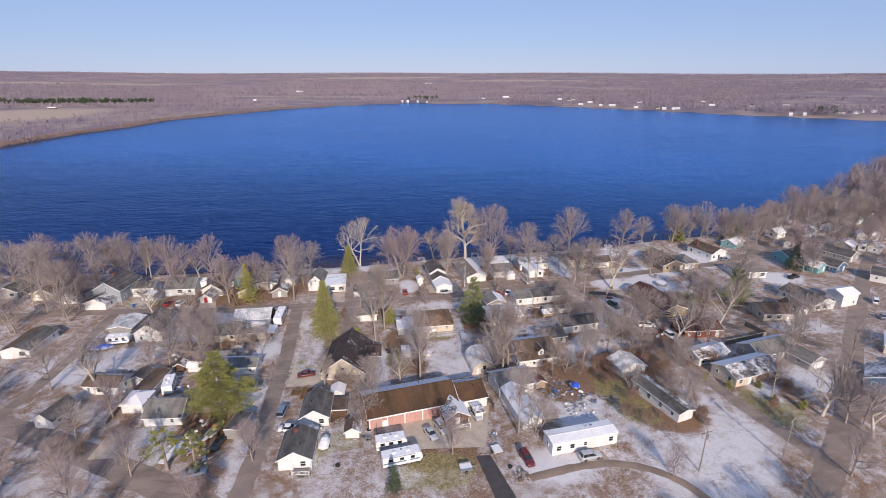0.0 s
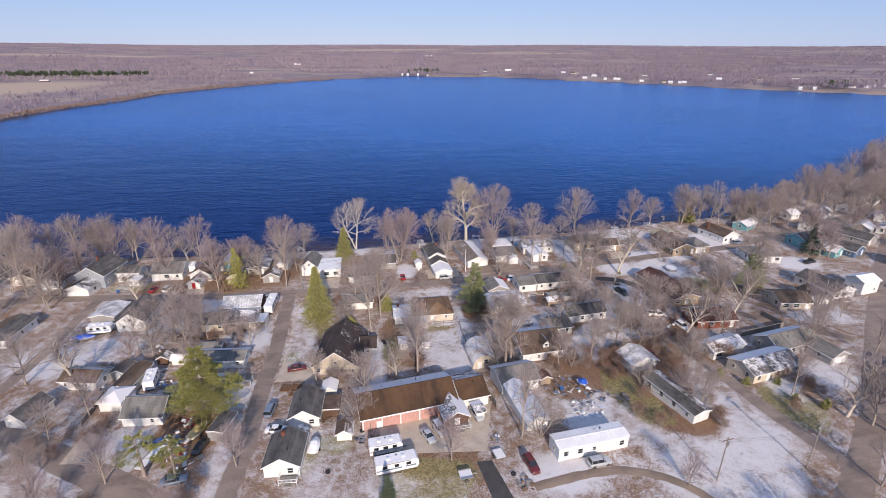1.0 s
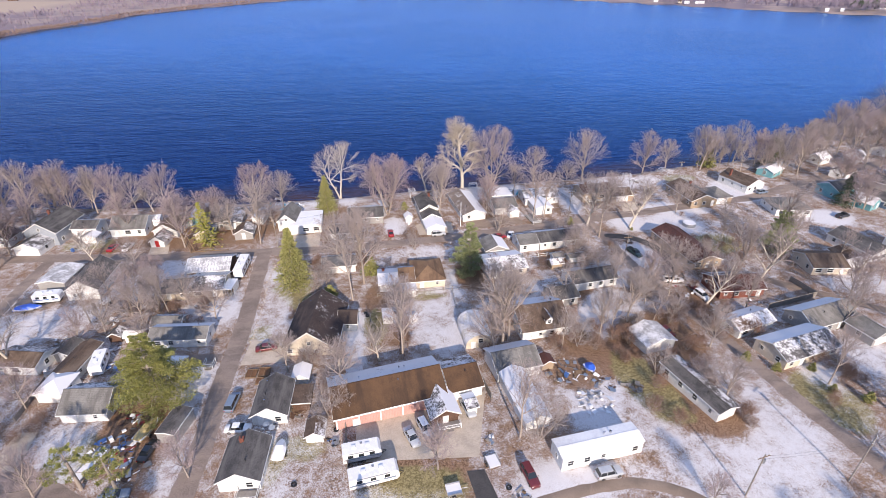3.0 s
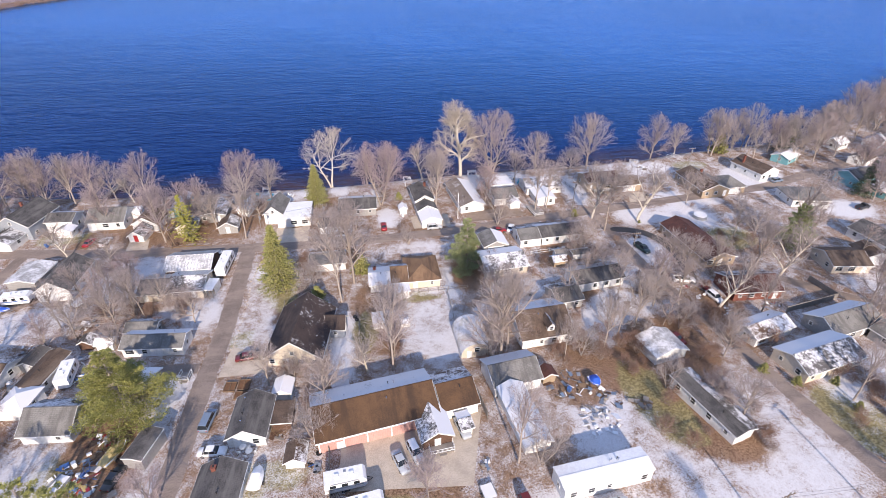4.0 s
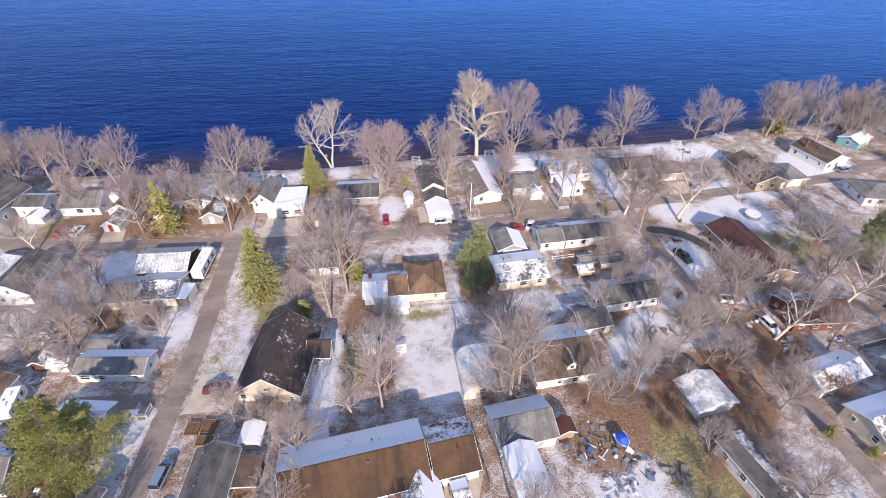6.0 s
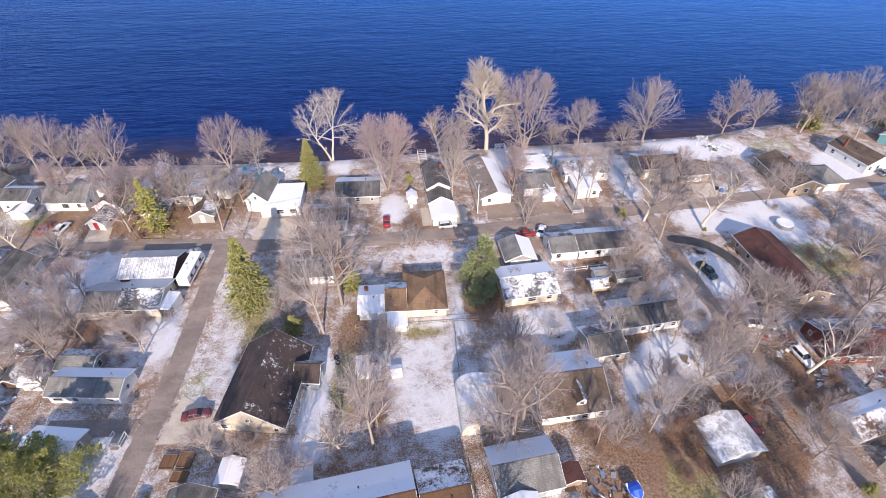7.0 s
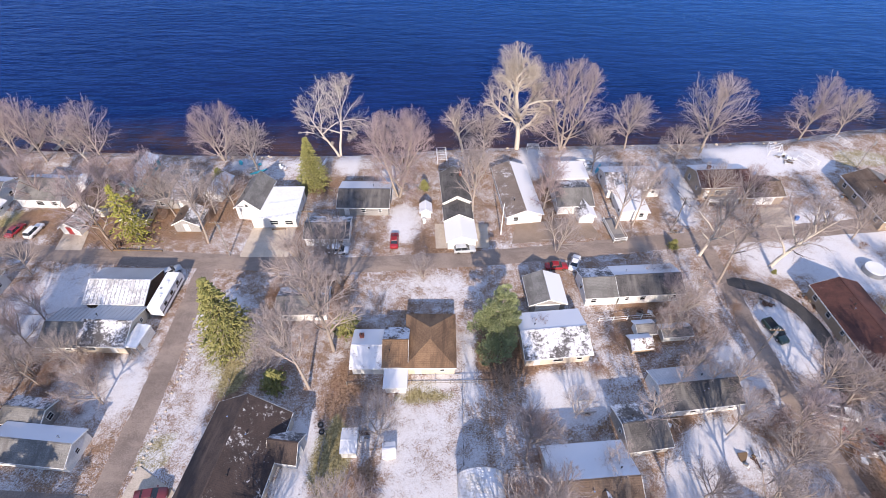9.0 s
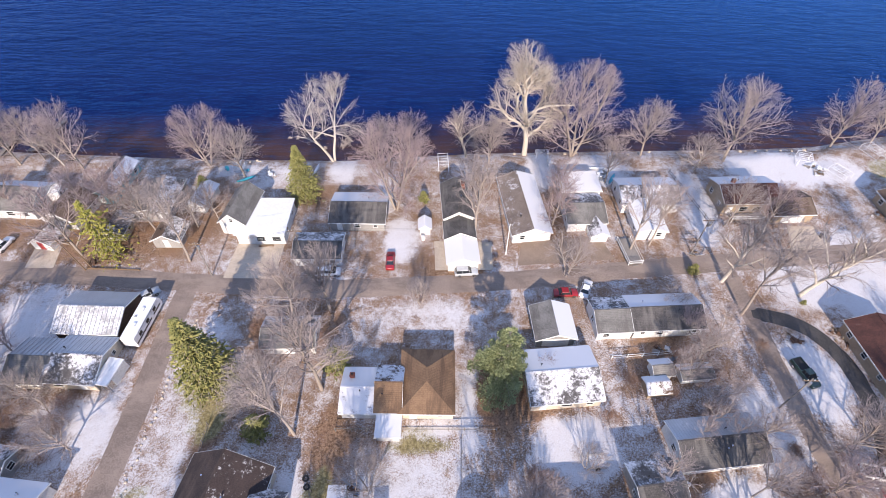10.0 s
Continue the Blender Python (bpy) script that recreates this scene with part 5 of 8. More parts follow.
def car(name, label, x, y, ang, kind="sedan", colour="white", snow=False):
    """A parked car; it points along its own +x."""
    ob = thing(name, label, "car" if kind != "pickup" else "pickup truck", x, y, ang, group="parked cars")
    L, W, H = {"sedan": (4.7, 1.8, 1.45), "suv": (4.7, 1.86, 1.72), "van": (5.0, 1.95, 1.75), "pickup": (5.5, 1.95, 1.8)}[kind]
    h, hood = L / 2, {"sedan": 0.92, "suv": 1.05, "van": 1.0, "pickup": 1.1}[kind]
    sec = []
    for t, top, wide in ((-1.0, hood * 0.86, 0.86), (-0.95, hood * 0.98, 0.95), (-0.5, hood, 1.0), (0.0, hood, 1.0), (0.45, hood, 1.0), (0.85, hood * 0.9, 0.95), (0.97, hood * 0.78, 0.88), (1.0, hood * 0.62, 0.82)):
        a = W / 2 * wide
        sec.append([(t * h, -a * 0.92, 0.24), (t * h, a * 0.92, 0.24), (t * h, a, 0.5), (t * h, a * 0.98, top - 0.12), (t * h, a * 0.84, top), (t * h, -a * 0.84, top), (t * h, -a * 0.98, top - 0.12), (t * h, -a, 0.5)])
    part("body", loft(sec).mesh("body", M["car_" + colour], True), None, ob)
    spans = {"sedan": (-0.62, -0.36, 0.16, 0.46), "suv": (-0.93, -0.8, 0.12, 0.44), "van": (-0.95, -0.84, 0.3, 0.66), "pickup": (-0.12, -0.06, 0.3, 0.52)}[kind]
    a, cb = W / 2 * 0.86, W / 2 * 0.68
    lo = [[(spans[0] * h, -a, hood - 0.02), (spans[0] * h, a, hood - 0.02)], [(spans[1] * h, -cb, H - 0.04), (spans[1] * h, cb, H - 0.04)], [(spans[2] * h, -cb, H - 0.04), (spans[2] * h, cb, H - 0.04)], [(spans[3] * h, -a, hood - 0.02), (spans[3] * h, a, hood - 0.02)]]
    gl = Build().poly([q for p in lo for q in p], [(0, 2, 4, 6), (7, 5, 3, 1), (1, 3, 2, 0), (5, 7, 6, 4), (3, 5, 4, 2), (0, 6, 7, 1)])
    part("greenhouse", gl, M["glass"], ob, "dark tinted car glass")
    part("roof", Build().box(spans[1] * h - 0.06, spans[2] * h + 0.06, -cb - 0.02, cb + 0.02, H - 0.05, H + 0.01, 0.05), M["roof_snow"] if snow else M["car_" + colour], ob)
    for s in (-1, 1):
        for t in (spans[1] * 0.5 + spans[0] * 0.5, (spans[1] + spans[2]) / 2, spans[2] * 0.5 + spans[3] * 0.5):
            bot = (t * h, s * (a + 0.006), hood - 0.02)
            part("pillar", Build().bar(bot, (t * h * 0.9 + 0.1 * h * (spans[1] + spans[2]) / 2, s * (cb + 0.012), H - 0.03), 0.035, 5), M["car_" + colour], ob)
        part("headlight", Build().box(h * 0.95, h * 0.985, s * W * 0.33 - 0.16, s * W * 0.33 + 0.16, hood * 0.6, hood * 0.75), M["lamp_clear"], ob)
        part("tail_light", Build().box(-h - 0.005, -h + 0.04, s * W * 0.36 - 0.1, s * W * 0.36 + 0.1, hood * 0.6, hood * 0.82), M["lamp_red"], ob)
        part("wing_mirror", Build().box(spans[3] * h - 0.25, spans[3] * h - 0.1, s * W / 2, s * (W / 2 + 0.16) if s > 0 else -W / 2 + 0.0, hood, hood + 0.14) if s > 0 else Build().box(spans[3] * h - 0.25, spans[3] * h - 0.1, -W / 2 - 0.16, -W / 2, hood, hood + 0.14), M["car_" + colour], ob)
    if kind == "pickup":
        part("bed_floor", Build().box(-h * 0.93, spans[0] * h - 0.1, -W * 0.38, W * 0.38, hood - 0.01, hood + 0.012), M["rubber"], ob)
        for s in (-1, 1):
            part("bed_side", Build().box(-h * 0.95, spans[0] * h, s * W * 0.45 - 0.06, s * W * 0.45 + 0.06, hood - 0.05, hood + 0.14), M["car_" + colour], ob)
        part("tailgate", Build().box(-h * 0.97, -h * 0.93, -W * 0.45, W * 0.45, hood - 0.05, hood + 0.14), M["car_" + colour], ob)
    wheels(ob, (-h * 0.6, h * 0.62), W / 2 - 0.1, 0.38 if kind == "pickup" else 0.33)
    return ob


car("car", "white sedan parked beside a grey-roofed house", -19.9, 97.8, -4, "sedan", "white")
car("car", "slate-blue minivan parked on the street edge", -22.4, 105.0, 82, "van", "slate")
car("car", "red hatchback parked by the lane", 12.3, 175.0, 92, "sedan", "red")
car("car", "silver car nosed under a porch roof", 27.6, 172.4, 5, "suv", "silver")
car("pickup_truck", "dark green pickup on a snowy island", 84.4, 151.2, -74, "pickup", "green")
car("car", "silver sport utility car by the mobile home", 43.0, 78.9, 5, "suv", "silver")
car("car", "black car with red tail parked in snow", 29.9, 80.4, -80, "suv", "maroon")
car("car", "silver sedan beside the garage", 22.6, 96.6, -76, "sedan", "silver")
car("car", "silver car parked on the concrete apron", 11.3, 91.2, -70, "sedan", "silver")
car("car", "pale silver car with snowy roof on the apron", 13.9, 92.8, -72, "suv", "silver", True)
car("car", "maroon car on a concrete drive", -18.6, 121.6, 8, "sedan", "maroon")
car("car", "black sedan among yard clutter", -34.3, 95.0, 76, "sedan", "black")
car("car", "white jeep parked by the lane", -68.4, 177.6, 80, "suv", "white")
car("car", "red car parked by the lane", -72.8, 177.8, 78, "sedan", "red")
car("car", "silver car beside the motorhome", -33.2, 165.4, 40, "sedan", "silver")
car("car", "white car beside the long house", 50.6, 168.6, 66, "sedan", "white")
car("car", "red car by the lane under trees", 46.6, 167.6, 3, "sedan", "red")
car("car", "white sport utility car before a cottage", 0.2, 171.8, 2, "van", "white")
car("pickup_truck", "black pickup on a snowy drive", 168, 164.6, 14, "pickup", "black")
car("car", "dark blue car beside the white lake house", 154.5, 187.4, 10, "suv", "slate")
car("pickup_truck", "white pickup among yard clutter", 87.6, 134.8, -12, "pickup", "white")
car("car", "old white jeep by the lane", 90.6, 126.4, -80, "suv", "white")
car("car", "small red car beside a white shed", 73.0, 113.6, -70, "sedan", "maroon")
car("car", "old blue car among pines", -36.6, 86.4, 10, "sedan", "slate")
car("car", "silver van parked at the roadside", 118.4, 113.6, -60, "van", "silver")
car("car", "white van parked before a white house", 178.5, 139.5, 42, "van", "white")
car("car", "dark car in a snowy drive across the street", 168.5, 126.5, -20, "suv", "slate")
car("car", "black car on the street edge", 140.5, 100.6, 40, "sedan", "black")


def camper(name, label, x, y, ang, L, W=2.45, H=2.2, deck=0.65, motor=False, stripe="car_slate"):
    ob = thing(name, label, "camper", x, y, ang)
    h, a = L / 2, W / 2
    nose = 0.5 if not motor else 0.25
    out = [(-h, deck), (h - nose, deck), (h, deck + 0.5), (h - 0.08, deck + H * 0.75), (h - 0.5, deck + H), (-h + 0.15, deck + H), (-h, deck + H - 0.15)]
    part("body", Build().prism([(p, z) for p, z in out], -a, a, "y"), M["roof_white"], ob)
    for s in (-1, 1):
        yy = s * a
        part("stripe", Build().box(-h + 0.1, h - 0.6, min(yy, yy + s * 0.012), max(yy, yy + s * 0.012), deck + H * 0.28, deck + H * 0.42), M[stripe], ob)
        for wx in (-h * 0.6, -h * 0.05, h * 0.5):
            part("window", Build().box(wx - 0.45, wx + 0.45, min(yy, yy + s * 0.02), max(yy, yy + s * 0.02), deck + H * 0.48, deck + H * 0.78), M["glass"], ob)
    part("door", Build().box(h * 0.18, h * 0.18 + 0.7, -a - 0.02, -a, deck + 0.05, deck + H * 0.85), M["trim"], ob)
    for wx in (-h * 0.4, h * 0.3):
        part("roof_unit", Build().box(wx - 0.4, wx + 0.4, -0.32, 0.32, deck + H, deck + H + 0.25, 0.06), M["trim"], ob, "roof air conditioner")
    part("roof_hatch", Build().box(-0.2, 0.2, 0.4, 0.8, deck + H, deck + H + 0.08), M["metal_grey"], ob)
    part("awning", Build().bar((-h * 0.7, -a - 0.08, deck + H - 0.1), (h * 0.6, -a - 0.08, deck + H - 0.1), 0.07, 8), M["metal_grey"], ob)
    part("underframe", Build().box(-h * 0.9, h * 0.85, -a * 0.8, a * 0.8, 0.3, deck), M["rubber"], ob)
    if motor:
        part("windscreen", Build().box(h - 0.05, h + 0.02, -a * 0.85, a * 0.85, deck + H * 0.42, deck + H * 0.7), M["glass"], ob)
        wheels(ob, (-h * 0.45, h * 0.68), a - 0.12, 0.38)
    else:
        wheels(ob, (-h * 0.15, h * 0.05), a - 0.12, 0.33)
        part("drawbar", Build().bar((h - 0.1, 0.5, 0.5), (h + 0.9, 0, 0.5), 0.05, 5).bar((h - 0.1, -0.5, 0.5), (h + 0.9, 0, 0.5), 0.05, 5), M["rubber"], ob)
    return ob


camper("motorhome", "white motorhome with dark swirl stripes", -30.8, 158.8, 87, 9.4, 2.5, 2.4, 0.6, True, "car_black")
camper("travel_trailer", "white travel trailer with snowy roof", 2.5, 88.6, 6, 6.6, stripe="car_silver")
camper("travel_trailer", "long white travel trailer beside the apron", 4.4, 83.6, 8, 8.2, stripe="car_slate")
camper("travel_trailer", "old white camper beside a brown mobile home", -53.0, 121.0, 99, 6.4, stripe="car_silver")
camper("travel_trailer", "pale camper by the lake", -64.6, 193.6, 100, 5.0, 2.2, stripe="car_green")
camper("travel_trailer", "white camper trailer beside snowy yard", -77.6, 150.6, 2, 6.5, stripe="car_blue")


def boat(label, x, y, ang, L, cover_mat):
    ob = thing("boat", label, "boat", x, y, ang)
    secs = []
    for t, wide, keel in ((-1, 0.95, 0.55), (-0.4, 1.0, 0.5), (0.3, 0.9, 0.5), (0.75, 0.55, 0.65), (1.0, 0.05, 0.95)):
        a = 1.1 * wide
        secs.append([(t * L / 2, 0, keel), (t * L / 2, a * 0.8, keel + 0.25), (t * L / 2, a, 1.2), (t * L / 2, -a, 1.2), (t * L / 2, -a * 0.8, keel + 0.25)])
    part("hull", loft(secs), M["trim"], ob)
    cov = []
    for t, wide, top in ((-1.02, 0.97, 1.3), (-0.4, 1.04, 1.75), (0.1, 1.0, 1.9), (0.6, 0.75, 1.5), (1.0, 0.1, 1.25)):
        a = 1.12 * wide
        cov.append([(t * L / 2, a, 1.02), (t * L / 2, a * 0.6, top - 0.1), (t * L / 2, 0, top), (t * L / 2, -a * 0.6, top - 0.1), (t * L / 2, -a, 1.02)])
    part("cover", loft(cov), M[cover_mat], ob, "tarpaulin cover")
    part("trailer_frame", Build().box(-L * 0.45, L * 0.55, -0.06, 0.06, 0.38, 0.5).box(-L * 0.2, -L * 0.1, -1.0, 1.0, 0.36, 0.46).box(-L * 0.35, L * 0.2, -0.7, -0.6, 0.46, 0.75).box(-L * 0.35, L * 0.2, 0.6, 0.7, 0.46, 0.75), M["metal_grey"], ob)
    wheels(ob, (-L * 0.15,), 1.1, 0.33)


boat("boat on a trailer under a blue tarpaulin", -80.6, 146.8, 3, 6.2, "tarp_blue")
boat("small covered boat beside the white house", -11.6, 91.4, 84, 4.2, "roof_white")
boat("shrouded boat beside the yard pine", -36.0, 99.8, 68, 5.4, "tarp_tan")
boat("blue tarpaulin heap on a small boat", 50.2, 103.6, -80, 2.6, "tarp_blue")
boat("white boat by the long lakeside cottage", -62.0, 148.0, 60, 4.6, "roof_snow")


# ---- trees ----
def tubes(paths):
    """Skins over many branches; each is (points, radii, sides)."""
    vs, fs = [], []
    for pts, rad, sides in paths:
        k0 = len(vs)
        m_ = len(pts)
        if sides == 1:   # a hair-thin twig
            (ax, ay, az), (bx, by, bz) = pts[0], pts[-1]
            a = (k0 * 0.77) % 6.28
            ux, uy, uz = math.cos(a) * rad[0], math.sin(a) * rad[0], math.sin(a * 2.3) * rad[0] * 0.6
            vs += [(ax - ux, ay - uy, az - uz), (ax + ux, ay + uy, az + uz), (bx, by, bz)]
            fs.append((k0, k0 + 1, k0 + 2))
            continue
        for i, p in enumerate(pts):
            q0, q1 = pts[max(i - 1, 0)], pts[min(i + 1, m_ - 1)]
            dx, dy, dz = q1[0] - q0[0], q1[1] - q0[1], q1[2] - q0[2]
            d = math.sqrt(dx * dx + dy * dy + dz * dz) or 1
            dx, dy, dz = dx / d, dy / d, dz / d
            if abs(dz) < 0.9:
                ux, uy, uz = -dy, dx, 0.0
            else:
                ux, uy, uz = 0.0, -dz, dy
            u = math.sqrt(ux * ux + uy * uy + uz * uz)
            ux, uy, uz = ux / u, uy / u, uz / u
            wx, wy, wz = dy * uz - dz * uy, dz * ux - dx * uz, dx * uy - dy * ux
            if i == m_ - 1:
                vs.append(p)
                break
            for s in range(sides):
                c, sn = math.cos(2 * math.pi * s / sides) * rad[i], math.sin(2 * math.pi * s / sides) * rad[i]
                vs.append((p[0] + ux * c + wx * sn, p[1] + uy * c + wy * sn, p[2] + uz * c + wz * sn))
        for i in range(m_ - 2):
            for s in range(sides):
                a, b2 = k0 + i * sides + s, k0 + i * sides + (s + 1) % sides
                fs.append((a, b2, b2 + sides, a + sides))
        tip = k0 + (m_ - 1) * sides
        for s in range(sides):
            fs.append((tip - sides + s, tip - sides + (s + 1) % sides, tip))
    return vs, fs


def grow(seed, height, stems=1, bole=0.3, wide=0.42, trunk_r=0.36, counts=(9, 8, 6, 10), twig=0.026, wob=0.13, core=0.58, rise=0.62, lift=0.09):
    """Branch paths of a bare tree, fanned out to a domed crown: the stout wood and the fine crown."""
    rng = random.Random(seed)
    stout, fine = [], []
    cz, rz, rr = height * (core), height * (1 - core), height * wide

    lobes = [(rng.uniform(0, 6.28), rng.uniform(-0.6, 0.9), rng.uniform(0.7, 1.12)) for _ in range(9)]

    def lobe(d):
        """How far the crown reaches that way: an uneven outline of rounded bulges and hollows."""
        az, el = math.atan2(d.y, d.x), math.asin(max(-1, min(1, d.z)))
        w = [(math.exp(3 * (math.cos(az - a) * math.cos(el - e))), k) for a, e, k in lobes]
        return sum(p * k for p, k in w) / sum(p for p, k in w)

    def room(o, d):
        """The way from o along d to the dome of the crown."""
        e = Vector((o.x / rr, o.y / rr, (o.z - cz) / (rz if o.z + d.z > cz else rz * 1.25)))
        v = Vector((d.x / rr, d.y / rr, d.z / (rz if o.z + d.z > cz else rz * 1.25)))
        a, h_, c = v.dot(v), e.dot(v), e.dot(e) - 1
        q = h_ * h_ - a * c
        return max((-h_ + math.sqrt(q)) / a, 0.0) * lobe(d) if q > 0 else 0.0

    def sweep(p, d, length, r0, r1, segs, up):
        pts, rad = [tuple(p)], [r0]
        q, v = Vector(p), Vector(d)
        for i in range(segs):
            w_ = wob * (0.35 if segs == 5 else 1.0)
            v = (v + Vector((rng.gauss(0, w_), rng.gauss(0, w_), rng.gauss(0, w_ * 0.6) + up))).normalized()
            q = q + v * (length / segs)
            pts.append(tuple(q))
            rad.append(r0 + (r1 - r0) * (i + 1) / segs)
        return pts, rad

    def turn(d, deg):
        side = d.cross(Vector((rng.gauss(0, 1), rng.gauss(0, 1), rng.gauss(0, 1)))).normalized()
        return (d * math.cos(radians(deg)) + side * math.sin(radians(deg))).normalized()

    def branch(p, d, length, r, level):
        last = len(counts) - 1
        segs = 1 if level == last else (5, 4, 3, 2, 2)[level]
        pts, rad = sweep(p, d, length, r, r * (0.4 if level < last else 0.15), segs, (0.0, lift, 0.04, 0.02, 0.0)[level])
        (stout if level < 2 else fine).append((pts, rad, (7, 5, 4, 3, 3)[level]))
        n_ = counts[level]
        low = bole / rise if level == 0 else (0.16 if level == 1 else 0.06)
        phase = rng.uniform(0, 6.28)
        for i in range(n_):
            t = min(low + (1 - low) * (i + rng.random() * 0.8) / n_, 0.99)
            k = min(int(t * segs), segs - 1)
            a, b2 = Vector(pts[k]), Vector(pts[k + 1])
            o = a.lerp(b2, t * segs - k)
            way = (b2 - a).normalized()
            if level == 0:
                az = phase + i * 2.4 + rng.gauss(0, 0.3)
                tilt = radians((72 - 62 * (t - low) / (1 - low)) * rng.uniform(0.75, 1.1) * min(1.0, wide / 0.4))
                child = Vector((math.cos(az) * math.sin(tilt), math.sin(az) * math.sin(tilt), math.cos(tilt)))
                ln = room(o, child) * rng.uniform(0.74, 1.04)
            else:
                child = turn(way, rng.uniform(24, 58) if level == 1 else rng.uniform(18, 52))
                free = room(o, child)
                ln = min(length * rng.uniform(0.45, 0.75) * (1.15 - 0.45 * t), free * rng.uniform(0.9, 1.35) + 0.5)
            if level < last:
                branch(o, child, max(ln, 0.3), max(r * (0.58 if level == 0 else 0.52) * (1.1 - 0.4 * t), twig * 1.15), level + 1)
            else:
                e = o + child * max(ln * 1.15, 0.45)
                fine.append(([tuple(o), tuple(e)], [twig, 0], 1))

    for s in range(stems):
        if stems == 1:
            branch((0, 0, -0.3), Vector((0, 0, 1)), height * rise, trunk_r, 0)
        else:
            a = 2 * math.pi * (s + rng.random() * 0.6) / stems
            lean = rng.uniform(0.15, 0.42)
            branch((math.cos(a) * 0.25, math.sin(a) * 0.25, -0.2), Vector((math.cos(a) * lean, math.sin(a) * lean, 1)).normalized(), height * rise, trunk_r, 0)
    return stout, fine


def bare_tree(name, label, seed, wood, twigs, category="tree", **kw):
    stout, fine = grow(seed, **kw)
    ob = tagged(new(name), label, category, "bare trees")
    ob.matrix_basis = pose(0, 0, -500)
    part("trunk", mesh_of("trunk", *tubes(stout), [M[wood]], None, True), None, ob)
    part("crown", mesh_of("crown", *tubes(fine), [M[twigs]]), None, ob)
    return ob


USED = set()


def plant(proto, x, y, height, own, lean=(0, 0), turn_z=None, label=""):
    """Stands a tree of that height at a place; the first one planted is the built one itself."""
    rng = random.Random(int(x * 31 + y * 17))
    s = height / own
    m_ = Matrix.Translation((x, y, gz(x, y) - 0.05)) @ Euler((radians(-lean[1]), radians(lean[0]), 0)).to_matrix().to_4x4() @ pose(0, 0, 0, 0, 0, rng.uniform(0, 360) if turn_z is None else turn_z) @ Matrix.Scale(s, 4)
    if proto.name in USED:
        ob = copy_thing(proto, m_)
    else:
        USED.add(proto.name)
        ob = proto
        ob.matrix_basis = m_
    if label:
        ob["label"] = label
    return ob


OAK = bare_tree("tree", "bare spreading tree with grey-brown twigs", 11, "bark", "twig", height=18, bole=0.2, wide=0.46, trunk_r=0.34, counts=(10, 8, 6, 8), twig=0.02, core=0.56)
MAPLE = bare_tree("tree", "bare round-crowned tree with reddish twigs", 23, "bark", "twig_red", height=18, bole=0.14, wide=0.38, trunk_r=0.3, counts=(11, 8, 6, 8), twig=0.02, core=0.54, wob=0.09, lift=0.13)
TALL = bare_tree("tree", "tall bare tree with upright limbs", 37, "bark", "twig", height=22, bole=0.22, wide=0.28, trunk_r=0.36, counts=(11, 7, 6, 8), twig=0.02, core=0.58, rise=0.7)
LEGGY = bare_tree("tree", "slender bare tree with a high crown", 41, "bark", "twig", height=20, bole=0.36, wide=0.28, trunk_r=0.27, counts=(8, 7, 6, 8), twig=0.02, core=0.66, wob=0.16)
CLUMP = bare_tree("tree", "bare multi-stemmed spreading tree", 53, "bark", "twig", height=14, stems=3, bole=0.12, wide=0.45, trunk_r=0.17, counts=(5, 6, 5, 7), twig=0.018, core=0.5)
SHRUB = bare_tree("shrub", "rusty brown leafless thicket", 67, "bark", "twig_rust", category="shrub", height=5, stems=6, bole=0.1, wide=0.6, trunk_r=0.05, counts=(6, 5, 7), twig=0.018, core=0.45)
SYCAMORE = bare_tree("tree", "towering pale-barked sycamore on the lake shore", 71, "bark_pale", "twig_pale", height=27, bole=0.2, wide=0.33, trunk_r=0.68, counts=(14, 9, 7, 12), twig=0.022, core=0.6, wob=0.24, rise=0.84, lift=0.05)
FORKED = bare_tree("tree", "pale forked tree with a flat crown on the shore", 83, "bark_pale", "twig_pale", height=20, stems=2, bole=0.24, wide=0.56, trunk_r=0.34, counts=(6, 6, 6, 11), twig=0.02, core=0.72, wob=0.17, rise=0.68, lift=-0.04)
PALE = bare_tree("tree", "pale-barked bare tree with heavy limbs", 97, "bark_pale", "twig", height=18, bole=0.22, wide=0.4, trunk_r=0.42, counts=(9, 7, 6, 8), twig=0.02, core=0.6, wob=0.2, rise=0.72)
VASE = bare_tree("tree", "broad vase-shaped bare tree with purplish twigs", 149, "bark", "twig_red", height=22, stems=3, bole=0.1, wide=0.45, trunk_r=0.3, counts=(8, 7, 6, 8), twig=0.02, core=0.55, wob=0.07, rise=0.8, lift=0.14)
FAR_OAK = bare_tree("tree", "bare woodland tree with a rounded crown", 111, "bark", "twig", height=18, bole=0.22, wide=0.38, trunk_r=0.3, counts=(7, 6, 5, 6), twig=0.035)
FAR_TALL = bare_tree("tree", "slim bare woodland tree", 131, "bark", "twig", height=20, bole=0.3, wide=0.28, trunk_r=0.28, counts=(7, 6, 5, 6), twig=0.035)

plant(FORKED, -4.6, 208.2, 21, 20, (2, 0), 40)
plant(SYCAMORE, 42.6, 211.6, 28.5, 27, (-4, 0), 250)
plant(VASE, 54.4, 211.0, 24, 22)
plant(OAK, 71.5, 211.2, 15, 18)
plant(OAK, 90.8, 208.8, 25, 18)
plant(MAPLE, 121, 216.4, 18, 18)
plant(VASE, 12.2, 190.6, 20, 22)
plant(OAK, 7.9, 206.8, 15.5, 18)
plant(MAPLE, 14.8, 207.0, 14, 18)
plant(TALL, 29.6, 183.6, 21, 22)
plant(PALE, 28.0, 210.0, 15.5, 18)
plant(OAK, 33.5, 206.5, 16, 18)
plant(VASE, -34.2, 204.9, 15, 22)
plant(OAK, -24.4, 200.5, 16.5, 18)
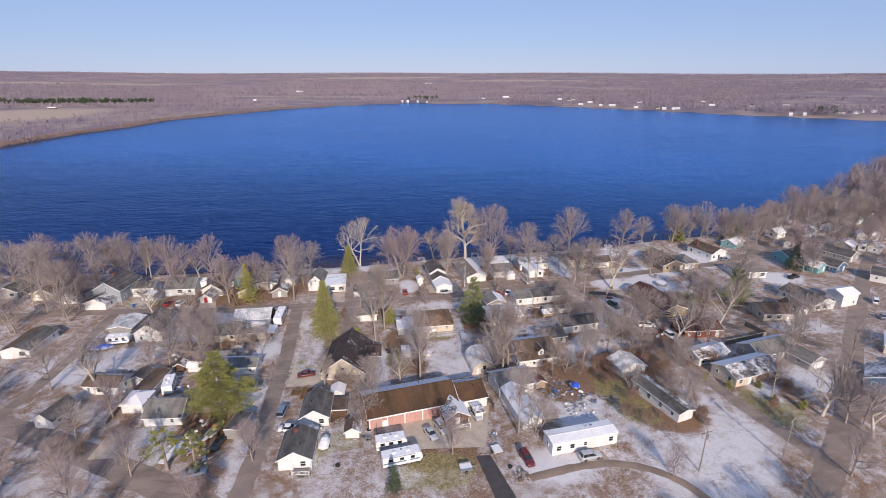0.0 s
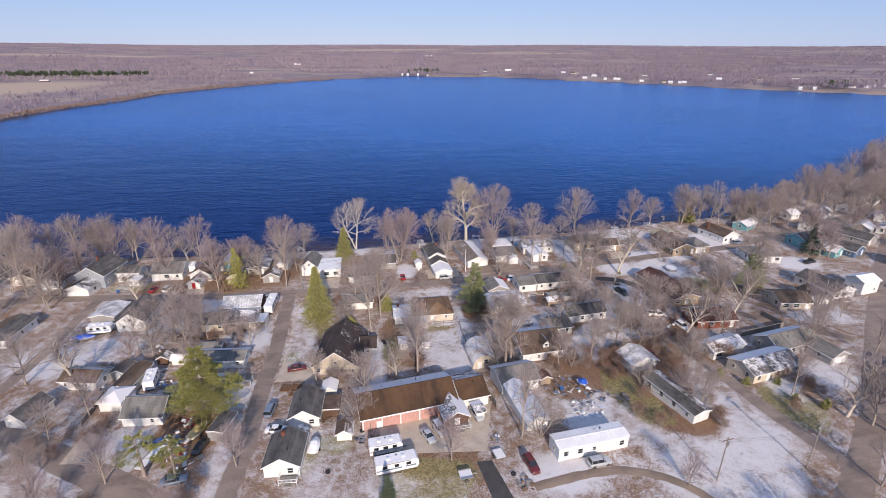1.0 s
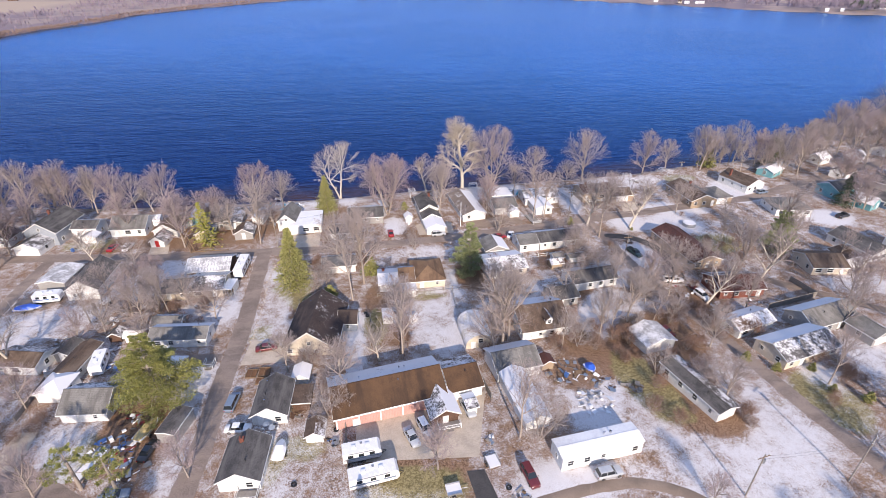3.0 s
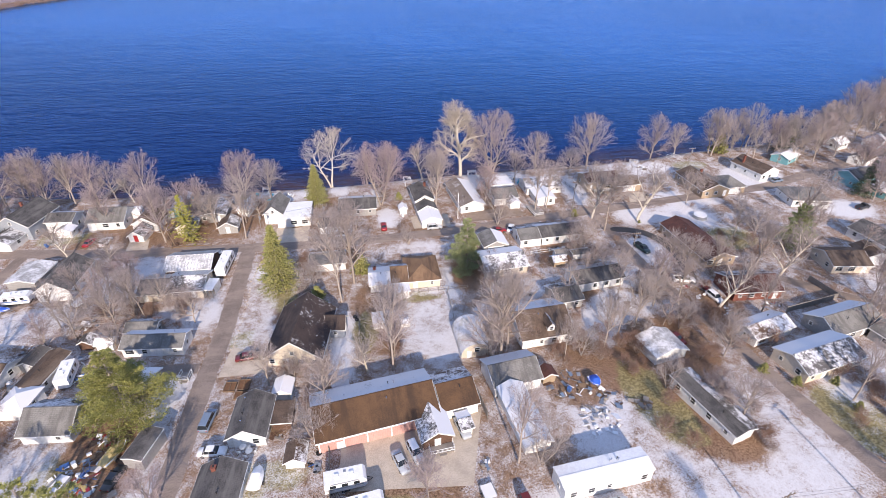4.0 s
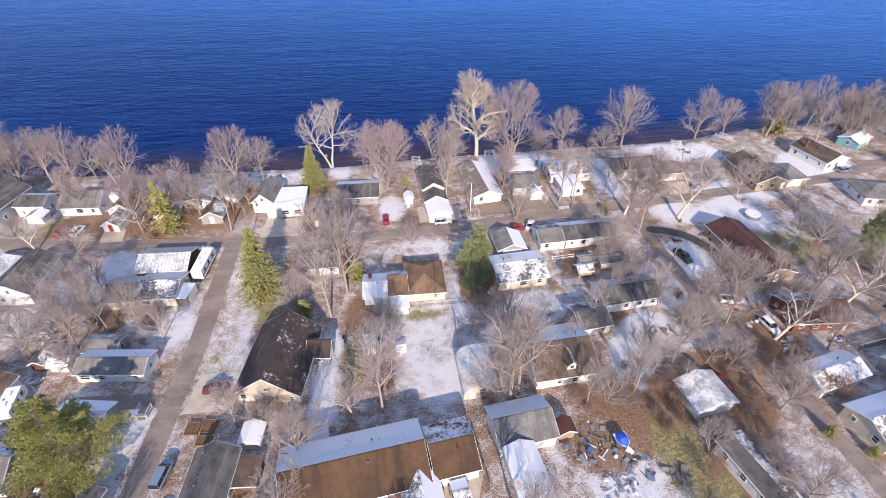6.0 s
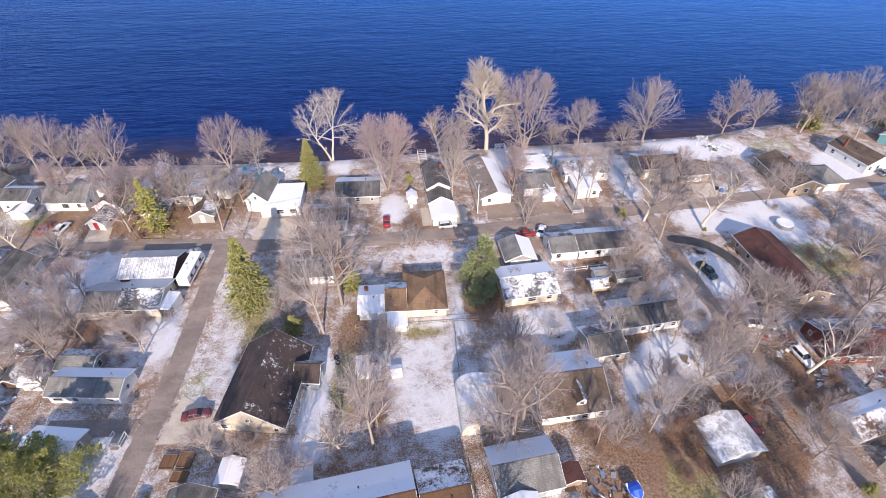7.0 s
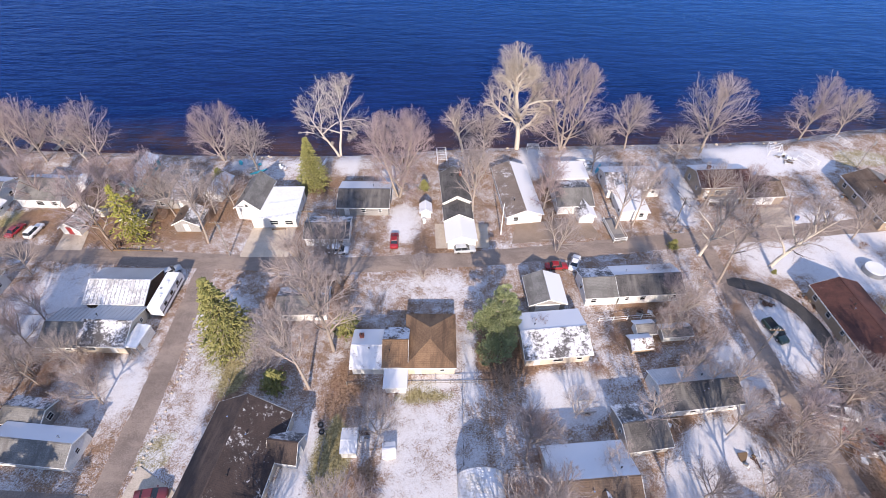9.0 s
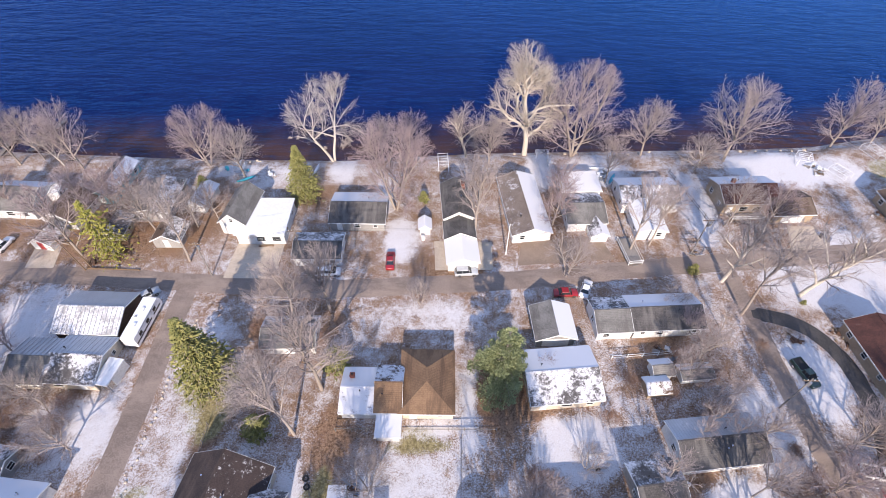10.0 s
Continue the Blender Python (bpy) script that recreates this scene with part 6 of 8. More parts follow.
plant(LEGGY, -28.4, 174.4, 20, 20, (2, 3))
plant(TALL, 3.4, 147.0, 24, 22)
plant(LEGGY, 0.4, 139.4, 21, 20, (-4, 0))
plant(OAK, -4.5, 161.8, 18, 18)
plant(TALL, 2.0, 163.0, 18, 22)
plant(LEGGY, 78.5, 163.4, 22, 20, (3, 4))
plant(PALE, 77.6, 171.2, 19, 18)
plant(PALE, 91.2, 168.0, 22, 18, (6, 5))
plant(LEGGY, 61.6, 179.2, 19, 20)
plant(LEGGY, 65.8, 180.6, 16, 20, (4, 2))
plant(CLUMP, 47.4, 172.2, 12, 14)
plant(CLUMP, 19.0, 164.6, 8, 14)
plant(TALL, 33.6, 113.2, 24, 22)
plant(TALL, 36.0, 116.5, 20, 22)
plant(TALL, 35.8, 127.4, 17, 22)
plant(PALE, 6.4, 113.6, 13, 18, (-6, 0))
plant(LEGGY, 11.4, 113.6, 21, 20)
plant(CLUMP, 13.0, 131.4, 12, 14)
plant(OAK, -49.2, 135.4, 15, 18, (-5, 0))
plant(LEGGY, -44.6, 139.0, 14, 20, (-4, 0))
plant(OAK, -33.0, 136.2, 12, 18)
plant(LEGGY, -47.5, 141.5, 13, 20)
plant(MAPLE, -54.0, 141.0, 13, 18)
plant(TALL, 66.4, 119.4, 16, 22)
plant(PALE, 89.8, 123.2, 17, 18, (22, 8))
plant(OAK, 84.0, 138.4, 16, 18)
plant(OAK, 72.6, 91.0, 13, 18)
plant(LEGGY, 96, 92, 14, 20)
plant(PALE, 101.8, 83.4, 19, 18)
plant(PALE, 106.2, 75.0, 17, 18)
plant(MAPLE, 15.1, 84.2, 10.5, 18, label="low reddish spreading tree on the bare lawn")
plant(MAPLE, -95.4, 203.2, 17, 18)
plant(OAK, -92, 209.6, 15, 18, (5, 0))
plant(OAK, -108.6, 214, 15, 18)
plant(MAPLE, -71.8, 188.2, 14, 18)
plant(PALE, -69.6, 204, 12.5, 18)
plant(MAPLE, -51.2, 175.6, 18, 18)
plant(PALE, -71.5, 124, 19, 18)
plant(OAK, 132.5, 218.4, 16, 18)
plant(OAK, 161.5, 223.2, 20, 18)
plant(TALL, 107, 135.0, 18, 22)
plant(PALE, 110.5, 131.0, 20, 18)
plant(OAK, 118.6, 150.6, 14, 18)
plant(LEGGY, 127.4, 146.6, 24, 20)
plant(OAK, 66.5, 153.0, 13, 18)
plant(OAK, 74.5, 126.0, 12, 18)
plant(LEGGY, 30.6, 88.6, 17, 20)
plant(CLUMP, 34.2, 88.0, 12, 14)
plant(TALL, -1.5, 105.0, 15, 22)
plant(CLUMP, -3.4, 98.6, 12, 14)
plant(CLUMP, -1.0, 110.5, 10, 14)
plant(TALL, -13.0, 113.0, 12, 22)
plant(CLUMP, -8.2, 113.6, 9, 14)
plant(LEGGY, 56.5, 113.5, 13, 20)
plant(LEGGY, 60.2, 115.6, 12, 20, (4, 0))
plant(OAK, 80.0, 107.0, 13, 18)
plant(MAPLE, -26.0, 88.6, 10, 18)
plant(MAPLE, -49.0, 88.0, 11, 18)
plant(MAPLE, -62.0, 110.0, 11, 18)
plant(OAK, -66.5, 103.0, 11, 18)
plant(MAPLE, -73, 90, 13, 18)
plant(OAK, -56.5, 150.0, 13, 18)
plant(LEGGY, -60.5, 146.0, 13, 20)
plant(MAPLE, -47.0, 185.0, 14, 18)
plant(OAK, -38.5, 182.6, 15, 18)
plant(OAK, -26, 186, 12, 18)
plant(MAPLE, -54.5, 187.5, 13, 18)
plant(OAK, 83.5, 186.5, 15, 18)
plant(MAPLE, 91.5, 185.8, 12, 18)
plant(OAK, 112.5, 176, 14, 18)
plant(OAK, 82.0, 204.0, 13, 18)
plant(MAPLE, 48.8, 194.0, 12, 18)
plant(TALL, 60.5, 200.5, 14, 22)
plant(MAPLE, 46.4, 186.2, 13, 18)
plant(PALE, -75, 170, 14, 18)
plant(OAK, -100.5, 168, 15, 18)
plant(OAK, -84, 126, 17, 18)
plant(OAK, 104.5, 80.0, 15, 18)

plant(OAK, -57.5, 134.0, 13, 18)
plant(MAPLE, -52.0, 147.5, 11, 18)
plant(OAK, -41.5, 143.6, 11, 18)
plant(LEGGY, -63.0, 139.0, 13, 20)
plant(MAPLE, -61.5, 130.5, 10, 18)
plant(OAK, -47.0, 129.0, 9, 18)
plant(OAK, 88.6, 136.2, 15, 18)
plant(MAPLE, 78.2, 131.5, 12, 18, label="bare tree with rusty twigs by the lane")
plant(CLUMP, 76.0, 117.0, 11, 14)
plant(CLUMP, 86.0, 114.0, 9, 14)
plant(OAK, 61.0, 122.0, 10, 18)
plant(CLUMP, 50.8, 112.0, 9, 14)
plant(LEGGY, 47.0, 111.6, 11, 20)
plant(OAK, 62.0, 44.0, 15, 18)
plant(MAPLE, 71.0, 41.0, 15, 18)
plant(OAK, 80.0, 49.0, 14, 18)
plant(MAPLE, 54.0, 37.0, 15, 18)
plant(OAK, 46.0, 42.0, 13, 18)
plant(OAK, 91.5, 66.0, 13, 18)
plant(MAPLE, 57.0, 71.5, 7, 18)
plant(OAK, 66.0, 33.0, 17, 18)
plant(OAK, -63.0, 90.0, 11, 18)
plant(MAPLE, -56.0, 80.0, 12, 18)
plant(OAK, -78.0, 96.0, 11, 18)
plant(MAPLE, -34.0, 76.0, 9, 18)
plant(OAK, -72.0, 70.0, 14, 18)
plant(OAK, -50.0, 62.0, 14, 18)
for x, y, h, pr, own in ((-117.6, 206.5, 17, OAK, 18), (-107.4, 203, 19, TALL, 22), (-101.5, 207, 15, MAPLE, 18), (-88.5, 205.5, 16, TALL, 22), (-80.8, 204.5, 15, MAPLE, 18), (-76, 206.5, 14, OAK, 18), (-112, 177.5, 22, LEGGY, 20), (-126, 205, 17, MAPLE, 18), (-135, 199, 19, OAK, 18), (-119, 188, 20, TALL, 22), (-97.5, 206, 17, LEGGY, 20), (-64.5, 203, 15, MAPLE, 18), (-104, 172, 19, TALL, 22)):
    plant(pr, x, y, h * 1.18, own)
for x, y, h, pr, own in ((-8.0, 143.5, 11, CLUMP, 14), (-6.5, 148.5, 9, CLUMP, 14), (12.4, 135.5, 7, CLUMP, 14), (64, 150, 11, CLUMP, 14), (68.5, 147, 10, CLUMP, 14), (45, 135, 8, CLUMP, 14), (-38.5, 141, 9, CLUMP, 14), (49, 125, 10, CLUMP, 14), (71, 96, 10, CLUMP, 14), (63.5, 100.5, 9, CLUMP, 14), (98, 119.5, 13, OAK, 18)):
    plant(pr, x, y, h, own)
for x, y, h, pr, own in ((-48, 141.5, 11, CLUMP, 14), (-52, 153, 10, MAPLE, 18), (31.4, 113.5, 15, OAK, 18), (12, 117.5, 12, MAPLE, 18), (68, 131.5, 12, LEGGY, 20), (71.5, 139.5, 11, OAK, 18), (97, 137.5, 13, OAK, 18), (-62, 165, 12, OAK, 18), (82.5, 128.5, 13, OAK, 18), (66, 165.5, 9, CLUMP, 14), (-44, 188, 14, MAPLE, 18), (-30, 184, 12, OAK, 18)):
    plant(pr, x, y, h, own)
# thickets
rng = random.Random(5)
for x0, x1, y0, y1, k in ((54, 63, 105, 116, 12), (84, 93, 108, 122, 16), (74, 80, 112, 132, 9), (86, 92, 130, 138, 3), (48, 60, 116, 122, 5), (44, 50, 108, 114, 4), (-12, -5, 112, 116, 4), (-6, 0, 98, 110, 6), (66, 76, 84, 100, 7), (-34, -30, 80, 88, 5), (76, 79, 124, 140, 4), (-70, -56, 92, 106, 6), (100, 108, 88, 96, 4), (36, 39, 118, 134, 5), (64, 80, 150, 158, 4), (108, 122, 138, 158, 5), (-60, -40, 138, 146, 5), (8, 13, 117, 126, 4), (40, 70, 140, 156, 10), (-46, -30, 134, 146, 8), (-12, 4, 146, 164, 7), (56, 78, 86, 118, 14), (88, 112, 84, 100, 6), (-48, -24, 178, 196, 7), (30, 48, 110, 128, 6), (100, 126, 132, 176, 10)):
    for _ in range(k):
        x, y = rng.uniform(x0, x1), rng.uniform(y0, y1)
        plant(SHRUB, x, y, rng.uniform(2.2, 4.8), 5)
# scattered yard trees and the wooded eastern shore
for x0, x1, y0, y1, k, lo, hi in ((135, 215, 205, 229, 30, 12, 19), (170, 300, 196, 250, 44, 12, 18), (170, 300, 150, 200, 18, 11, 16), (200, 340, 222, 300, 70, 13, 19), (300, 420, 260, 370, 60, 13, 19), (280, 400, 190, 290, 26, 12, 18), (-150, -100, 160, 210, 14, 12, 17), (112, 150, 100, 180, 13, 9, 15), (-130, -92, 100, 165, 9, 11, 16), (50, 78, 100, 170, 9, 7, 12)):
    for _ in range(k):
        x, y = rng.uniform(x0, x1), rng.uniform(y0, y1)
        if lake_depth([x], [y])[0] > -3:
            continue
        pr, own = rng.choice(((FAR_OAK, 18), (FAR_TALL, 20), (FAR_OAK, 18), (MAPLE, 18)))
        plant(pr, x, y, rng.uniform(lo, hi), own)


def evergreen(name, label, seed, height, radius, mat, tiers, per, tufts, bare=0.06, ragged=0.12, droop=0.25, tuft=0.55):
    """A conifer: a trunk, and a crown of many small sprays on drooping boughs."""
    rng = random.Random(seed)
    stout = [([(0, 0, -0.3), (0.03, 0.02, height * 0.5), (0, 0, height)], [height * 0.013 + 0.06, height * 0.008, 0.0], 7)]
    vs, fs = [], []
    for i in range(tiers):
        t = bare + (1 - bare) * (i + rng.random() * 0.6) / tiers
        reach = radius * (1 - t) ** 0.8 * (1 + rng.gauss(0, ragged)) + 0.12
        for j in range(max(4, int(per * (1 - 0.5 * t)))):
            a = rng.uniform(0, 2 * math.pi)
            ln = max(0.15, reach * (1 + rng.gauss(0, ragged)))
            z = t * height
            tip = Vector((math.cos(a) * ln, math.sin(a) * ln, z - ln * droop + 0.1 * ln * ln / max(radius, 1)))
            if j % 2 == 0 and ln > 0.8:
                stout.append(([(0, 0, z), tuple(tip * 0.5 + Vector((0, 0, z)) * 0.5), tuple(tip)], [0.05, 0.03, 0], 3))
            for q in range(tufts):
                f = 0.2 + 0.8 * (q + rng.random()) / tufts
                c = Vector((0, 0, z)).lerp(tip, f) + Vector((rng.gauss(0, 0.13), rng.gauss(0, 0.13), rng.gauss(0, 0.1))) * (0.4 + ln * 0.25)
                way = Vector((math.cos(a + rng.gauss(0, 0.7)), math.sin(a + rng.gauss(0, 0.7)), rng.gauss(-0.15, 0.35))).normalized()
                side = way.cross(Vector((rng.gauss(0, 0.4), rng.gauss(0, 0.4), 1))).normalized()
                s = tuft * rng.uniform(0.6, 1.25)
                k = len(vs)
                up = Vector((0, 0, 0.16 * s))
                vs += [tuple(c - way * s * 0.5), tuple(c + side * s * 0.32 - up), tuple(c + way * s * 0.7), tuple(c - side * s * 0.32 - up), tuple(c + up)]
                fs += [(k, k + 1, k + 4), (k + 1, k + 2, k + 4), (k + 2, k + 3, k + 4), (k + 3, k, k + 4)]
    ob = tagged(new(name), label, "tree", "evergreens")
    ob.matrix_basis = pose(0, 0, -500)
    part("trunk", mesh_of("trunk", *tubes(stout), [M["bark"]], None, True), None, ob)
    part("crown", mesh_of("crown", vs, fs, [M[mat]]), None, ob)
    return ob


def pine(name, label, seed, height, radius, mat, boughs, per, low=0.14, fill=0.3):
    """A broad pine: level boughs of uneven reach, feathered with upturned sprays of needles."""
    rng = random.Random(seed)
    stout = [([(0, 0, -0.3), (0.1, 0.05, height * 0.5), (0.0, 0.1, height * 0.97)], [0.34, 0.22, 0.0], 8)]
    vs, fs = [], []
    for i in range(boughs):
        whorls = max(6, boughs // 7)
        t = low + (1 - low) * (int(i * whorls / boughs) + rng.random() * 0.35) / whorls
        a = i * 2.39996 + rng.gauss(0, 0.3)
        reach = max(0.6, radius * min(1.0, (1.03 - t) / 0.8) ** 0.8 * (1.0 if rng.random() < 0.65 else 0.6) * rng.uniform(0.65, 1.15))
        o = Vector((0, 0, height * t - reach * 0.12))
        tip = Vector((math.cos(a) * reach, math.sin(a) * reach, height * t + reach * rng.uniform(-0.14, 0.12)))
        mid = o.lerp(tip, 0.55) + Vector((0, 0, reach * 0.07))
        stout.append(([tuple(o), tuple(mid), tuple(tip)], [0.02 + reach * 0.011, 0.012 + reach * 0.007, 0.0], 4))
        side_way = Vector((-math.sin(a), math.cos(a), 0))
        for _ in range(int(per * reach / radius) + 8):
            f = fill + (1.02 - fill) * rng.random() ** 0.8
            p = (o.lerp(mid, f / 0.55) if f < 0.55 else mid.lerp(tip, (f - 0.55) / 0.45))
            w = reach * 0.24 * math.sin(min(f, 1.0) * 2.6)
            s_ = rng.gauss(0, 0.55)
            p = p + side_way * w * s_ + Vector((0, 0, rng.gauss(0, 0.12) - 0.1 * abs(s_) * w))
            out = (Vector((math.cos(a), math.sin(a), 0)) + side_way * s_ * 0.9 + Vector((rng.gauss(0, 0.3), rng.gauss(0, 0.3), rng.gauss(0.35, 0.3)))).normalized()
            s = rng.uniform(0.2, 0.42)
            for _ in range(4):
                d = (out + Vector((rng.gauss(0, 0.4), rng.gauss(0, 0.4), rng.gauss(0, 0.3)))).normalized()
                n_ = d.cross(Vector((rng.gauss(0, 0.5), rng.gauss(0, 0.5), 1))).normalized() * s * 0.13
                k = len(vs)
                vs += [tuple(p), tuple(p + d * s * 0.6 + n_), tuple(p + d * s), tuple(p + d * s * 0.6 - n_)]
                fs.append((k, k + 1, k + 2, k + 3))
    ob = tagged(new(name), label, "tree", "evergreens")
    ob.matrix_basis = pose(0, 0, -500)
    part("trunk", mesh_of("trunk", *tubes(stout), [M["bark"]], None, True), None, ob)
    part("crown", mesh_of("crown", vs, fs, [M[mat]]), None, ob)
    return ob


BIGPINE = pine("pine_tree", "broad sunlit pine with drooping green boughs", 5, 16, 8.4, "pine", 110, 360)
plant(BIGPINE, -37.0, 108.6, 16.5, 16)
SPRUCE = evergreen("spruce_tree", "tall dense green spruce on a snowy lawn", 8, 16, 4.6, "spruce", 38, 26, 7)
plant(SPRUCE, -15.2, 148.6, 18, 16)
plant(SPRUCE, -8.8, 194.8, 12.5, 16, label="dark green spruce beside the lake")
YELLOW = evergreen("conifer", "ragged yellow-green conifer by the lane", 9, 14, 3.8, "spruce_yellow", 24, 14, 6, ragged=0.4)
plant(YELLOW, -44.6, 176.0, 15, 14)
MIDPINE = pine("pine_tree", "dark green pine beside a brown-roofed house", 15, 16, 5.6, "pine_dark", 90, 300)
plant(MIDPINE, 33.2, 149.2, 16, 16)
LOWPINE = pine("pine_tree", "low spreading pine at the street corner", 25, 10, 5.4, "pine", 26, 120, 0.42, 0.5)
plant(LOWPINE, -42.6, 89.0, 10.5, 10)
plant(LOWPINE, -36.5, 87.4, 9.5, 10)
plant(MIDPINE, 126.5, 146.4, 14, 16, label="dark pine among bare trees")
plant(MIDPINE, 131.5, 149.0, 12, 16, label="dark pine among bare trees")
BLUE = evergreen("spruce_tree", "dusky blue-green spruce beside the lane", 19, 13, 3.8, "spruce_blue", 28, 18, 6)
plant(BLUE, 176, 173.6, 13, 13)
plant(BLUE, 2.4, 76.4, 6, 13, label="small spruce at the edge of a lawn")
plant(BLUE, 176.5, 213.0, 13, 13)
ARBOR = evergreen("arborvitae", "clipped dark green evergreen bush", 29, 5, 2.2, "spruce", 16, 16, 5, bare=0.02, droop=-0.2)
plant(ARBOR, -5.2, 139.6, 5.2, 5)
plant(ARBOR, 5.4, 151.4, 5.6, 5)
for x, y, h in ((84.6, 101.5, 2.4), (88.6, 97.4, 2.2), (95.0, 90.0, 2.0), (99.6, 86.6, 2.6), (96.0, 96.4, 2.0)):
    plant(ARBOR, x, y, h, 5, label="yellow-green evergreen garden shrub")
for x, y, h in ((72.6, 173.4, 2.6), (91.0, 166.0, 1.2), (18.2, 193.2, 3.0), (-32.4, 196, 4.0), (190, 226, 9), (150, 216, 8)):
    plant(ARBOR, x, y, h, 5, label="dense green evergreen yard bush")


# ---- distant woods ----
def big_mesh(name, verts, tris, mat):
    me = bpy.data.meshes.new(name)
    me.vertices.add(len(verts))
    me.vertices.foreach_set("co", verts.astype(np.float32).ravel())
    me.loops.add(len(tris) * 3)
    me.loops.foreach_set("vertex_index", tris.astype(np.int32).ravel())
    me.polygons.add(len(tris))
    me.polygons.foreach_set("loop_start", np.arange(0, len(tris) * 3, 3, dtype=np.int32))
    me.polygons.foreach_set("loop_total", np.full(len(tris), 3, dtype=np.int32))
    me.materials.append(mat)
    me.update(calc_edges=True)
    return me


def woods(name, label, xs, ys, tall, slivers, width, mat, seed):
    """Many bare trees joined in one: each a stem and a fan of tapering boughs."""
    r = np.random.RandomState(seed)
    k = len(xs)
    zs = heights(xs, ys)
    h = tall * r.uniform(0.65, 1.2, k)
    a = r.uniform(0, 2 * np.pi, (k, slivers))
    tilt = np.abs(r.normal(0, 0.55, (k, slivers))).clip(0, 1.25)
    tilt[:, 0] = 0.02
    ln = h[:, None] * r.uniform(0.4, 0.72, (k, slivers))
    z0 = h[:, None] * r.uniform(0.18, 0.45, (k, slivers))
    z0[:, 0], ln[:, 0] = -0.5, h * 0.9
    dx, dy, dz = np.cos(a) * np.sin(tilt), np.sin(a) * np.sin(tilt), np.cos(tilt)
    bx, by, bz = xs[:, None] + 0 * a, ys[:, None] + 0 * a, zs[:, None] + z0
    w = width * h[:, None] / tall * r.uniform(0.6, 1.3, (k, slivers))
    w[:, 0] *= 0.45
    sx, sy = -np.sin(a + r.uniform(-0.9, 0.9, a.shape)), np.cos(a + r.uniform(-0.9, 0.9, a.shape))
    sx[:, 0], sy[:, 0] = 1, 0
    mid = 0.62
    P = [np.stack([bx, by, bz], -1), np.stack([bx + dx * ln * mid + sx * w, by + dy * ln * mid + sy * w, bz + dz * ln * mid], -1),
         np.stack([bx + dx * ln, by + dy * ln, bz + dz * ln], -1), np.stack([bx + dx * ln * mid - sx * w, by + dy * ln * mid - sy * w, bz + dz * ln * mid + 0.3 * w], -1)]
    v = np.stack(P, 2).reshape(-1, 3)
    i = np.arange(k * slivers)[:, None] * 4
    tris = np.concatenate([i + [[0, 1, 2]], i + [[0, 2, 3]]], 1).reshape(-1, 3)
    return tagged(new(name, big_mesh(name, v, tris, M[mat])), label, "woods", kind="stuff")


def scatter(k, seed, r0, r1, a0, a1, keep):
    r = np.random.RandomState(seed)
    d = np.sqrt(r.uniform(r0 * r0, r1 * r1, k))
    a = np.radians(r.uniform(a0, a1, k))
    x, y = d * np.sin(a), d * np.cos(a)
    ok = (lake_depth(x, y) < -6) & keep(x, y)
    return x[ok], y[ok]


def fields(x, y):
    """False where open fields lie, and on the cleared lots that run from far homes down to the water."""
    f = np.ones(len(x), bool)
    for hx, hy, w in FAR_HOMES:
        r = math.hypot(hx, hy)
        down = -((x - hx) * hx + (y - hy) * hy) / r
        f &= ~((down > -9) & (down < 240) & (np.abs((x - hx) * hy - (y - hy) * hx) / r < w * 0.5 + 2))
    for cx, cy, rx, ry in ((-640, 1090, 150, 190), (-150, 1790, 330, 50), (380, 1500, 45, 50), (-700, 1420, 260, 60), (650, 1800, 130, 50), (-1300, 2500, 500, 90), (900, 2900, 420, 90), (100, 3300, 500, 110), (560, 1330, 30, 30)):
        f &= np.hypot((x - cx) / rx, (y - cy) / ry) > 1
    return f


def stands(x, y):
    """Woods in belts and stands, with clearings."""
    s = np.sin(x * 0.004 + 1.7 * np.sin(y * 0.0031)) + np.sin(y * 0.0065 + 1.3 * np.sin(x * 0.0023) + 2.0) + 0.6 * np.sin(x * 0.011 + y * 0.009)
    return fields(x, y) & (s > -1.25)


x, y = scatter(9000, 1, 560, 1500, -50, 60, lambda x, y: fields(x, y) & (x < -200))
woods("marsh_woods", "pale grey-brown bare woods along the far shore", x, y, 9, 16, 0.34, "twig_hazed", 2)
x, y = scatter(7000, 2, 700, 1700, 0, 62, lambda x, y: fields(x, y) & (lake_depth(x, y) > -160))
woods("far_shore_trees", "bare trees between houses on the far shore", x, y, 14, 16, 0.4, "twig_hazed", 3)
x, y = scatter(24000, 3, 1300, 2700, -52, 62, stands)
woods("far_woods", "bare brown woodland beyond the lake, tinted mauve for haze", x, y, 11, 10, 0.9, "twig_hazed", 4)
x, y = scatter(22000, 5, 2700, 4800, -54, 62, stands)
woods("horizon_woods", "brown woodland reaching to the horizon", x, y, 8, 9, 2.2, "twig_hazed", 6)
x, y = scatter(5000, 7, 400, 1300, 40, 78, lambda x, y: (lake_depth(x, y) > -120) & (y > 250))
woods("shore_woods", "dense bare woods along the eastern shore", x, y, 17, 60, 0.075, "twig_hazed", 8)
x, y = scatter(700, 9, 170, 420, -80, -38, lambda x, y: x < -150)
woods("west_woods", "bare woods west of the houses", x, y, 14, 60, 0.07, "twig_hazed", 10)
# dark conifer belts across the lake
r_ = np.random.RandomState(12)
for nm, cx, cy, sx, sy, k in (("conifer_belt", -720, 1400, 200, 14, 260), ("conifer_belt", 170, 1530, 45, 12, 40), ("conifer_belt", 905, 905, 28, 14, 30)):
    x, y = cx + r_.uniform(-sx, sx, k), cy + r_.uniform(-sy, sy, k)
    woods(nm, "dark evergreen belt across the lake", x, y, 15, 14, 1.6, "spruce_blue", int(cx) % 97)

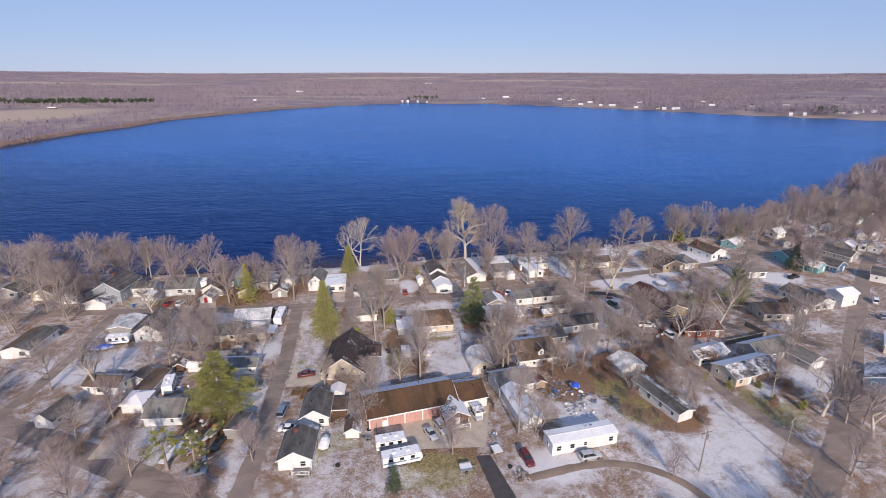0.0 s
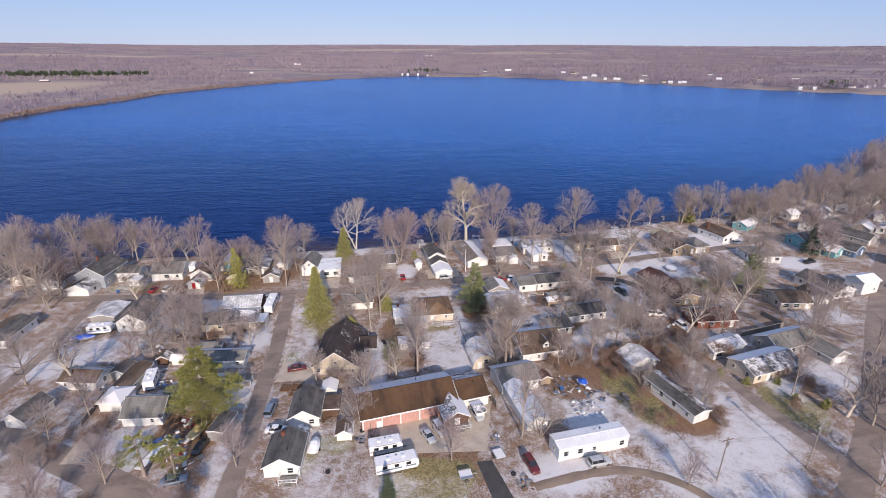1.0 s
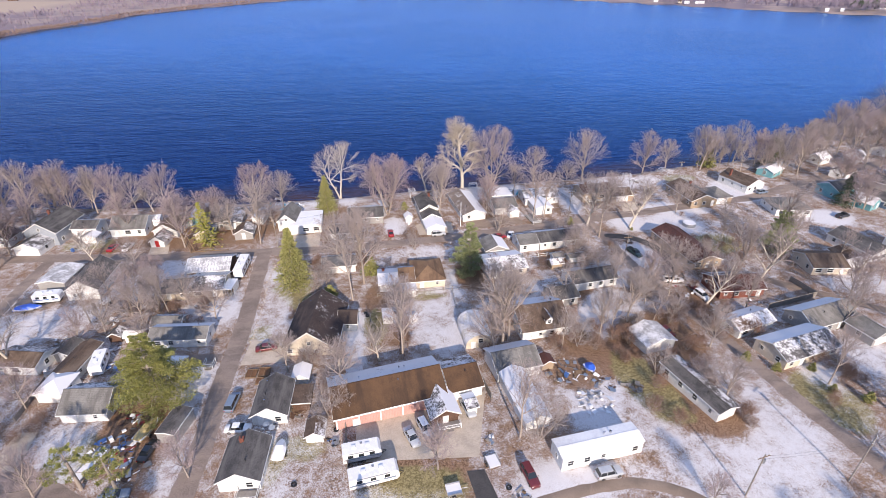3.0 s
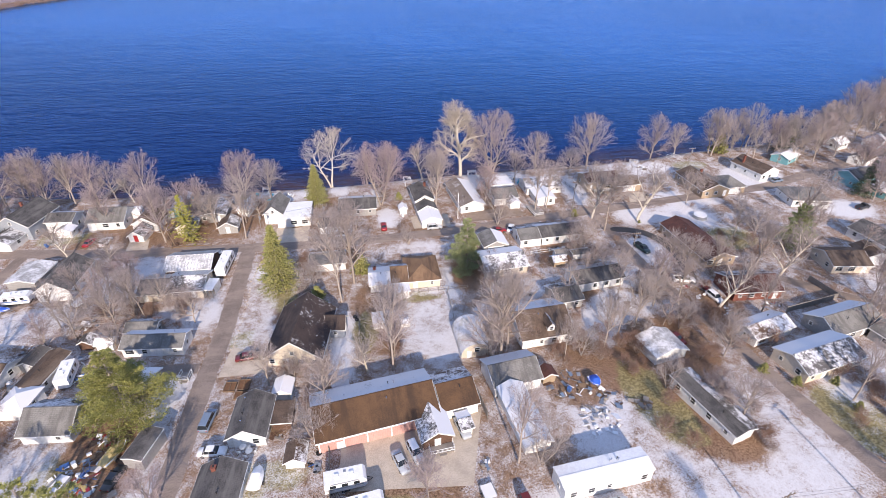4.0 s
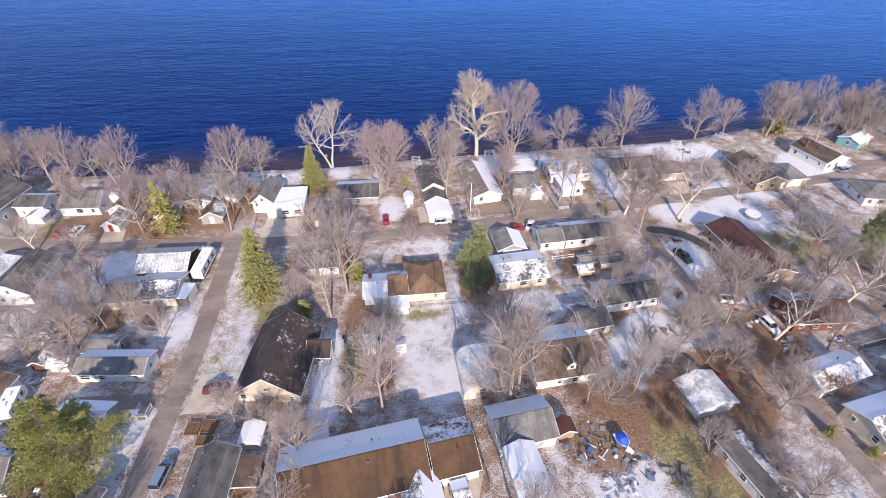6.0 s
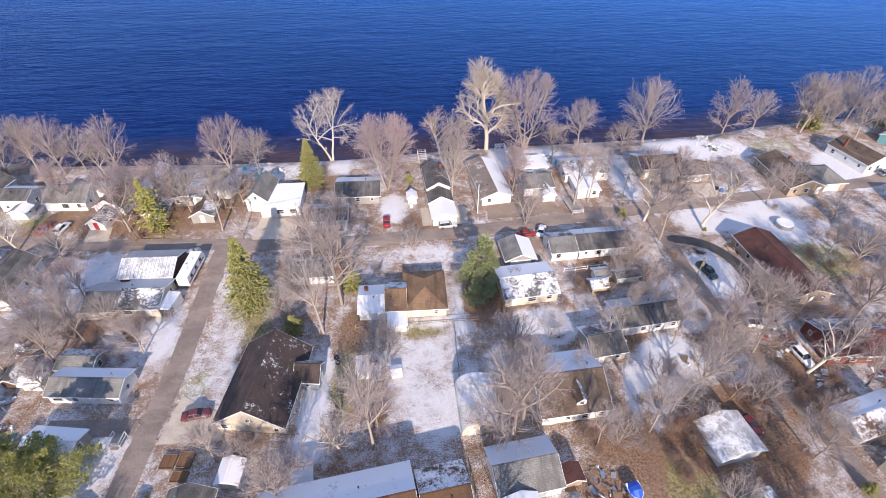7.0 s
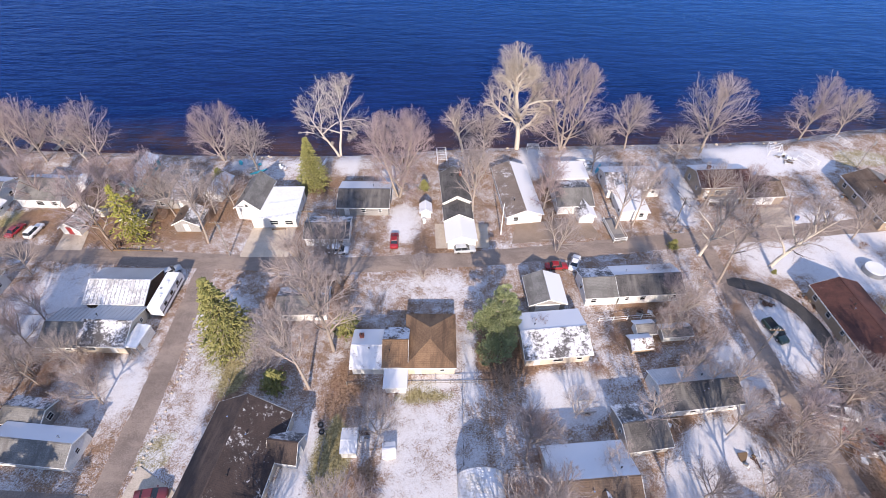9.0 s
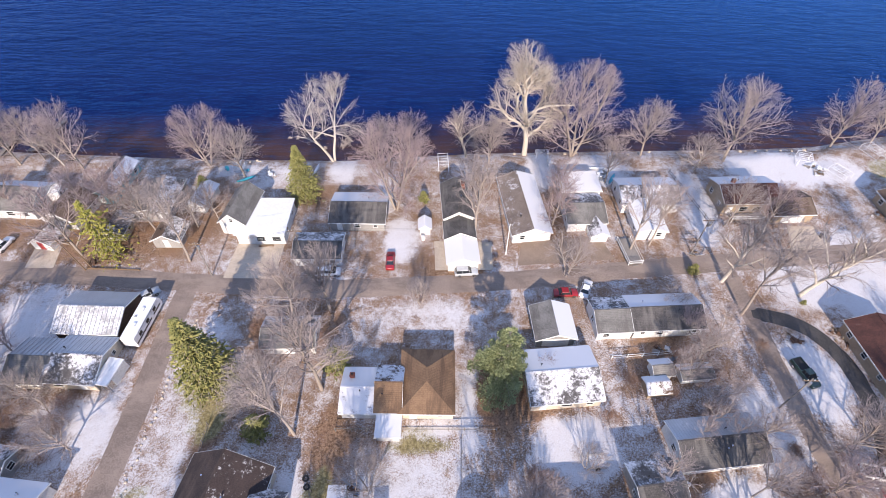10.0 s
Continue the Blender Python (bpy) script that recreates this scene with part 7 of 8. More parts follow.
# reeds along the marshy far shore
pts = []
for (x0, y0), (x1, y1) in zip(FAR_SHORE[11:18], FAR_SHORE[12:19]):
    for t in r_.uniform(0, 1, 260):
        nx, ny = -(y1 - y0), x1 - x0
        q = math.hypot(nx, ny)
        o = -r_.uniform(-1, 18)
        pts.append((x0 + (x1 - x0) * t + nx / q * o, y0 + (y1 - y0) * t + ny / q * o))
pts = np.array(pts)
dd = lake_depth(pts[:, 0], pts[:, 1])
pts = pts[dd < 0.5]
M["reed"] = bark("dry_rust_reeds", (0.27, 0.19, 0.17), (0.20, 0.14, 0.13), (0.30, 0.22, 0.19))
woods("reed_bed", "rusty dry reeds along the far shore", pts[:, 0], pts[:, 1], 2.6, 9, 0.9, "reed", 14)


# ---- yard things ----
def ribs(owner, xs, y0, z0, y1, z1, mat="metal_grey"):
    for rx in xs:
        part("roof_rib", Build().slab((rx - 0.05, y0, z0), (rx + 0.05, y0, z0), (rx + 0.05, y1, z1), (rx - 0.05, y1, z1), 0.05), M[mat], owner)


ribs(bpy.data.objects["barn"], [-5.6 + 0.8 * i for i in range(15)], -4.6, 2.75, -0.1, 4.51)
for home, k, half in ((HOME_E, 10, 4.2), (HOME_W, 8, 3.3)):
    ribs(home, [-half + 2 * half * i / k for i in range(k + 1)], 0.1, 4.12, 4.4, 2.6)
mh = [o for o in bpy.data.objects if o.name.startswith("mobile_home") and "white ribbed" in o.get("label", "")][0]
ribs(mh, [-7 + 1.0 * i for i in range(15)], -2.15, 3.1, -0.1, 3.44, "trim")


def pole(x, y, h, label="weathered wooden utility pole with crossarm", arm=True, lean=(0, 0), rz=0.0, mat="wood_grey"):
    ob = thing("utility_pole" if arm else "pole", label, "pole", x, y)
    ob.matrix_basis = ob.matrix_basis @ Euler((radians(-lean[1]), radians(lean[0]), radians(rz))).to_matrix().to_4x4()
    part("mast", Build().bar((0, 0, -0.5), (0, 0, h), 0.14, 8, 0.09), M[mat], ob)
    if arm:
        part("crossarm", Build().box(-1.2, 1.2, -0.06, 0.06, h - 0.7, h - 0.55), M["wood"], ob)
        for px in (-1.1, -0.5, 0.5, 1.1):
            part("insulator", Build().bar((px, 0, h - 0.55), (px, 0, h - 0.35), 0.05, 6), M["trim"], ob)
        part("transformer", Build().bar((0.32, 0, h - 2.1), (0.32, 0, h - 1.2), 0.22, 10), M["metal_grey"], ob)
    return ob


for x, y, h, rz in ((81.4, 71.8, 10.5, 30), (63.0, 72.0, 10, 10), (77.8, 145.2, 10, 0), (-22.6, 170.6, 10, 0), (139.4, 129.8, 10.5, 40), (128.2, 202, 9, 0), (155, 190.6, 9.5, 20), (-5.1, 174.4, 10, 0), (108, 79.0, 10.5, 40), (74.0, 178.6, 10, 0)):
    pole(x, y, h, rz=rz)
pole(35.8, 177.6, 9.0, "tall white flagpole beside a long cottage", False, mat="trim")
pole(-48.4, 171.6, 8.5, "brown leaning timber pole by the lane", False, (-14, 6), mat="wood")
pole(-47.4, 172.2, 7.5, "brown leaning timber pole by the lane", False, (-18, 10), mat="wood")


def wire(a, b, sag, label="thin overhead power cable between poles"):
    cu = bpy.data.curves.new("cable", "CURVE")
    cu.dimensions, cu.bevel_depth, cu.bevel_resolution = "3D", 0.016, 0
    sp = cu.splines.new("POLY")
    sp.points.add(12)
    for i in range(13):
        t = i / 12
        p = Vector(a).lerp(Vector(b), t) - Vector((0, 0, sag * 4 * t * (1 - t)))
        sp.points[i].co = (*p, 1)
    cu.materials.append(M["rubber"])
    tagged(new("cable", cu), label, "cable")


for a, b in (((81.4, 71.8, 13.0), (63.0, 72.0, 12.6)), ((77.8, 145.2, 10.2), (74.0, 178.6, 10)), ((-22.6, 170.6, 9.6), (-5.1, 174.4, 9.6)), ((-5.1, 174.4, 9.6), (35.8, 177.6, 8.6)), ((139.4, 129.8, 11.2), (108, 79, 13)), ((108, 79, 13), (81.4, 71.8, 13))):
    wire(a, b, 0.5)
    wire((a[0] + 0.5, a[1] + 0.4, a[2] + 0.1), (b[0] + 0.5, b[1] + 0.4, b[2] + 0.1), 0.6)


def fence(x0, y0, x1, y1, h, label, mat="wood_grey", gap=0.0, board=0.32):
    L = math.hypot(x1 - x0, y1 - y0)
    ob = thing("fence", label, "fence", x0, y0, math.degrees(math.atan2(y1 - y0, x1 - x0)))
    k = max(2, int(L / 2.4))
    base = gz(x0, y0)
    ca, sa = (x1 - x0) / L, (y1 - y0) / L

    def ground_at(s):
        return gz(x0 + ca * s, y0 + sa * s) - base

    for i in range(k + 1):
        s = L * i / k
        z = ground_at(s)
        part("post", Build().box(s - 0.06, s + 0.06, -0.06, 0.06, z - 0.3, z + h + 0.1), M[mat], ob)
    for i in range(k):
        s0, s1 = L * i / k, L * (i + 1) / k
        for f in (0.25, 0.8):
            za, zb = ground_at(s0) + h * f, ground_at(s1) + h * f
            part("rail", Build().poly([(s0, 0.06, za), (s1, 0.06, zb), (s1, 0.1, zb), (s0, 0.1, za), (s0, 0.06, za + 0.09), (s1, 0.06, zb + 0.09), (s1, 0.1, zb + 0.09), (s0, 0.1, za + 0.09)],
                                      [(3, 2, 1, 0), (4, 5, 6, 7), (0, 1, 5, 4), (1, 2, 6, 5), (2, 3, 7, 6), (3, 0, 4, 7)]), M[mat], ob)
    if not gap:
        nb = int(L / board)
        for i in range(nb):
            s = L * (i + 0.5) / nb
            z = ground_at(s)
            part("board", Build().box(s - board * 0.46, s + board * 0.46, -0.1, -0.06, z + 0.03, z + h), M[mat], ob)


fence(103.5, 118.6, 119.5, 121.6, 1.8, "pale weathered board fence between yards")
fence(-62, 106.6, -62.5, 118, 1.2, "grey board fence along a yard", board=0.5)
fence(26.4, 126.5, 26.6, 139.5, 1.2, "thin post-and-rail yard fence", gap=1)
fence(6.8, 140.0, 32, 140.6, 1.1, "thin post-and-rail yard fence", gap=1)
fence(0.2, 84, -0.6, 97.5, 1.7, "grey board fence beside the parking apron", board=0.45)
fence(4.5, 114, 4.8, 131, 1.2, "thin post-and-rail yard fence", gap=1)
fence(52.5, 153.6, 69, 155.4, 1.2, "white post-and-rail yard fence", "trim", 1)
fence(80.6, 186.5, 76.4, 204, 1.1, "low post-and-rail lot fence", gap=1)
fence(-13.4, 140.6, -13.0, 132, 1.0, "thin post-and-rail yard fence", gap=1)
fence(27.6, 98.5, 26.4, 107.6, 1.6, "grey board fence by the barn", board=0.45)
fence(119.5, 121.6, 119.0, 130.0, 1.6, "weathered board fence along a lot", board=0.45)


def timber_wall(x0, y0, x1, y1, label):
    L = math.hypot(x1 - x0, y1 - y0)
    ob = thing("timber_wall", label, "retaining wall", x0, y0, math.degrees(math.atan2(y1 - y0, x1 - x0)))
    for j in range(2):
        part("timber", Build().box(0, L, -0.1, 0.1, -0.05 + j * 0.22, 0.16 + j * 0.22), M["wood"], ob)
    for s in (0.1, L / 2, L - 0.1):
        part("post", Build().box(s - 0.08, s + 0.08, -0.18, -0.1, -0.2, 0.55), M["wood"], ob)


timber_wall(-48.2, 172.0, -37.5, 171.8, "low timber wall along the lane")
timber_wall(-15.4, 178.6, -12.4, 178.8, "pale timber rail beside a drive")
timber_wall(-46.5, 174.0, -42.5, 174.2, "low timber wall in a yard")


def crate_bed(x, y, ang, w, d, label="wooden raised garden bed"):
    ob = thing("garden_bed", label, "garden bed", x, y, ang)
    for a, c, e, f in ((-w / 2, w / 2, -d / 2, -d / 2 + 0.08), (-w / 2, w / 2, d / 2 - 0.08, d / 2), (-w / 2, -w / 2 + 0.08, -d / 2 + 0.08, d / 2 - 0.08), (w / 2 - 0.08, w / 2, -d / 2 + 0.08, d / 2 - 0.08), (-0.04, 0.04, -d / 2 + 0.08, d / 2 - 0.08)):
        part("plank", Build().box(a, c, e, f, -0.05, 0.42), M["wood"], ob)
    part("soil", Build().box(-w / 2 + 0.08, -0.04, -d / 2 + 0.08, d / 2 - 0.08, -0.05, 0.3).box(0.04, w / 2 - 0.08, -d / 2 + 0.08, d / 2 - 0.08, -0.05, 0.28), M["leaf_litter"], ob, "brown leaf-covered soil")


crate_bed(-20.4, 113.4, -4, 2.2, 2.4)
crate_bed(-17.8, 113.6, -4, 2.2, 2.6)
crate_bed(-17.9, 110.8, -4, 2.4, 1.8)


def heap(x, y, r, k, label, mats, seed, category="scrap heap", long=1.8, name="scrap_heap"):
    """A heap of planks, panels and boxes."""
    rng = random.Random(seed)
    ob = thing(name, label, category, x, y)
    for i in range(k):
        a, d = rng.uniform(0, 6.28), r * math.sqrt(rng.random())
        w, l_, h = rng.uniform(0.15, 0.7), rng.uniform(0.4, long), rng.uniform(0.05, 0.45)
        px, py = math.cos(a) * d, math.sin(a) * d
        z = gz(x + px, y + py) - gz(x, y) + rng.uniform(0.0, 0.35) * (1 - d / r)
        m_ = pose(px, py, z + h * 0.4, rng.uniform(-14, 14), rng.uniform(-14, 14), rng.uniform(0, 180))
        kind = rng.choice(("board", "panel", "box"))
        if kind == "board":
            bd = Build().box(-l_ / 2, l_ / 2, -0.08, 0.08, -0.03, 0.03)
        elif kind == "panel":
            bd = Build().box(-l_ / 2, l_ / 2, -w, w, -0.03, 0.03)
        else:
            bd = Build().box(-w / 2 - 0.1, w / 2 + 0.1, -w / 2, w / 2, -h / 2, h / 2, 0.03)
        part(kind, bd, M[rng.choice(mats)], ob, at=m_)


J = ["wood", "wood_grey", "roof_white", "metal_grey", "car_slate", "wall_brown"]
heap(47.5, 95.0, 3.6, 40, "snowy heap of scrap panels and boards", ["roof_white", "roof_white", "roof_snow", "metal_grey", "wood_grey"], 1)
heap(45.0, 104.0, 4.5, 46, "scattered lumber and scrap on leaf litter", J, 2)
heap(57.2, 97.2, 1.8, 18, "stack of weathered lumber", ["wood", "wood_grey"], 3, "lumber pile", 3.2)
heap(51.6, 99.6, 2.6, 22, "scattered scrap boards on brown leaves", J, 4)
heap(-41.5, 96.0, 3.6, 40, "yard clutter of boxes, panels and boards", J + ["roof_white", "car_blue"], 5)
heap(-38.2, 98.6, 2.6, 26, "pile of clutter in a muddy yard", J, 6)
heap(-36.5, 92.0, 3.0, 26, "scattered yard clutter by the pines", J + ["roof_white"], 7)
heap(-39.4, 94.6, 2.4, 30, "bright yard clutter on red-brown soil", ["roof_white", "car_red", "car_blue", "tarp_tan", "car_silver", "wall_brown"], 31)
heap(-39.6, 103.0, 2.6, 26, "boards and bins on red-brown soil", ["roof_white", "wall_brown", "car_red", "wood", "metal_grey"], 32)
heap(-49.5, 120.0, 2.4, 22, "snow-dusted clutter between trailers", J + ["roof_white", "car_blue"], 34)
heap(-52.0, 113.6, 2.0, 18, "boards and boxes behind a house", J + ["roof_white"], 35)
heap(62.0, 154.6, 2.0, 16, "yard things beside a shed", J + ["roof_white"], 36)
heap(71.0, 127.4, 2.2, 16, "snowy clutter beside the lane", J + ["roof_white"], 37)
heap(102.0, 120.0, 2.6, 22, "yard clutter behind a brick house", J + ["roof_white", "car_red"], 38)
heap(-66.4, 132.0, 2.0, 16, "garden things under bare trees", J + ["roof_white"], 39)
heap(-20.6, 193.6, 1.4, 10, "garden things beside the white house", J + ["plastic_teal"], 40)
heap(-9.4, 100.6, 1.6, 16, "firewood and boards by a lean-to", ["wood", "wood_grey", "wall_brown"], 8)
heap(-2.6, 92.6, 1.2, 14, "bicycles and frames leaning in a heap", ["metal_grey", "car_blue", "car_black"], 9)
heap(27.6, 76.6, 1.8, 20, "stacked grey pallets and boards", ["wood_grey", "wood"], 10, "pallet stack", 1.4)
heap(25.2, 88.6, 1.4, 12, "yard clutter under a bare tree", J, 11)
heap(89.0, 130.6, 3.6, 30, "yard clutter of boxes and boards", J + ["roof_white", "car_red"], 12)
heap(91.4, 120.6, 2.8, 26, "heap of boards and white panels", J + ["roof_white"], 13)
heap(-53.5, 126.5, 2.2, 18, "yard clutter beside sheds", J + ["roof_white"], 14)
heap(-57.0, 139.0, 2.0, 18, "snow-dusted clutter in a back yard", J + ["roof_white"], 15)
heap(-47.5, 173.5, 1.6, 14, "timber offcuts by the lane", ["wood", "wall_brown"], 16)
heap(-43.5, 175.4, 1.8, 16, "logs and boards under a conifer", ["wood", "wall_brown"], 17)
heap(-25.4, 202.0, 1.6, 14, "beach things stacked in the snow", ["plastic_teal", "roof_white", "metal_grey"], 18)
heap(60.5, 202.8, 1.6, 14, "dock parts stacked on the shore", ["roof_white", "metal_grey", "wood_grey"], 19)
heap(112.0, 205.6, 2.2, 22, "dock sections and boards stacked by the lake", ["roof_white", "metal_grey", "wood_grey", "wood"], 20, "dock sections", 3.4)
heap(49.4, 128.0, 1.8, 14, "garden things in the snow", J + ["roof_white"], 21)
heap(85.8, 157.6, 1.2, 8, "firewood beside the driveway", ["wood", "wall_brown"], 22)
heap(94.6, 158.8, 2.0, 22, "cut firewood and planks by the ranch house", ["wood", "wall_brown", "wall_tan"], 23, "wood pile", 1.0)
heap(57.6, 134.6, 2.0, 16, "patio clutter between houses", J, 24)
heap(-64.0, 121.0, 2.0, 14, "yard clutter among trees", J, 25)
heap(10.0, 131.0, 1.6, 12, "garden things by a fence", J + ["roof_white"], 26)
heap(0.8, 176.0, 1.4, 10, "porch clutter before a cottage", J, 27)
heap(118.0, 190.0, 1.2, 8, "snow-dusted patio things by a house", J, 28)
heap(74.6, 178.0, 1.0, 8, "grey boards stacked by the lane", ["wood", "wood_grey"], 30)


def flat_trailer(x, y, ang, L, label):
    ob = thing("utility_trailer", label, "trailer", x, y, ang)
    part("bed", Build().box(-L / 2, L / 2, -1.0, 1.0, 0.5, 0.62), M["roof_snow"], ob, "snow-covered trailer bed")
    for s in (-1, 1):
        part("side_rail", Build().box(-L / 2, L / 2, s * 1.03 - 0.03, s * 1.03 + 0.03, 0.5, 0.95), M["metal_grey"], ob)
    part("drawbar", Build().bar((L / 2, 0, 0.5), (L / 2 + 1.2, 0, 0.45), 0.05, 6), M["metal_grey"], ob)
    wheels(ob, (-0.2,), 1.15, 0.33)


flat_trailer(-43.0, 93.4, 70, 6.5, "long snowy utility trailer in a cluttered yard")
flat_trailer(24.4, 84.0, 100, 2.4, "small white utility trailer")
flat_trailer(17.0, 79.6, 5, 2.4, "small utility trailer on the lawn")
flat_trailer(46.8, 136.0, 5, 2.4, "small snowy utility trailer behind a house")


def bin_(x, y, mat, label):
    ob = thing("rubbish_bin", label, "bin", x, y, random.Random(int(x)).uniform(0, 90))
    part("body", Build().box(-0.3, 0.3, -0.35, 0.35, 0.05, 0.95, -0.04), M[mat], ob)
    part("lid", Build().box(-0.36, 0.36, -0.42, 0.42, 0.95, 1.05, 0.05), M[mat], ob)
    for s in (-1, 1):
        part("wheel", Build().bar((s * 0.27, 0.38, 0.13), (s * 0.33, 0.38, 0.13), 0.13, 10), M["rubber"], ob)


for x, y, mt, lb in ((-84.5, 178.0, "car_blue", "blue wheeled bin beside a drive"), (103.4, 182.4, "car_blue", "blue wheeled bin at the drive edge"), (102.6, 183.4, "car_black", "black wheeled bin at the drive edge"), (63.8, 184.2, "plastic_teal", "turquoise bin between cottages"),
                     (44.6, 102.6, "car_blue", "blue barrel-like bin in a yard"), (-29.4, 203, "plastic_teal", "turquoise plastic bin on the shore"), (18.6, 181.4, "trim", "white bin beside the narrow house"), (-41.8, 98.6, "trim", "white bin in a cluttered yard")):
    bin_(x, y, mt, lb)


def garden_table(x, y, label):
    ob = thing("patio_table", label, "table", x, y)
    part("tabletop", Build().bar((0, 0, 0.7), (0, 0, 0.75), 0.6, 14), M["trim"], ob)
    for i in range(4):
        a = i * math.pi / 2 + 0.4
        part("leg", Build().bar((math.cos(a) * 0.45, math.sin(a) * 0.45, 0), (math.cos(a) * 0.35, math.sin(a) * 0.35, 0.7), 0.03, 6), M["trim"], ob)


def garden_chair(x, y, ang, mat="trim"):
    ob = thing("patio_chair", "white moulded plastic patio chair in snow", "chair", x, y, ang, group="patio chairs")
    part("seat", Build().box(-0.24, 0.24, -0.22, 0.22, 0.4, 0.45), M[mat], ob)
    part("backrest", Build().box(-0.24, 0.24, 0.18, 0.23, 0.45, 0.9), M[mat], ob)
    for px in (-0.2, 0.2):
        for py in (-0.18, 0.18):
            part("leg", Build().box(px - 0.025, px + 0.025, py - 0.025, py + 0.025, 0, 0.4), M[mat], ob)


for tx, ty in ((-15.0, 98.0), (-13.8, 97.0), (-18.5, 201), (48.6, 207)):
    garden_table(tx, ty, "round white patio table in the yard")
    for i in range(3):
        a = i * 2.1
        garden_chair(tx + math.cos(a) * 1.0, ty + math.sin(a) * 1.0, math.degrees(a) - 90)


# round pool under its white winter cover
pl = thing("swimming_pool", "round above-ground pool under a white winter cover", "pool", 111.6, 166.4)
part("wall", Build().bar((0, 0, -0.1), (0, 0, 1.02), 2.15, 28), M["metal_grey"], pl)
part("cover", Build().bar((0, 0, 1.02), (0, 0, 1.1), 2.0, 28), M["roof_white"], pl, "white pool cover")
part("snow_cap", Build().bar((0, 0, 1.1), (0, 0, 1.13), 1.75, 28), M["roof_snow"], pl)

# enclosed court behind the long white house
fence(54.5, 166.0, 67.5, 167.4, 1.5, "dark board fence round a small court", "wall_brown", board=0.5)
hs = thing("patio_deck", "snow-dusted deck of the enclosed court", "deck", 60.4, 167.2 - 0.6, 4)
part("deck", Build().box(-6.2, 6.2, -0.6, 0.3, 0.0, 0.25), M["wood_grey"], hs)


# ---- shore: docks and frames ----
def dock(x, y, ang, L, W, label):
    ob = thing("dock", label, "dock", x, y, ang, WATER_Z)
    k = int(L / 0.45)
    for i in range(k):
        part("deck_board", Build().box(-W / 2, W / 2, i * 0.45, i * 0.45 + 0.41, 0.6, 0.65), M["wood_grey"], ob)
    for s in (-1, 1):
        part("stringer", Build().box(s * W / 2 - 0.05, s * W / 2 + 0.05, 0, L, 0.45, 0.6), M["wood"], ob)
        for i in range(int(L / 3) + 1):
            part("post", Build().bar((s * W / 2, i * 3.0, -2.5), (s * W / 2, i * 3.0, 1.1), 0.06, 6), M["metal_grey"], ob)


dock(-81.5, 209.5, -8, 14, 1.3, "long grey wooden dock into the lake")
dock(-88, 207, 4, 9, 1.4, "grey wooden dock into the lake")


def lift_frame(x, y, ang, w, d, h, label):
    ob = thing("boat_lift", label, "boat lift", x, y, ang)
    for px in (-w / 2, w / 2):
        for py in (-d / 2, d / 2):
            part("post", Build().bar((px, py, -0.2), (px, py, h), 0.05, 6), M["roof_white"], ob)
        part("beam", Build().bar((px, -d / 2, h), (px, d / 2, h), 0.05, 6), M["roof_white"], ob)
        part("beam", Build().bar((px, -d / 2, 0.3), (px, d / 2, 0.3), 0.05, 6), M["roof_white"], ob)
    for i in range(6):
        yy = -d / 2 + d * i / 5
        part("crossbar", Build().bar((-w / 2, yy, h), (w / 2, yy, h), 0.035, 6), M["roof_white"], ob)


lift_frame(22.4, 206.2, 4, 2.4, 5.2, 1.6, "white boat lift frame stored on the shore")
lift_frame(110.0, 208.5, -20, 3.0, 4.0, 1.8, "white boat lift frame on the snowy shore")
lift_frame(116.5, 204.0, 30, 2.6, 4.4, 1.4, "white dock frame on the snowy shore")
lift_frame(46.6, 209.4, 0, 3.0, 2.0, 1.8, "pale frame beside the sycamore")
lift_frame(128.6, 212.0, 20, 3.0, 5.0, 1.6, "white boat lift frame stored on the shore")
lift_frame(-26.6, 203.6, 0, 2.0, 2.2, 2.4, "grey swing frame on the shore")


def canoe(x, y, ang, mat, label):
    ob = thing("canoe", label, "boat", x, y, ang)
    secs = []
    for t, wide in ((-1, 0.05), (-0.6, 0.7), (0, 1.0), (0.6, 0.7), (1, 0.05)):
        a = 0.42 * wide
        secs.append([(t * 2.2, a, 0.05), (t * 2.2, a * 0.8, 0.3), (t * 2.2, 0, 0.42), (t * 2.2, -a * 0.8, 0.3), (t * 2.2, -a, 0.05)])
    part("hull", loft(secs).mesh("hull", M[mat], True), None, ob)
    part("keel", Build().bar((-2.0, 0, 0.2), (2.0, 0, 0.43), 0.02, 5), M["metal_grey"], ob)


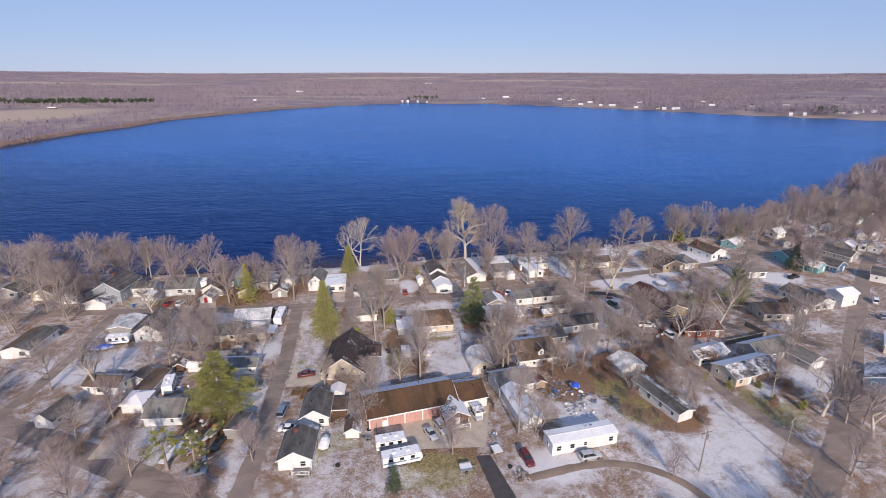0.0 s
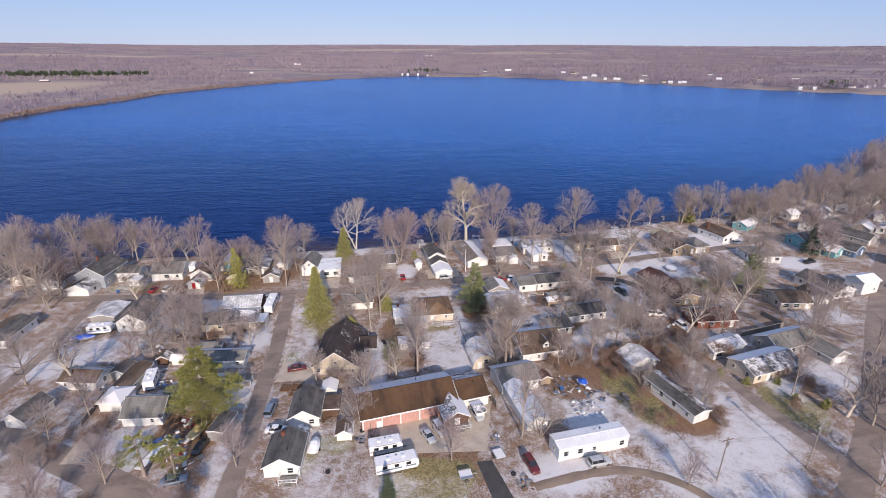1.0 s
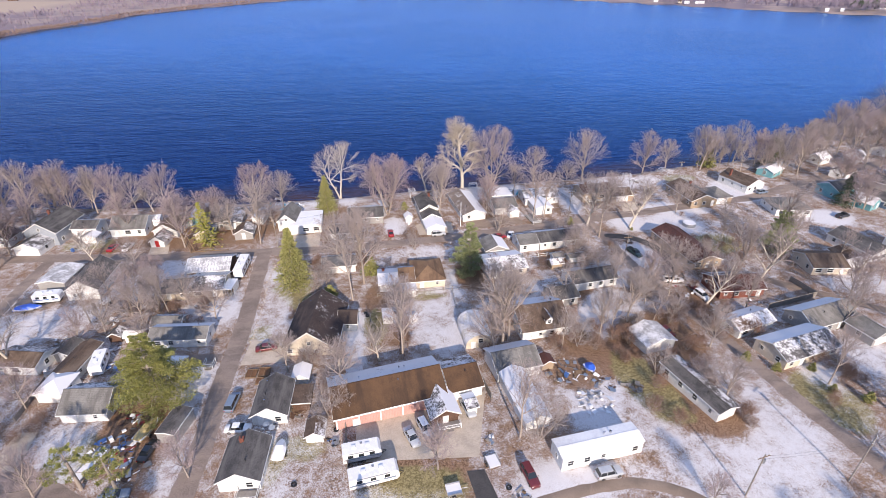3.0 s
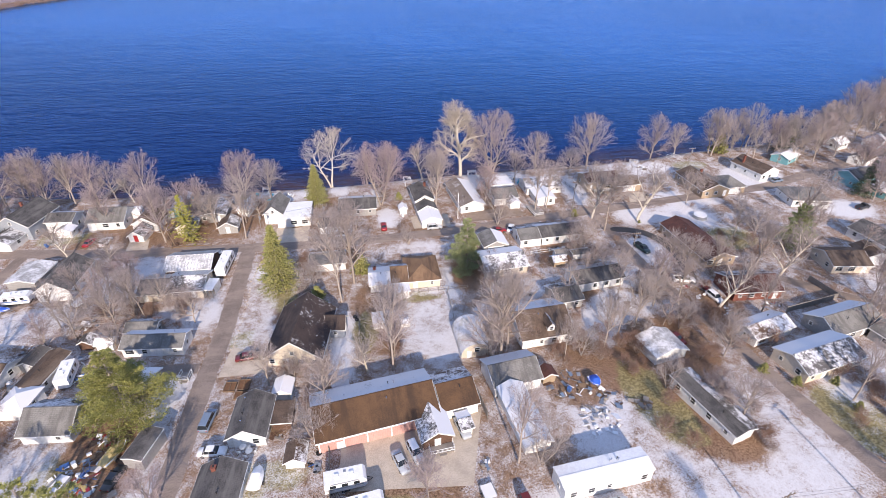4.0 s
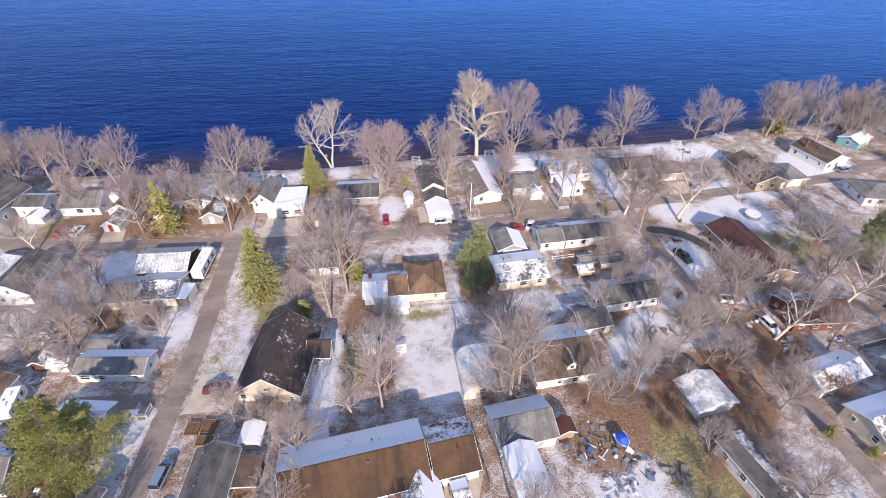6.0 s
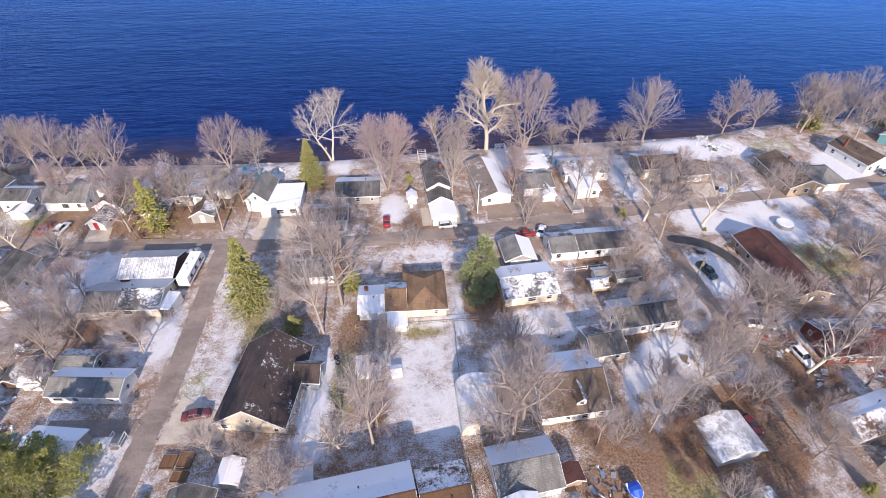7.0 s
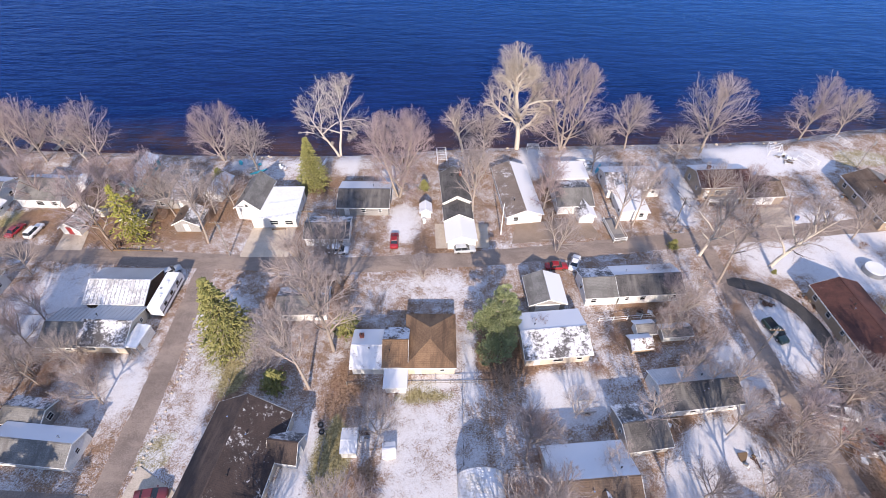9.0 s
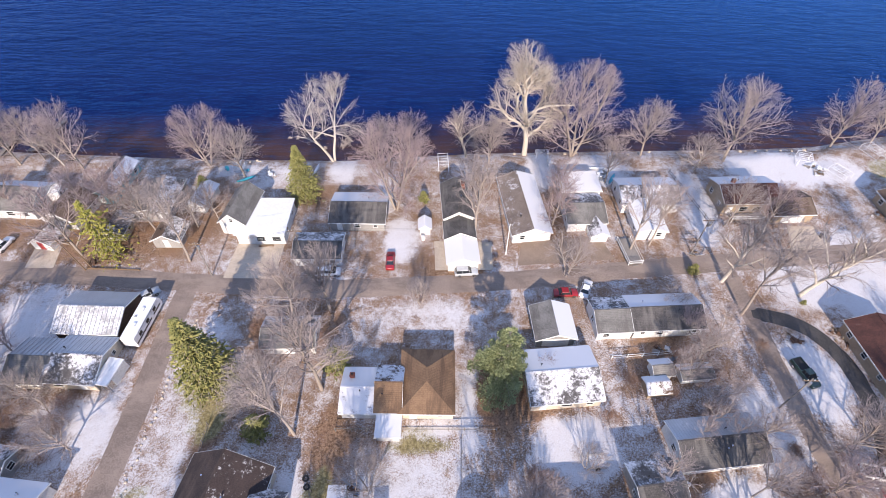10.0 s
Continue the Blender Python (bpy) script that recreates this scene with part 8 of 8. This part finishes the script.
canoe(-24.0, 199.8, 30, "plastic_teal", "turquoise canoe upturned on the shore")
canoe(-8.0, 203.8, 80, "roof_white", "white upturned canoe on the shore")
canoe(62.4, 201.8, 60, "plastic_teal", "turquoise canoe upturned beside a cottage")
canoe(30.6, 193.6, 85, "roof_white", "white canoe beside the narrow house")
canoe(2.2, 195.4, 2, "car_red", "red canoe behind the dark cottage")
canoe(59.6, 205.6, 0, "roof_white", "white upturned skiff on the shore")


# stones and rows of rocks along the lot edges, tyres and stumps
def rock(x, y, r, seed):
    rng = random.Random(seed)
    b_ = Build()
    n_ = 7
    rings = [[(math.cos(6.283 * i / n_) * r * q * rng.uniform(0.8, 1.2), math.sin(6.283 * i / n_) * r * q * rng.uniform(0.8, 1.2), z * r) for i in range(n_)] for q, z in ((0.9, -0.3), (1.0, 0.25), (0.55, 0.75))]
    bb = loft(rings)
    ob = tagged(new("rock", bb.mesh("rock", M["concrete"])), "pale rounded border stone in the snow", "rock", "border stones")
    ob.matrix_basis = pose(x, y, gz(x, y))


rng = random.Random(77)
for i in range(34):
    rock(-22.6 + rng.gauss(0, 0.25), 124 + i * 1.1, rng.uniform(0.14, 0.3), i)
for i in range(16):
    rock(-26 + rng.uniform(-7, 4), 207 + rng.gauss(0, 0.4), rng.uniform(0.2, 0.45), 100 + i)
for i in range(26):
    rock(40 + i * 3.2 + rng.gauss(0, 0.6), 211.8 + (i * 0.12) + rng.gauss(0, 0.4), rng.uniform(0.2, 0.5), 200 + i)


def tyre(x, y, label="old tyre planter lying in a yard"):
    ob = thing("tyre", label, "tyre", x, y)
    b_ = Build()
    for i in range(14):
        a0, a1 = 6.2832 * i / 14, 6.2832 * (i + 1) / 14
        b_.poly([(math.cos(t) * q, math.sin(t) * q, z) for z in (0.0, 0.25) for t, q in ((a0, 0.28), (a1, 0.28), (a1, 0.48), (a0, 0.48))], [(3, 2, 1, 0), (4, 5, 6, 7), (0, 1, 5, 4), (1, 2, 6, 5), (2, 3, 7, 6), (3, 0, 4, 7)])
    part("tread", b_, M["rubber"], ob)


for x, y in ((4.0, 131.6), (26.0, 79.0), (-2.2, 95.2), (-8.6, 84.6), (3.6, 132.8)):
    tyre(x, y)
